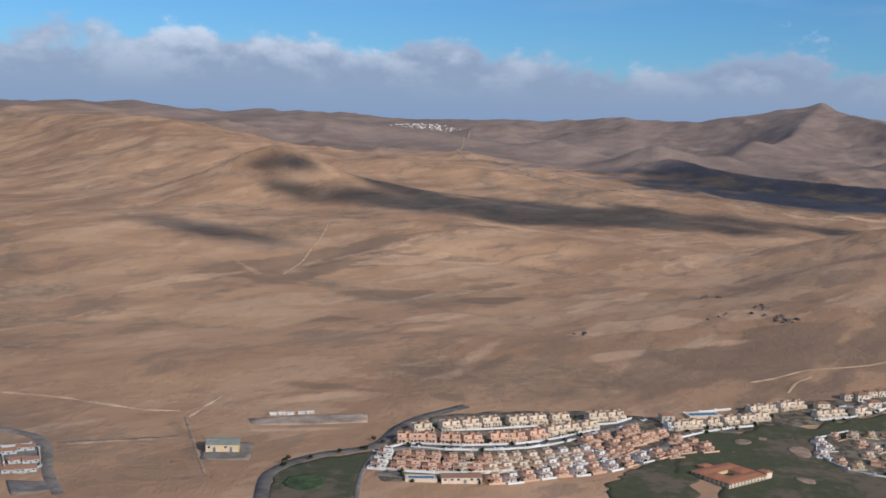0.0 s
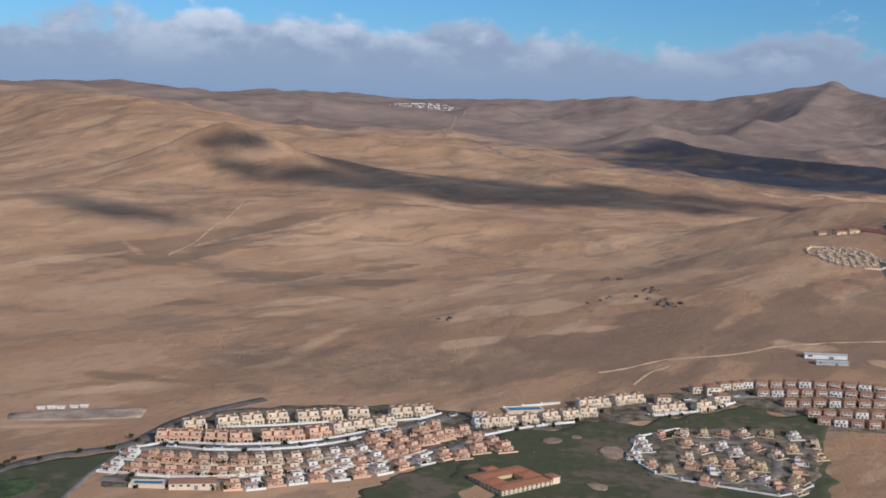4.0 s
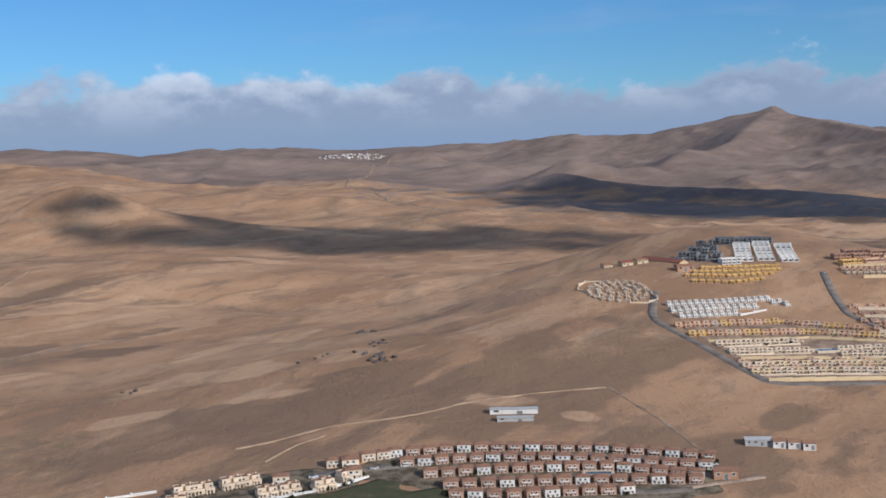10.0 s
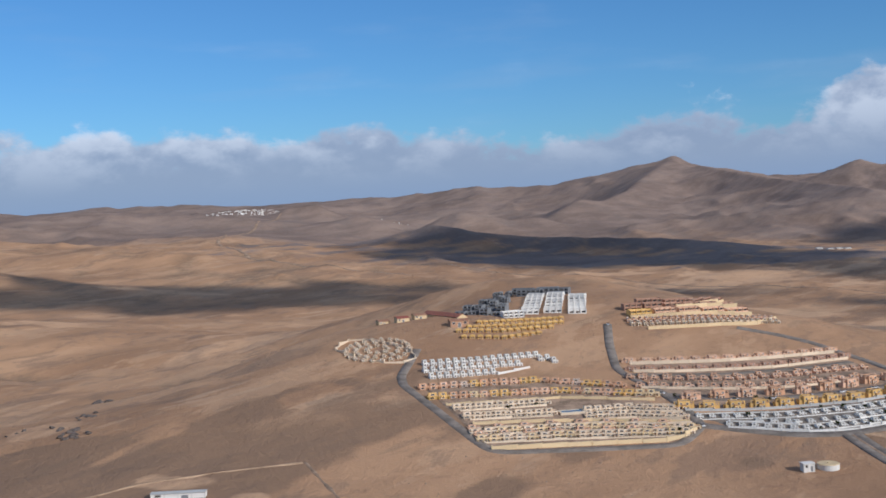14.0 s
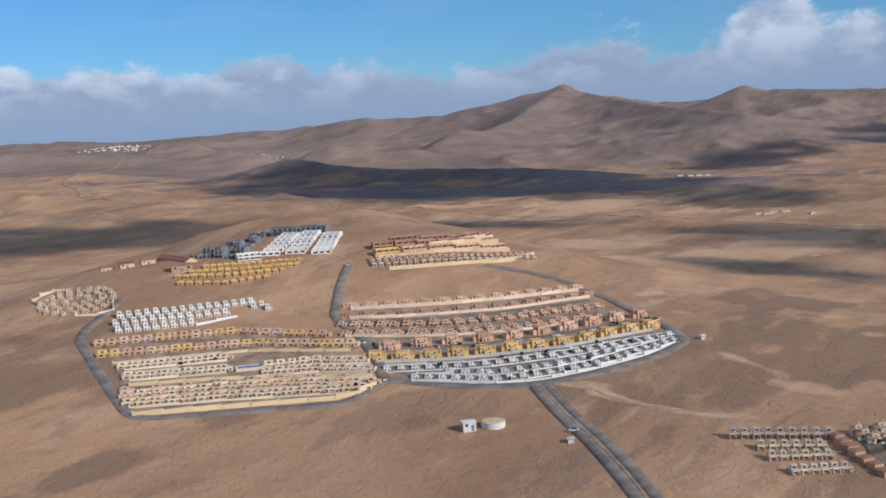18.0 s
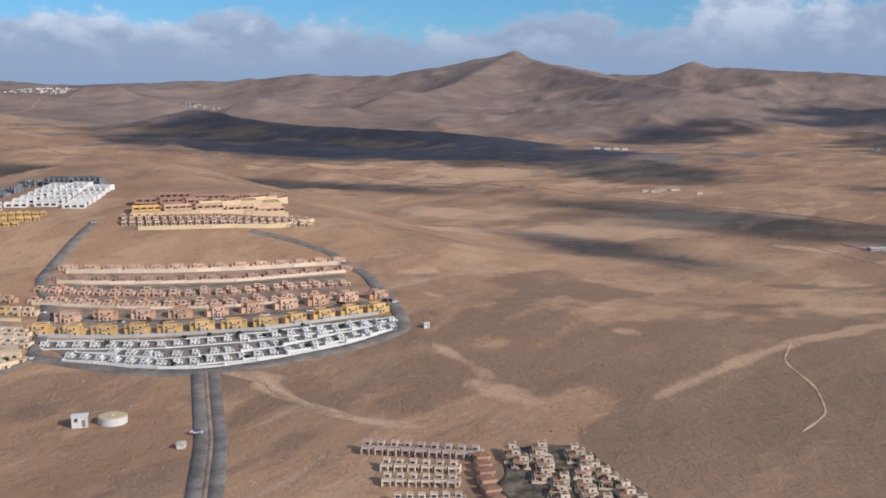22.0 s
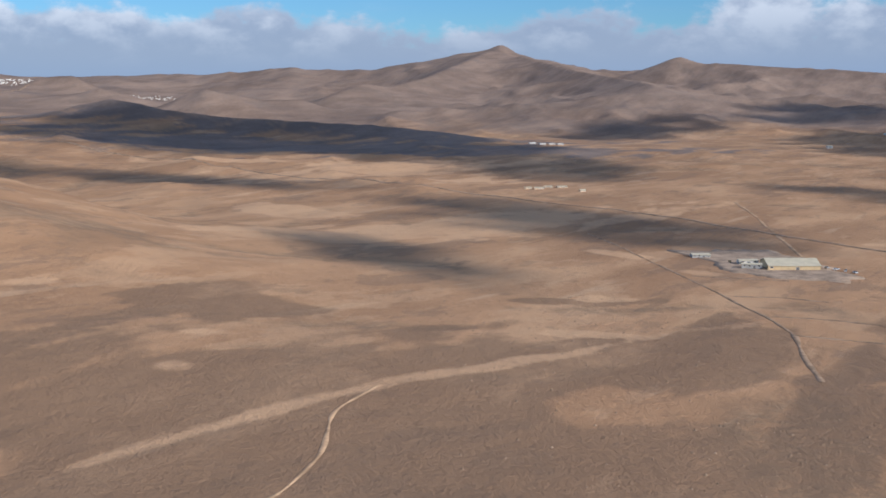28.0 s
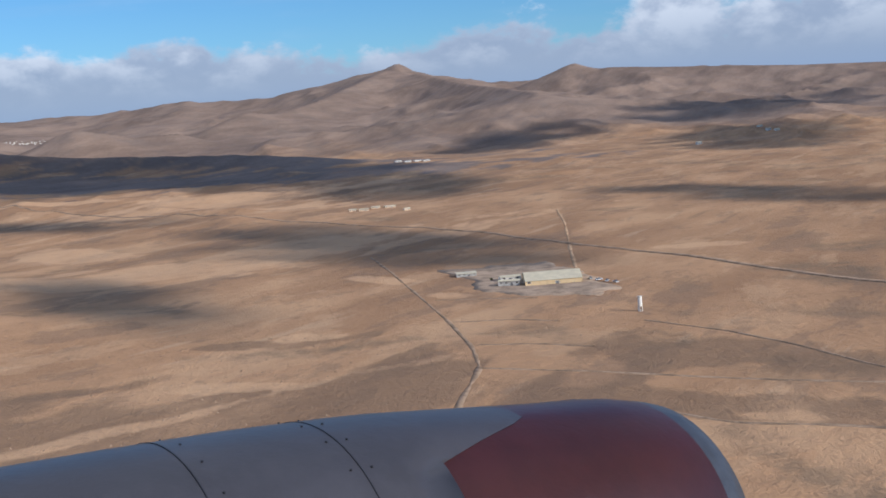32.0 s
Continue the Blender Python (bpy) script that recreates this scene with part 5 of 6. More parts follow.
# the dual carriageway: two lanes beside a dry verge
for off in (-2.2, 2.2):
    strip("road", [(x + off, y + off * 0.1) for x, y in ROAD_MAIN], 3.3, ASPHALT, "one lane of a dual asphalt road running to the resort", "road")
strip("verge", ROAD_MAIN, 1.2, DARK_DIRT, "dry planted verge between two lanes", "verge", 0.3)
for line, w, mat, label in (
    (TRACK_B, 1.2, SOFT_DIRT, "pale dirt track across brown slopes"), (TRACK_E, 1.0, SOFT_DIRT, "narrow dirt track turning uphill"),
    (ARC_TRACK, 2.8, SOFT_DIRT, "pale curving bank of bare earth"), (TRACK_FAR, 1.3, SOFT_DIRT, "straight dirt track over the plain"), 
    (PATH_PALE_2, 0.6, SOFT_DIRT, "thin winding dirt path"), (TRACK_SW, 2.6, DARK_DIRT, "dark dirt track in front of the yards"), (TRACK_GULLY, 1.8, SOFT_DIRT, "faint dirt track on the slope"),
    (MOUND_TRACK, 0.9, SOFT_DIRT, "pale dirt track down a hill"), (TRACK_HILL, 1.2, SOFT_DIRT, "faint path to a fenced pad"),
    (DITCH, 1.0, DARK_DIRT, "dark dry ditch with banks of stones"), (FENCE_B, 0.9, DARK_DIRT, "straight dark boundary ditch"), (FENCE_SHED, 0.8, DARK_DIRT, "dark boundary bank beside a shed"),
):
    strip("dirt_track", line, w, mat, label, "track", 0.14, ragged=0.9)
for line in (FIELD_1, FIELD_2, FIELD_3, FIELD_4, FIELD_5, FIELD_6):
    strip("field_bank", line, 0.8, DARK_DIRT, "low dark earth bank between dry fields", "field bank", 0.22, ragged=0.8)
patch("garden_ground", [(49.6, 368.5), (65.2, 379.4), (82.4, 395.6), (90.1, 389.6), (79.8, 355.1), (58.9, 338.2), (46.4, 347.9)], GRASS, "dark olive gardens beside the courtyard hotel", "garden", 0.12, 10, ragged=0.3, steps=1.5)
patch("dry_lawn", LAWN, GRASS, "dry olive-green lawn beside the curving road", "lawn", 0.14, 10, ragged=0.1)
patch("putting_green", GREEN, GREEN_GRASS, "bright watered putting green on a dry lawn", "grass", 0.3, 8, ragged=0.15)
patch("pad", PAD, PAD_EARTH, "pale brown levelled pad with trailers along one side", "ground pad", 0.25, 5)
patch("yard", YARD_WEST, ASPHALT, "dark walled yard with red roofed sheds", "yard", 0.25, 5)
patch("yard", YARD_SW, ASPHALT, "dark yard at the roadside", "yard", 0.25, 5)
patch("yard", [(-84, 388), (-67, 388), (-65, 368), (-81, 366)], PAVING, "grey apron round the white shed", "yard", 0.22, 5)
patch("yard", FARM_YARD, PAD_EARTH, "dusty brown farmyard round the long hall", "yard", 0.2, 6, ragged=0.15)


for outline, label in ((GARDEN_A, "dark garden soil and yards between the villas"), (GARDEN_D, "dark garden ground behind the golf villas"), (GARDEN_C, "dark gardens inside the ring of cottages"),
                       (GARDEN_B, "dark gardens between rows of small houses"), (GARDEN_E, "dark gardens of the east estate")):
    patch("garden_ground", outline, GARDEN, label, "garden", 0.26 if outline is GARDEN_C else 0.12, 16, ragged=0.10, steps=2.0)
patch("garden_ground", GARDEN_F, PAVING, "dusty grey-brown yards between white terraces", "garden", 0.12, 16, ragged=0.10, steps=2.0)
# ---- estates ----
def one_by_one(line, turn=0.0):
    return [(x, y, turn) for x, y in line]


def facing(line):
    """Spots given singly, turned along the row that they make."""
    out = []
    for i, (x, y) in enumerate(line):
        a, b = line[max(i - 1, 0)], line[min(i + 1, len(line) - 1)]
        t = math.degrees(math.atan2(b[1] - a[1], b[0] - a[0]))
        out.append((x, y, t if abs(t) < 60 else 0.0))
    return out


put_all(villa(CREAM, "cream two-storey semi-detached villa with flat roofs and arcades", "hillside villas"), [(x, y, t) for x, y, t in facing(VILLAS_BACK)], sizes=(0.74, 0.8), tall=0.85, wide=1.14)
v = put_all(villa(SALMON, "salmon two-storey semi-detached villa above a white wall", "hillside villas"), facing(VILLAS_FRONT)[:7], sizes=(0.74, 0.8), tall=0.85, wide=1.14)
put_all(villa(CREAM, "cream two-storey villa at the upper street", "hillside villas"), facing(VILLAS_FRONT)[7:], sizes=(0.74, 0.8), tall=0.85, wide=1.12)
lanes = facing(COTTAGES_UPPER) + facing(COTTAGES_LOWER)
for mine, (walls, label) in zip(((0,), (1, 3), (2, 4)), ((WHITE, "white cottage with porch and a tiled lean-to"), (CREAM, "cream cottage with roof room and garden wall"), (SALMON, "pinkish cottage with a tiled porch"))):
    put_all(cottage(walls, label, "estate cottages"), [s for i, s in enumerate(lanes) if (i * 7 + i // 3) % 5 in mine], sizes=(0.76, 0.86), tall=0.75, wide=1.08)
put_all(cottage(SALMON, "pinkish cottage on the lower lane", "estate cottages"), one_by_one(COTTAGES_EAST, 20), wobble=20, sizes=(0.74, 0.86), tall=0.78, wide=1.2)
put_all(cottage(SALMON, "pinkish cottage below the lower lane", "estate cottages"), facing(COTTAGES_SOUTH)[5::2], sizes=(0.74, 0.84), tall=0.75, wide=1.05)
put_all(cottage(WHITE, "white cottage below the lower lane", "estate cottages"), facing(COTTAGES_SOUTH)[6::2], sizes=(0.74, 0.84), tall=0.75, wide=1.05)
put_all(villa(WHITE, "bright white villa beside the golf fairway", "golf villas"), [(84.5, 429, 20)], sizes=(0.7, 0.72), tall=0.85)
put_all(villa(CREAM, "cream villa in a row above the golf fairway", "golf villas"), facing(GOLF_VILLAS), wobble=6, sizes=(0.7, 0.78), tall=0.85, wide=1.08)
put_all(villa(CREAM, "cream flat-roofed villa behind the golf row", "golf villas"), facing(GOLF_VILLAS_BACK), sizes=(0.7, 0.78), tall=0.85, wide=1.08)
put_all(hip_house(CREAM, "cream house with a red hipped roof", "golf villas"), one_by_one(HIP_HOUSES, 12), sizes=(0.95, 1.05), tall=0.8)
around = [(x, y, 8) for x, y in OVAL_RING] + [(x, y, 20) for x, y in OVAL_INNER] + [(x, y, 70) for x, y in OVAL_SOUTH]
for k, (walls, label) in enumerate(((WHITE, "white cottage in the ring beside the fairway"), (SALMON, "reddish cottage in the ring of cottages"), (CREAM, "cream cottage in the ring of cottages"), (SAND_WALL, "sand-coloured cottage in the ring of cottages"))):
    put_all(cottage(walls, label, "ring cottages"), [s for i, s in enumerate(around) if (i * 5 + i // 4) % 4 == k], sizes=(0.62, 0.74), tall=0.75, wide=1.15, wobble=30)
wall_run(GARDEN_C[6:] + GARDEN_C[:3], 0.6, WHITE, "low white wall round the ring of cottages")
row_homes = []
for line, count in ((B_ROW_1, 19), (B_ROW_2, 18), (B_ROW_3, 16), (B_ROW_4, 14), (B_ROW_5, 10)):
    row_homes += along(line, count)
put_all(hip_house(BRICK, "small brick-pink house with a terracotta hipped roof", "rows of small houses"), [h for i, h in enumerate(row_homes) if i % 4], wobble=4, sizes=(0.76, 0.84), tall=0.9, wide=1.06)
put_all(hip_house(WHITE, "small white house with a terracotta hipped roof", "rows of small houses"), [h for i, h in enumerate(row_homes) if i % 4 == 0], wobble=4, sizes=(0.76, 0.84), tall=0.9, wide=1.06)
put_all(hip_house(CREAM, "small cream house at the west end of the rows", "rows of small houses"), facing(B_WEST), sizes=(0.76, 0.84), tall=0.9, wide=1.06)

# the resort on the hill: lower quarter
for line, count, palette, label in (
    (FB_1, 20, (ORANGE, SALMON, PINK, YELLOW), "cubic terrace house in the upper coloured row"), (FB_2, 22, (YELLOW, ORANGE, SAND_WALL, SALMON), "cubic terrace house in the second coloured row"),
    (FB_3, 9, (CREAM,), "terrace house beside the pool"), (FB_3E, 9, (CREAM,), "terrace house near the cross road"),
    (FB_4, 9, (CREAM,), "terrace house above the long wall"), (FB_4E, 9, (CREAM,), "terrace house near the junction"),
    (FB_5, 17, (CREAM, SAND_WALL), "terrace house on the lower rows"), (FB_6, 17, (SAND_WALL, CREAM), "terrace house above the retaining wall"),
):
    colours = {ORANGE: "orange", SALMON: "salmon", PINK: "pinkish", YELLOW: "ochre-yellow", SAND_WALL: "sand-coloured", CREAM: "cream"}
    spots = along(line, count, shift=1.0)
    for k, walls in enumerate(palette):
        put_all(terrace_unit(walls, colours[walls] + " " + label, "lower resort terraces"), [p for i, p in enumerate(spots) if (i // 2 + i // 5) % len(palette) == k], wobble=2, half=1.5, sizes=(0.8, 0.95), tall=0.72 if len(palette) > 2 else 0.62, wide=1.3 if len(palette) > 2 else 1.16)
    if line in (FB_5, FB_6):
        put_all(terrace_unit(SALMON, "pale salmon " + label.replace("terrace house", "terrace house in a back row"), "lower resort terraces", 2.3), along(line, count, shift=6.0)[:-1:2], sizes=(0.75, 0.9), wobble=2, half=1.5, tall=0.55, wide=1.35)
wall_run(FB_WALL, 1.4, SAND_WALL, "tall sand-coloured retaining wall below the terraces", "retaining_wall", 0.6)
wall_run(FB_WALL_MID, 1.1, SAND_WALL, "sand-coloured retaining wall between terraces", "retaining_wall", 0.6)
wall_run(FB_WALL_UP, 0.9, SAND_WALL, "sand-coloured wall under the ochre row", "retaining_wall", 0.6)
# fan quarter
for line, count, walls, label in (
    (F_1, 14, SALMON, "salmon holiday house on the top street"), (F_2, 15, HOTEL_PINK, "brownish-pink terrace on the second street"),
):
    put_all(block_house(walls, label, "fan quarter houses"), along(line, count, shift=1.0), sizes=(0.62, 0.68), wobble=1, half=2, tall=0.72, wide=1.15)
for line, count, walls, label in (
    (F_3, 22, SALMON, "salmon terrace house with pergola"), (F_4, 22, SALMON, "salmon terrace house on the fourth row"),
):
    put_all(terrace_unit(walls, label, "fan quarter terraces", 2.0), along(line, count, shift=0.5), sizes=(0.8, 0.92), wobble=2, half=1.5, tall=0.6, wide=1.1)
    put_all(terrace_unit(ORANGE, label.replace("salmon", "orange"), "fan quarter terraces", 2.0), along(line, count, shift=5.5)[1:-1:2], sizes=(0.75, 0.9), wobble=2, half=1.5, tall=0.58, wide=1.3)
fifth = along(F_5, 10)
put_all(block_house(SALMON, "salmon two-storey holiday house with side terraces", "fan quarter houses"), fifth[::2], sizes=(0.78, 0.88), half=3, tall=0.85)
put_all(block_house(ORANGE, "orange two-storey holiday house with side terraces", "fan quarter houses"), fifth[1::2], sizes=(0.78, 0.88), half=3, tall=0.85)
put_all(block_house(YELLOW, "ochre-yellow holiday house with open roof frames", "fan quarter houses"), along(F_6, 12), sizes=(0.78, 0.88), half=3, tall=0.85)
put_all(white_cube("white terrace house with blank white walls", "white fan terraces"), along(F_7, 23), sizes=(0.55, 0.7), wobble=8, half=2, tall=0.52, wide=1.05)
put_all(white_cube("white stepped house above the ring road wall", "white fan terraces"), along(F_8, 23), sizes=(0.55, 0.7), wobble=8, half=2, tall=0.48, wide=1.05)
put_all(white_cube("white stepped house between two white rows", "white fan terraces"), along(F_8, 20, shift=6.5)[2:], sizes=(0.55, 0.72), wobble=8, half=2, tall=0.46)
for line in (F_7, F_8):
    for shift, high in ((-3.4, 0.4), (3.4, 0.4)):
        row = [(x, y) for x, y, _ in along(line, 24, shift=shift)]
        wall_run(row, high, WHITE, "low white garden wall between white terraces", "garden_wall", 0.3, 12.0, "white fan walls")
for line in (FB_3, FB_3E, FB_4, FB_4E, FB_5, FB_6):
    for shift, high in ((-2.6, 0.55), (3.6, 1.1)):
        row = [(x, y) for x, y, _ in along(line, 8, shift=shift)]
        wall_run(row, high, CREAM, "low cream wall along a row of terraces", "garden_wall", 0.5, 14.0, "lower resort walls")
wall_run(F_WALL, 0.8, WHITE, "white boundary wall along the ring road")
wall_run([(x, y - 3.5) for x, y in F_6], 1.0, PALE_GREY, "pale wall under the ochre houses", "retaining_wall")
wall_run([(x, y - 3.0) for x, y in F_2], 1.2, CREAM, "cream retaining wall of the second street", "retaining_wall")
wall_run([(x, y - 3.4) for x, y in F_1], 1.5, CREAM, "cream retaining wall of the top street", "retaining_wall")
wall_run([(x, y - 3.0) for x, y in F_4], 1.0, CREAM, "cream retaining wall of the fourth row", "retaining_wall")
# upper quarters
for line, count in ((WHITE_R1, 16), (WHITE_R2, 13), (WHITE_R3, 9)):
    put_all(white_cube("white cubic house in long rows on the hill", "white cube rows"), along(line, count), sizes=(0.62, 0.7), wobble=2, half=2, tall=0.9)
put_all(white_cube("white cubic house at the row's end", "white cube rows"), one_by_one(WHITE_END, 8), sizes=(0.6, 0.7), half=2)
wall_run(WALL_WHITE, 0.9, WHITE, "white garden wall below cubic houses")
for line, count in ((YELLOW_1, 15), (YELLOW_2, 16), (YELLOW_3, 14), (YELLOW_4, 11)):
    put_all(yellow_unit("yellow bungalow with a pyramid roof", "yellow bungalows"), along(line, count), sizes=(0.78, 0.88), wobble=4, half=2, tall=0.8)
ring = [(290 + 15 * u * math.cos(a), 701 + 19 * u * math.sin(a), 8.0) for u, n in ((1.0, 22), (0.68, 15), (0.34, 8)) for a in [k * 2 * math.pi / n for k in range(n)]]
put_all(terrace_unit(CREAM, "pale cream bungalow packed in an oval cluster", "oval bungalows", 1.6), ring, sizes=(0.7, 0.8), wobble=12, half=1, tall=0.48)
wall_run(OVAL2 + OVAL2[:1], 0.6, CREAM, "cream wall round the oval cluster")
tier("apartment_tier", WHITE_TIER_A, WHITE, "white stepped apartment slab at the corner", 2, 5.0, "stepped apartments", 2.4, 1.6)
for k in range(7):
    u = k / 6
    (xa, ya), (xb, yb) = [(p[0] * (1 - u) + q[0] * u, p[1] * (1 - u) + q[1] * u) for p, q in zip(WHITE_TIER_B, WHITE_TIER_E)]
    for n, (a, b) in enumerate(((0.0, 0.27), (0.35, 0.62), (0.70, 0.97))):
        dy = (0.0, 2.2, -1.0)[n] + 0.5 * (k % 2)
        tier("apartment_tier", [(xa + (xb - xa) * a, ya + (yb - ya) * a + dy), (xa + (xb - xa) * b, ya + (yb - ya) * b + dy)], WHITE, "white stepped apartment terrace with open balconies", 1, 3.2, "stepped apartments", 2.6, 2.1)
for line, cuts in ((DARK_TIER, ((0.0, 0.46), (0.54, 1.0))), ([(372, 830), (402, 817)], ((0.0, 0.44), (0.5, 0.96)))):
    (xa, ya), (xb, yb) = line
    for a, b in cuts:
        tier("unfinished_tier", [(xa + (xb - xa) * a, ya + (yb - ya) * a), (xa + (xb - xa) * b, ya + (yb - ya) * b)], GREY, "unfinished grey concrete frame on the crest", 2, 5.0, "stepped apartments", 2.6, 1.8)
for k in range(6):
    a, b = (332 + 5.4 * k, 772 + 12.6 * k), GREY_TIERS_END[k]
    b = (b[0] - 3, a[1] * 0.3 + b[1] * 0.7)
    for u, w in ((0.0, 0.2), (0.28, 0.46), (0.54, 0.72), (0.8, 1.0)):
        lift = random.uniform(-2.0, 2.0)
        tier("unfinished_tier", [(a[0] + (b[0] - a[0]) * u, a[1] + (b[1] - a[1]) * u + lift), (a[0] + (b[0] - a[0]) * w, a[1] + (b[1] - a[1]) * w + lift)], GREY, "unfinished grey concrete house shell with empty openings", 1 + (k + int(u * 10)) % 2, 4.5, "stepped apartments", 3.3, 1.7)
for line, walls, count, label in (
    (TOP_4, HOTEL_PINK, 5, "brownish-pink two-storey hotel block on the hilltop"), (TOP_3, HOTEL_PINK, 6, "brownish-pink hotel block with dark loggias"), (TOP_2, SALMON, 5, "salmon hotel block in the lower row"),
):
    stops = along(line, count * 8 + 1)
    for k in range(count):
        (xa, ya, _), (xb, yb, _) = stops[k * 8], stops[k * 8 + 7]
        tier("hotel_block", [(xa, ya), (xb, yb)], YELLOW if line is TOP_2 and k == 0 else walls, label, 2, 5.0, "hilltop hotel", 2.5, 1.8)
for line, high in (([(x, y - 2.6) for x, y in TOP_4[1:]], 2.2), ([(x, y - 2.6) for x, y in TOP_3[1:]], 3.0), ([(x, y - 2.4) for x, y in TOP_2], 1.6)):
    wall_run(line, high, SAND_WALL, "pale yellow retaining wall of the hotel", "retaining_wall", 0.6)
put_all(terrace_unit(SALMON, "pinkish hotel bungalow in a tight front row", "hotel bungalows", 1.3), along(TOP_1, 25, shift=2.5), sizes=(0.78, 0.88), half=1, tall=0.8)
put_all(terrace_unit(CREAM, "cream hotel bungalow above the yellow wall", "hotel bungalows", 1.3), along(TOP_1, 24, shift=-4.0), sizes=(0.78, 0.88), half=1, tall=0.8)
wall_run(TOP_WALL, 1.7, SAND_WALL, "sand-coloured wall round the hotel hill")
# estate at the east end
put_all(terrace_unit(PINK, "pinkish row house with small dark windows", "east estate", 1.7), along(PINK_ROW, 9, shift=1.0), sizes=(0.8, 0.86), wobble=1, half=1.5, tall=0.85)
for line in (CREAM_ROW_1, CREAM_ROW_2, CREAM_ROW_3):
    put_all(terrace_unit(CREAM, "cream row house with white trim on a terrace", "east estate", 1.7), along(line, 6, shift=1.0), sizes=(0.72, 0.8), wobble=2, half=1.5, tall=0.72)
put_all(cottage(CREAM, "cream house among dark gardens of the east estate", "east estate"), one_by_one(YARD_HOUSES, -12), wobble=8, sizes=(0.56, 0.68), tall=0.9)
put_all(hip_house(ORANGE, "orange house with tiled roof beside a lane", "east estate"), [(x, y, 100) for x, y, _ in along(ORANGE_STRIP, 7)], sizes=(0.6, 0.7), tall=0.6)
# white garden walls of the first estate
for line in (WALL_TERRACE, WALL_STREET_UP, WALL_STREET_LOW, WALL_TOP, WALL_LANE):
    wall_run(line, 0.75, WHITE, "white garden wall along the estate street")
for line in (WALL_GOLF, WALL_GOLF_EAST, WALL_POOL):
    wall_run(line, 0.8, WHITE, "low white wall beside the golf fairway", post=6.0)


# ---- farms, sheds, small buildings ----
def hall(name, spot, turn, length, depth, high, rise, walls, roof, label, bays=6, group="", lit=True):
    r = thing(name, label, "building", group)
    x, y = spot
    r.matrix_basis = pose(x, y, floor_at(x, y, length / 3) + 0.2, 0, 0, turn)
    part("shell", gable_body(-length / 2, length / 2, -depth / 2, depth / 2, -2.0, high, rise), walls, r)
    part("roof", gable(-length / 2, length / 2, -depth / 2, depth / 2, high, rise, 0.3), roof, r)
    rib = None
    for k in range(bays + 1):
        xx = -length / 2 + length * k / bays
        if rib is None:
            rib = part("pilaster", boxes((-0.15, 0.15, -depth / 2 - 0.12, -depth / 2, -2.0, high)), walls, r, place=pose(xx, 0, 0))
        else:
            again(rib, xx, 0, 0)
    windows(r, length / bays * 0.45, high * 0.35, [(-length / 2 + length * (k + 0.5) / bays, -depth / 2, high * 0.5, 0) for k in range(bays) if k != bays // 2 and (lit or k % 4 == 0)])
    door(r, -length / 2 + length * (bays // 2 + 0.5) / bays, -depth / 2, 0, length / bays * 0.5, high * 0.7, GREY)
    return r


for x, y in ((-78.7, 379.1), (-73.3, 379.9)):
    hall("industrial_shed", (x, y), 8, 5.3, 8.5, 2.4, 0.7, SAND_WALL, OLIVE_SHEET, "dusty yellowish shed with an olive-grey pitched roof", 3, "twin sheds", lit=False)
hall("long_shed", (226.8, 521.6), -3, 17.0, 3.0, 2.0, 0.3, WHITE, PALE_GREY, "long low white shed on bare ground", 4, lit=False)
hall("long_shed", (226.9, 512.5), -3, 12.6, 2.6, 1.5, 0.25, PALE_GREY, PALE_GREY, "low grey shed in front of a white one", 4, lit=False)
hall("farm_hall", (861, 818), -12, 24.0, 20.0, 1.9, 2.4, SAND_WALL, SHEET, "long farm hall with pale yellowish roof", 8, lit=False)
hall("farm_house", (846.5, 834), -6, 9.0, 5.0, 1.7, 0.4, WHITE, SHEET, "white farm building beside the hall", 3)
hall("farm_store", (842, 818), -20, 9.0, 4.0, 2.0, 0.4, PALE_GREY, SHEET, "grey store beside the farm hall", 4)
hall("farm_shed", (833, 862), -8, 9.0, 7.0, 1.2, 0.4, PALE_GREY, SHEET, "low sand-coloured farm shed", 4)
hall("barn", (306, 487.5), -4, 8.5, 4.0, 2.2, 0.5, PALE_GREY, PALE_GREY, "pale grey barn beside three white gabled houses", 4)
for x, y in WHITE_GABLES:
    hall("gabled_house", (x, y), -3, 3.8, 3.6, 2.1, 0.8, WHITE, TERRACOTTA, "small white house with a gabled roof", 2, "three gabled houses")
for (x, y), l in zip(RED_BARNS, (8, 9, 9)):
    hall("red_barn", (x - 3, y + 2), 15, l * 0.7, 6.5, 2.2, 0.9, SAND_WALL, RED_TILE if l > 8 and x < 310 else TERRACOTTA, "sand-coloured barn with a low tiled roof on the hill", 3, "red barns", lit=False)
hall("red_hall", (326, 770), -62, 36, 6, 1.8, 1.7, SAND_WALL, RED_TILE, "long hall with a dull red roof", 7, "red barns", lit=False)
hall("orange_hall", (331, 737), 10, 9, 6, 3.0, 0.9, ORANGE, TERRACOTTA, "orange hall beside the yellow bungalows", 3, "red barns")
hall("orange_house", (289, 461), -5, 7, 5, 2.6, 0.7, ORANGE, TERRACOTTA, "orange house at the end of the small rows", 3)
hall("club_house", (4.0, 354.6), 9, 12.5, 4.5, 1.9, 0.5, CREAM, TERRACOTTA, "long cream club house below the cottage lane", 6)
for (x, y), l in zip(ROOFS_WEST, (6, 7, 6, 6, 7, 6)):
    hall("yard_shed", (x, y), 20, l * 0.8, 3.2, 1.4, 0.5, PALE_GREY, TERRACOTTA, "low shed with a tan tiled roof in a walled yard", 3, "yard sheds")
wall_run(YARD_WEST + YARD_WEST[:1], 0.8, PALE_GREY, "grey wall round the yard")
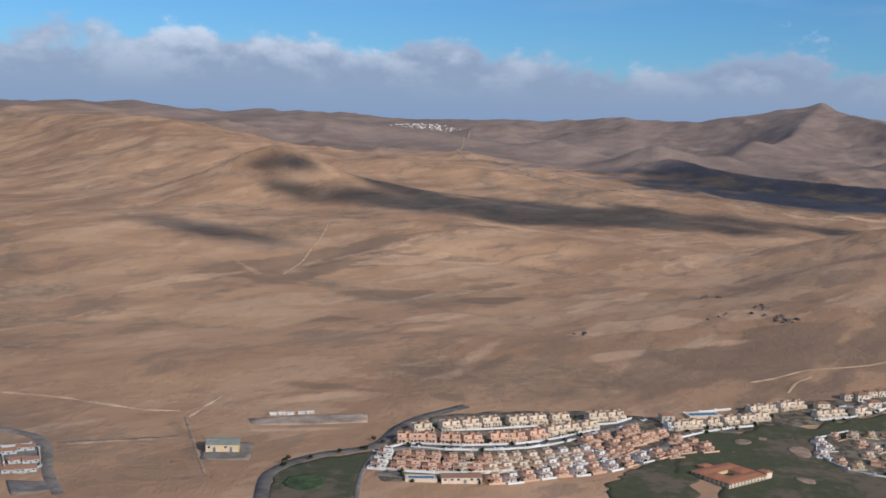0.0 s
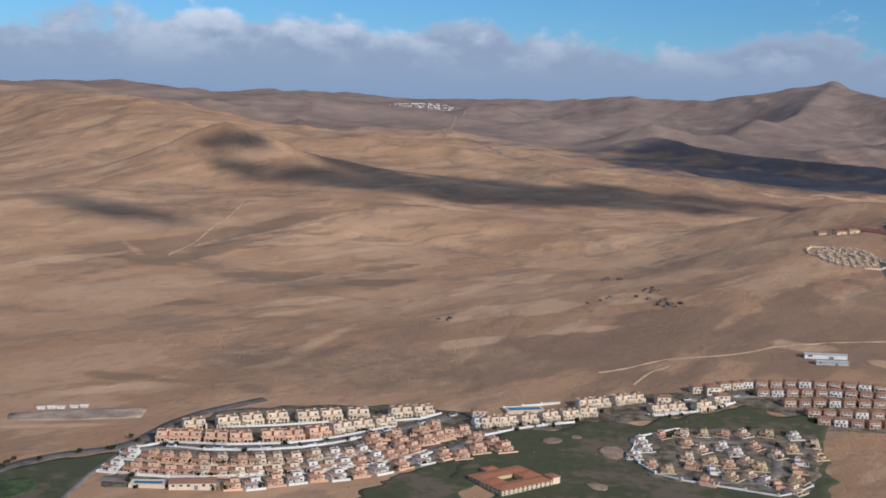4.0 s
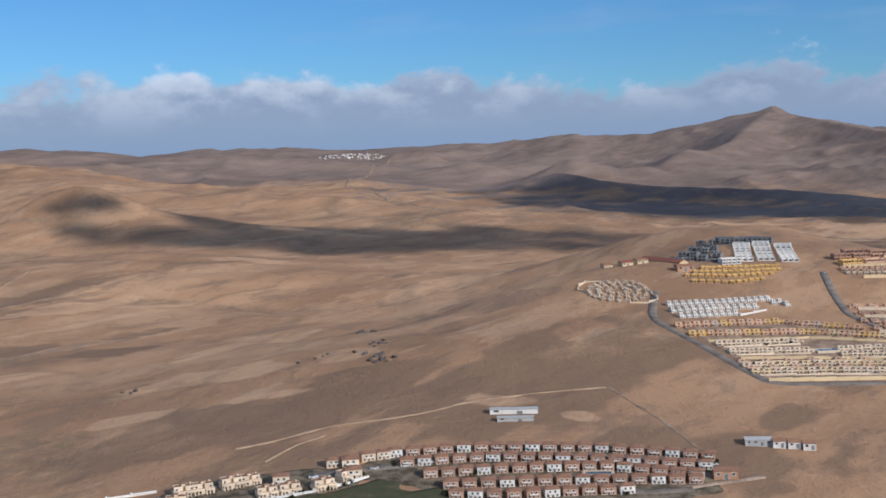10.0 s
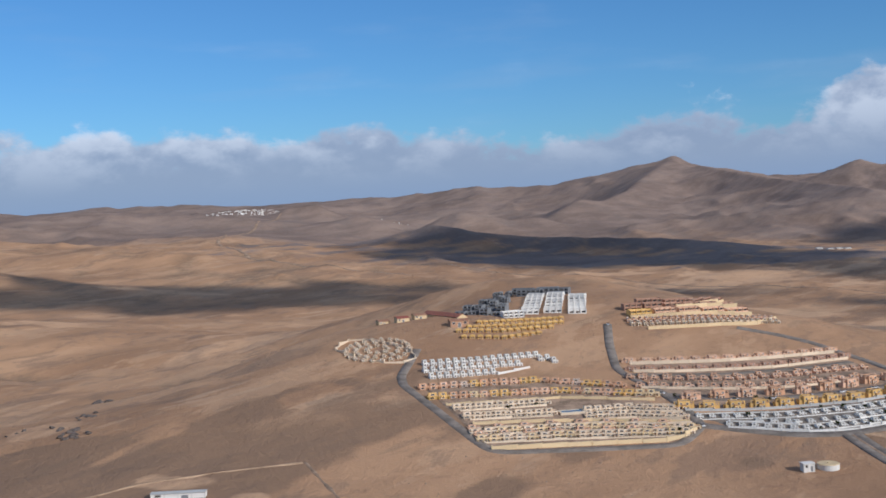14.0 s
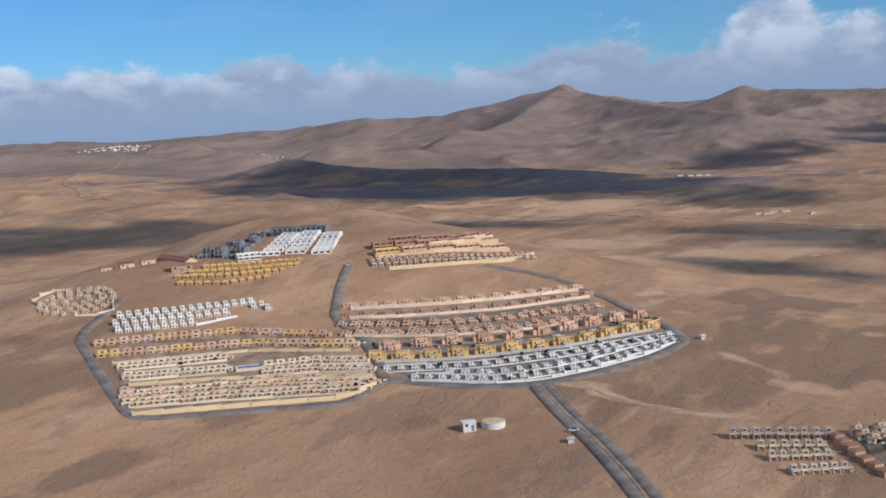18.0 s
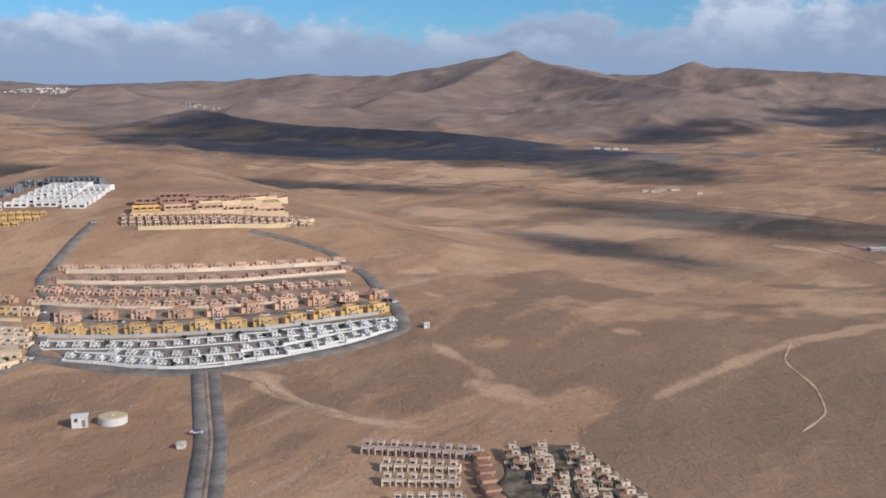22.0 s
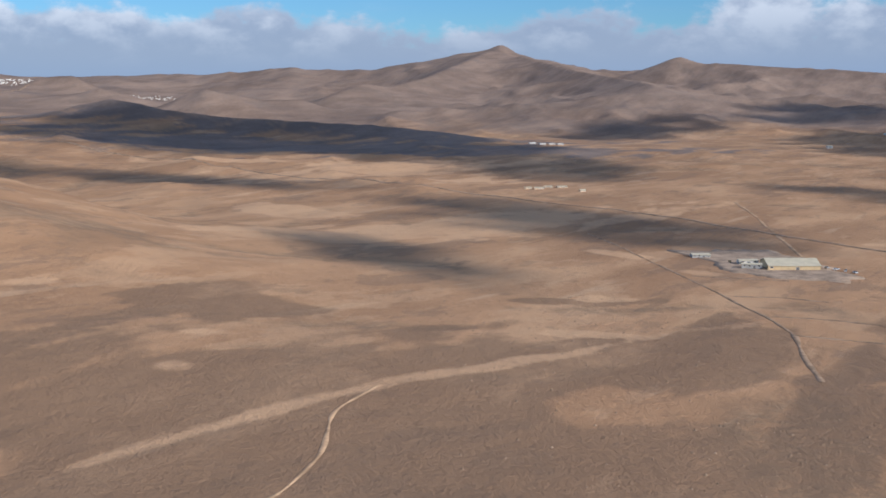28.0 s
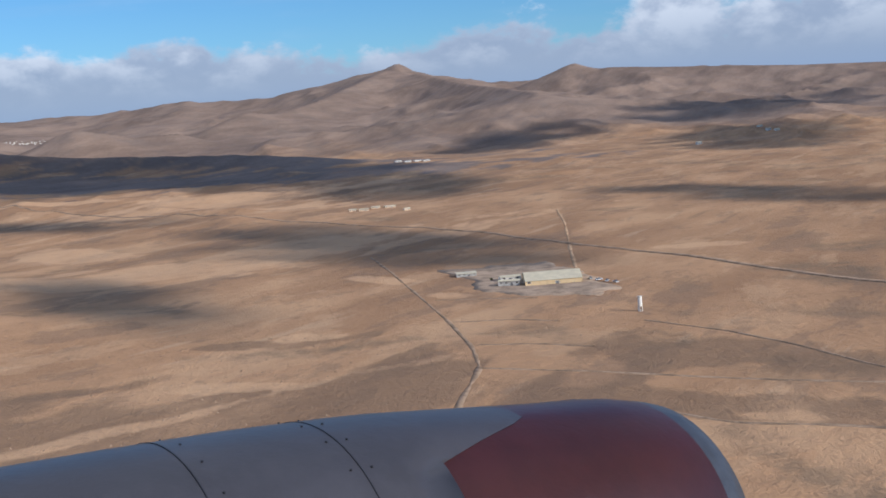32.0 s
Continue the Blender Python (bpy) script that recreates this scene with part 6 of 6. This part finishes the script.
for (x, y), s in zip(FAR_FARM, (6, 8, 7, 9, 5)):
    hall("ranch_building", (x, y), random.uniform(-10, 10), s, s * 0.6, 1.3, 0.4, CREAM, SHEET, "pale farm building far out on the plain", 4, "far farm")
for x, y in FAR_WHITE:
    hall("greenhouse", (x, y), 5, 9, 8, 1.3, 0.5, WHITE, WHITE, "white greenhouse far out on the plain", 4, "far greenhouses")
for x, y in FAR_HOUSES:
    hall("far_house", (x, y), 0, 7, 6, 3, 1.0, WHITE, SHEET, "white house at the foot of the mountains", 3, "far houses")
for x, y in TRAILERS:
    hall("trailer", (x, y - 1.2), 10, 2.4, 1.0, 0.5, 0.08, WHITE, WHITE, "white trailer standing on the pad", 3, "trailers on the pad")


def courtyard_hotel(spot, turn):
    """Four wings with red hipped roofs round a square court."""
    r = thing("courtyard_hotel", "large hotel with orange tiled roofs round a courtyard", "hotel")
    r.matrix_basis = pose(*spot, floor_at(*spot, 6) + 0.2, 0, 0, turn) @ Matrix.Diagonal((0.94, 0.94, 0.52, 1))
    for x0, x1, y0, y1, z in ((-10, 10, -8.5, -2.9, 3.0), (-10, 10, 2.9, 8.5, 3.1), (-10, -3.6, -2.85, 2.85, 3.05), (3.6, 10, -2.85, 2.85, 3.15)):
        wing = part("wing", boxes((x0, x1, y0, y1, -2, z)), SAND_WALL, r)
        part("roof", hip(x0, x1, y0, y1, z, 0.9, 0.35), HOTEL_TILE, wing)
    pavilion = part("pavilion", boxes((10.4, 13.4, -8.3, -4.3, -2, 4.0)), CREAM, r)
    part("roof", hip(10.4, 13.4, -8.3, -4.3, 4.0, 0.9, 0.3), HOTEL_TILE, pavilion)
    pavilion = part("pavilion", boxes((-2, 2.5, 9.3, 12.5, -2, 3.0)), SAND_WALL, r)
    part("roof", hip(-2, 2.5, 9.3, 12.5, 3.0, 0.9, 0.3), HOTEL_TILE, pavilion)
    windows(r, 0.9, 1.0, [(-9 + 1.8 * k, -8.5, z, 0) for k in range(11) for z in (0.2, 1.7)] + [(-10, -7 + 2 * k, z, -90) for k in range(8) for z in (0.2, 1.7)])
    door(r, 0.0, -8.5, -0.4, 1.0, 1.6)


HOTEL_TILE = tiles("orange_roof_tiles", (0.46, 0.175, 0.082, 1))
courtyard_hotel((93.0, 374.5), 37.5)


def tower(spot):
    r = thing("white_tower", "slender white tower standing alone in dry fields", "tower")
    r.matrix_basis = pose(*spot, floor_at(*spot, 1) + 0.2)
    bm = bmesh.new()
    bmesh.ops.create_cone(bm, cap_ends=True, segments=16, radius1=0.85, radius2=0.7, depth=6.0, matrix=Matrix.Translation((0, 0, 2.0)))
    part("shaft", bm, WHITE, r)
    bm = bmesh.new()
    bmesh.ops.create_cone(bm, cap_ends=True, segments=16, radius1=0.85, radius2=0.85, depth=0.3, matrix=Matrix.Translation((0, 0, 5.1)))
    part("cap", bm, WHITE, r)
    door(r, 0, -0.8, 0)


tower(TOWER[0])


def tank(spot):
    r = thing("water_tank", "round pale water tank beside a white pump house", "water tank")
    r.matrix_basis = pose(*spot, floor_at(*spot, 3) + 0.2)
    for name, r0, r1, z0, z1 in (("shell", 3.6, 3.6, -1.2, 1.6), ("lid", 3.7, 3.4, 1.6, 1.85), ("hatch", 0.5, 0.5, 1.85, 2.1)):
        bm = bmesh.new()
        bmesh.ops.create_cone(bm, cap_ends=True, segments=28, radius1=r0, radius2=r1, depth=z1 - z0, matrix=Matrix.Translation((0, 0, (z0 + z1) / 2)))
        part(name, bm, WHITE if name == "shell" else SAND_WALL, r)


tank((438.5, 529.5))
hall("pump_house", TANK_BOX[0], 5, 3.6, 3.0, 2.6, 0.15, WHITE, WHITE, "white pump house beside a round tank", 2)
hall("kiosk", HUT[0], 20, 1.6, 1.4, 1.3, 0.15, WHITE, WHITE, "small white kiosk at the bend of the road", 2)
hall("roadside_house", (456.6, 507.0), 80, 2.2, 1.6, 0.9, 0.12, WHITE, SHEET, "low white box house beside the dual road", 2)


def pool(spot, turn, w, d, label):
    r = thing("swimming_pool", label, "pool")
    x, y = spot
    r.matrix_basis = pose(x, y, floor_at(x, y, 2) + 0.9, 0, 0, turn)
    part("deck", boxes((-w - 1, w + 1, -d - 1, -d, -2, 0.12), (-w - 1, w + 1, d, d + 1, -2, 0.12), (-w - 1, -w, -d, d, -2, 0.12), (w, w + 1, -d, d, -2, 0.12)), CREAM, r)
    part("water", boxes((-w, w, -d, d, -2, 0.0)), WATER, r, "still blue pool water")


pool(POOL_SOUTH[0], 15, 6, 2.0, "blue swimming pool behind a white wall")
pool((-8.5, 354.3), 4, 4.0, 1.4, "blue swimming pool beside a cream club house")
pool(POOL_EAST[0], -3, 4, 1.8, "blue swimming pool between rows of small houses")
pool(POOL_RESORT[0], 5, 4, 2.2, "blue swimming pool between cream terraces")


def car(label):
    r = thing("car", label, "car", "parked cars")
    bm = boxes((-1.5, 1.5, -0.62, 0.62, 0.28, 0.72))
    part("body", bm, CAR_PAINT, r)
    bm = bmesh.new()
    low = [bm.verts.new(p) for p in ((-1.1, -0.58, 0.72), (0.8, -0.58, 0.72), (0.8, 0.58, 0.72), (-1.1, 0.58, 0.72))]
    top = [bm.verts.new(p) for p in ((-0.8, -0.48, 1.08), (0.4, -0.48, 1.08), (0.4, 0.48, 1.08), (-0.8, 0.48, 1.08))]
    bm.faces.new(top)
    for i in range(4):
        bm.faces.new((low[i], low[(i + 1) % 4], top[(i + 1) % 4], top[i]))
    part("cabin", bm, GLASS, r)
    wheel = None
    for x in (-0.95, 0.95):
        for y in (-0.6, 0.6):
            if wheel is None:
                bm = bmesh.new()
                bmesh.ops.create_cone(bm, cap_ends=True, segments=12, radius1=0.3, radius2=0.3, depth=0.2, matrix=Matrix.Rotation(radians(90), 4, "X"))
                wheel = part("wheel", bm, ASPHALT, r, place=pose(x, y, 0.3))
            else:
                again(wheel, x, y, 0.3)
    return r


spots = [(x, y, random.uniform(0, 180)) for x, y in FARM_CARS + CAR_A]
for line, n in ((STREET_ESTATE, 9), (STREET_B, 14), (F_STREET_1, 9), (ROAD_MID, 3)):
    spots += [(x, y - 1.2, t) for x, y, t in along(line, n)]
cars = put_all(car("small parked car with dusty paint"), spots, sizes=(0.95, 1.05), wobble=4, half=0.5)
# ---- shrubs, small trees ----
def shrub(label, group, high=1.6, wide=1.3, trunk=0.5, clumps=26, leaves=7):
    r = thing("tree", label, "tree", group)
    bm = bmesh.new()
    bmesh.ops.create_cone(bm, cap_ends=True, segments=6, radius1=0.14, radius2=0.06, depth=high * 0.8, matrix=Matrix.Translation((0, 0, high * 0.3)))
    for k in range(4):
        a = k * 1.7
        bmesh.ops.create_cone(bm, cap_ends=False, segments=5, radius1=0.06, radius2=0.02, depth=wide, matrix=Matrix.Translation((0.3 * wide * math.cos(a), 0.3 * wide * math.sin(a), trunk + 0.4 * high)) @ Euler((0.6 * math.sin(a), -0.6 * math.cos(a), 0)).to_matrix().to_4x4() @ Matrix.Rotation(0.7, 4, "X"))
    part("trunk", bm, BARK, r)
    bm = bmesh.new()
    for _ in range(clumps):
        a, u, z = random.uniform(0, 6.28), random.random() ** 0.6, random.uniform(0, 1)
        c = Vector((u * wide * math.cos(a), u * wide * math.sin(a), trunk + z * high * (1 - 0.4 * u)))
        for _ in range(leaves):
            p = c + Vector([random.gauss(0, 0.18) for _ in range(3)])
            m = Euler([random.uniform(0, 6.28) for _ in range(3)]).to_matrix()
            s = random.uniform(0.16, 0.32)
            bm.faces.new([bm.verts.new(p + m @ Vector(q) * s) for q in ((-1, -0.4, 0), (0, -0.7, 0.1), (1, 0, 0), (0, 0.7, 0.1))])
    part("crown", bm, LEAVES, r)
    return r


def beside(line, gap, spread, turn=0):
    out = []
    for x, y, _ in along(line, gap=gap):
        if random.random() < 0.45:
            out.append((x + random.uniform(-spread, spread), y + random.uniform(-spread, spread), random.uniform(0, 360)))
    return out


spots = []
for line, gap, spread in ((WALL_STREET_UP, 4, 2), (WALL_STREET_LOW, 4, 2), (WALL_LANE, 4, 2.5), (COTTAGES_UPPER, 3.5, 3), (COTTAGES_LOWER, 3.5, 3), (COTTAGES_SOUTH, 4, 3), (WALL_GOLF, 3, 2),
                          (WALL_GOLF_EAST, 3, 2), (GOLF_VILLAS, 4, 3.5), (OVAL_ROAD, 4, 4), (STREET_B, 5, 2), (B_ROW_3, 5, 3), (B_ROW_5, 5, 3)):
    spots += beside(line, gap, spread)
put_all(shrub("low dark green garden shrub with open crown", "garden shrubs", 1.3, 1.1, 0.2), spots, sizes=(0.5, 1.0), wobble=0, half=0.5)
spots = []
for line, gap, spread in ((F_STREET_1, 4, 3), (F_7, 6, 3.5), (F_8, 6, 4), (FB_3, 6, 4), (FB_5, 7, 4), (OVAL_RING[:10], 4, 4), (YARD_HOUSES, 7, 4), (VILLAS_BACK, 4, 4), (VILLAS_FRONT, 4, 4), (ROAD_GULLY[3:8], 4, 3)):
    spots += beside(line, gap, spread)
spots += [(x, y, 0) for x, y in FARM_TREES]
put_all(shrub("small dark green tree in a dry garden", "garden trees", 2.2, 1.3, 0.9, 34), spots, sizes=(0.45, 0.75), wobble=0, half=0.5)


def outcrop(x, y, count, size):
    """Dark boulders standing out of the slope."""
    for _ in range(count):
        px, py = x + random.gauss(0, 3.5), y + random.gauss(0, 6.0)
        bm = bmesh.new()
        bmesh.ops.create_icosphere(bm, subdivisions=2, radius=1.0)
        seed = Vector((px, py, 0))
        for v in bm.verts:
            v.co *= 1 + 0.45 * noise.fractal(v.co * 1.3 + seed, 0.8, 2.0, 3)
        me = bpy.data.meshes.new("boulder")
        bm.to_mesh(me)
        bm.free()
        me.materials.append(ROCK)
        ob = tagged(new("boulder", me), "dark weathered boulder on a bare slope", "boulder", "rock outcrops")
        s = random.uniform(0.5, 1.0) * size
        ob.matrix_basis = pose(px, py, float(land(px, py)) + 0.15 * s, random.uniform(-20, 20), random.uniform(-20, 20), random.uniform(0, 360)) @ Matrix.Diagonal((s * 1.3, s, s * 0.6, 1))


for spot in ((172, 602, 9, 1.5), (157, 716, 4, 2.2), (168, 628, 7, 1.3), (143, 622, 4, 1.0), (177, 596, 5, 1.6), (70, 593, 3, 1.3)):
    outcrop(*spot)


def scrub():
    """Sparse dry scrub and stones over the slopes."""
    bm_verts, faces = [], []
    rng = np.random.default_rng(4)
    n = 9000
    a = np.radians(rng.uniform(-40, 48, n))
    d = rng.uniform(360, 900, n)
    x, y = 380 + d * np.sin(a), -60 + d * np.cos(a)
    keep = octaves(x, y, 120, 3, 31) + 0.5 * octaves(x, y, 25, 2, 33) > 0.15
    x, y = x[keep], y[keep]
    z = land(x, y)
    for px, py, pz in zip(x, y, z):
        s = rng.uniform(0.18, 0.55)
        k = len(bm_verts)
        turn = rng.uniform(0, 6.28)
        for j in range(5):
            b = turn + j * 1.2566
            bm_verts.append((px + s * math.cos(b), py + s * math.sin(b), pz - 0.1))
        bm_verts.append((px + s * 0.2, py, pz + s * rng.uniform(0.5, 1.0)))
        faces += [(k + j, k + (j + 1) % 5, k + 5) for j in range(5)]
    me = bpy.data.meshes.new("scrub")
    me.from_pydata(bm_verts, [], faces)
    me.materials.append(DARK_DIRT)
    tagged(new("scrub", me), "sparse dark dry scrub and stones on the slopes", "scrub", kind="stuff")


scrub()


def far_town(name, count, x0, x1, y0, y1, label, low, high, seed):
    """A distant white town: plain blocks of one mesh."""
    rng = np.random.default_rng(seed)
    bm = bmesh.new()
    for _ in range(count):
        u = rng.beta(2, 2)
        x, y = x0 + (x1 - x0) * u, rng.uniform(y0, y1)
        w, d, h = rng.uniform(low, high), rng.uniform(low, high), rng.uniform(low * 0.4, high * 0.55)
        z = float(land(x, y))
        box(bm, x - w / 2, x + w / 2, y - d / 2, y + d / 2, z - 6, z + h)
        if rng.random() < 0.5:
            box(bm, x - w / 4, x + w / 3, y - d / 3, y + d / 4, z + h, z + h * 1.5)
    me = bpy.data.meshes.new(name)
    bm.to_mesh(me)
    bm.free()
    me.materials.append(WHITE)
    tagged(new(name, me), label, "town", kind="stuff")
far_town("distant_town", 190, -240, 40, 3610, 3880, "distant white town on the high plain", 2.0, 4.4, 2)
far_town("distant_village", 70, 100, 390, 3960, 4060, "distant white village under the far hills", 2.2, 4.5, 3)
far_town("distant_hamlet", 50, -980, -480, 3900, 4300, "distant scattered white houses in the hills", 3, 6, 5)


# ---- clouds overhead, between the sun and the land ----
def cloud(x, y, along_half, across_half, turn, thick=14.0, height=900.0):
    """A flat-bottomed heap of puffs whose shade falls at x, y."""
    rng = random.Random(int(x * 7 + y * 3))
    bm = bmesh.new()
    count = max(9, int(3.2 * along_half * across_half / (across_half + 18) ** 2 * 8) + 30)
    for k in range(count):
        a, u = rng.uniform(0, 6.28), rng.random() ** 0.55
        px, py = u * math.cos(a) * along_half * 0.95, u * math.sin(a) * across_half * 0.95
        r = across_half * rng.uniform(0.10, 0.42) * (1.2 - 0.75 * u)
        start = len(bm.verts)
        made = bmesh.ops.create_icosphere(bm, subdivisions=3, radius=1.0)["verts"]
        stretch = rng.uniform(1.0, 1.0 + 0.5 * (along_half / across_half - 1))
        for v in made:
            n = 1 + 0.55 * noise.fractal(v.co * 1.6 + Vector((px, py, k)) * 0.31, 0.9, 2.0, 4)
            v.co = Vector((px + v.co.x * r * stretch * n, py + v.co.y * r * n, max(v.co.z * n, -0.25) * thick * rng.uniform(0.98, 1.0)))
    me = bpy.data.meshes.new("cloud")
    bm.to_mesh(me)
    bm.free()
    me.polygons.foreach_set("use_smooth", np.ones(len(me.polygons), bool))
    me.materials.append(CLOUD)
    ob = tagged(new("cloud", me), "white cumulus cloud drifting high over the plain", "cloud", "fair-weather clouds")
    z = float(land(x, y))
    c = Vector((x, y, z)) + TO_SUN * (height / TO_SUN.z)
    ob.matrix_basis = pose(*c, 0, 0, turn)


for row in (
    (674, 870, 130, 38, -66), (804, 1051, 205, 70, -66), (404, 1960, 230, 170, 58), (740, 1960, 330, 230, 80), (917, 1560, 190, 120, 85),
    (560, 1385, 190, 60, -38), (216, 1400, 270, 115, 12), (-20, 1391, 190, 95, 20), (-183, 867, 78, 30, -26), (-202, 1400, 58, 36, 10),
    (-198, 1345, 34, 22, 10), (-71, 1467, 90, 46, -30), (1320, 2420, 300, 120, 49), (1120, 1130, 170, 50, -75), (1560, 2000, 420, 150, 70),
    (2050, 2900, 520, 260, 40), (560, 2000, 240, 120, 20), (600, 1790, 260, 110, 15), (860, 1800, 240, 130, 60), (470, 1900, 220, 120, 30),
):
    cloud(*row)


# ---- the aircraft's engine, where it hangs at the end of the flight ----
def slant(x, a):
    """The paint's edge runs aft on the side that faces the cabin."""
    return -min(1.1, 3.4 * max(0.0, -math.cos(a) - 0.22)) * max(0.0, 1 - abs(x + 1.45) / 0.5)


def nacelle():
    last = PATH[-1]
    m = aim(*last[1:])
    inlet = m @ Vector((1.644, -2.248, -9.226))
    r = thing("engine_nacelle", "jet engine nacelle with grey-blue cowl and red inlet", "jet engine")
    r.matrix_basis = pose(*inlet, 0, 5.3, 24.2) @ Matrix.Diagonal((1.042, 1.042, 1.042, 1))
    rings = {
        "inlet_lip": [(0.02, 0.80), (0.10, 0.86), (0.12, 0.92), (0.06, 0.97), (-0.06, 1.00), (-0.16, 1.015)],
        "inlet_cowl": [(-0.16, 1.017), (-0.35, 1.05), (-0.6, 1.075), (-0.95, 1.09), (-1.45, 1.122)],
        "fan_cowl": [(-1.452, 1.124), (-2.4, 1.19), (-2.7, 1.20), (-3.4, 1.21), (-4.2, 1.20), (-5.0, 1.18)],
        "inlet_duct": [(0.02, 0.80), (-0.3, 0.76), (-1.0, 0.78)],
    }
    mats = {"inlet_lip": NACELLE_LIP, "inlet_cowl": NACELLE_RED, "fan_cowl": NACELLE_BLUE, "inlet_duct": NACELLE_LIP}
    for name, line in rings.items():
        bm = bmesh.new()
        loops = []
        for x, rad in line:
            loops.append([bm.verts.new((x + slant(x, a), rad * math.cos(a), rad * math.sin(a))) for a in [k * math.pi / 48 for k in range(96)]])
        for a, b in zip(loops, loops[1:]):
            for i in range(96):
                j = (i + 1) % 96
                bm.faces.new((a[i], a[j], b[j], b[i])).smooth = True
        bmesh.ops.recalc_face_normals(bm, faces=bm.faces)
        part(name, bm, mats[name], r)
    # seams, fasteners and the strake on the fan cowl
    for x, rad, wide in ((-2.95, 1.206, 0.003), (-3.9, 1.207, 0.003)):
        bm = bmesh.new()
        loops = [[bm.verts.new((x + d, (rad + up) * math.cos(k * math.pi / 48), (rad + up) * math.sin(k * math.pi / 48))) for k in range(96)] for d, up in ((-wide, -0.01), (-wide, 0.0015), (wide, 0.0015), (wide, -0.01))]
        for a, b in zip(loops, loops[1:]):
            for i in range(96):
                bm.faces.new((a[i], a[(i + 1) % 96], b[(i + 1) % 96], b[i]))
        bmesh.ops.recalc_face_normals(bm, faces=bm.faces)
        part("seam", bm, NACELLE_SEAM, r)
    bm = bmesh.new()
    bmesh.ops.create_cone(bm, cap_ends=True, segments=8, radius1=0.008, radius2=0.007, depth=0.008)
    first = part("fastener", bm, NACELLE_SEAM, r)
    spots = [(x, a) for x in (-2.88, -3.02, -3.8) for a in range(63, 150, 14)]
    for k, (x, a) in enumerate(spots):
        rad = float(np.interp(x, (-4.2, -3.4, -2.7, -2.4, -1.452), (1.20, 1.21, 1.20, 1.19, 1.124))) + 0.004
        ob = first if k == 0 else again(first, 0, 0, 0)
        ob.matrix_basis = Matrix.Translation((x, rad * math.cos(radians(a)), rad * math.sin(radians(a)))) @ Matrix.Rotation(radians(a - 90), 4, "X")
    bm = bmesh.new()
    box(bm, -2.9, -1.3, -0.015, 0.015, 1.0, 1.0 + 0.2)
    part("strake", bm, NACELLE_LIP, r, place=pose(0, 0, 0, 62))


NACELLE_BLUE = plain("grey_blue_paint", (0.062, 0.060, 0.070, 1), 0.4, 0.2, 0.8, 0.12)
NACELLE_RED = plain("dull_red_paint", (0.042, 0.011, 0.011, 1), 0.35, 0.0, 0.8, 0.15)
NACELLE_LIP = plain("worn_metal", (0.08, 0.085, 0.10, 1), 0.4, 0.5, 0.5, 0.15)
NACELLE_SEAM = plain("dark_seam", (0.025, 0.025, 0.03, 1), 0.5, 0.3, 0.3, 0.2)
nacelle()
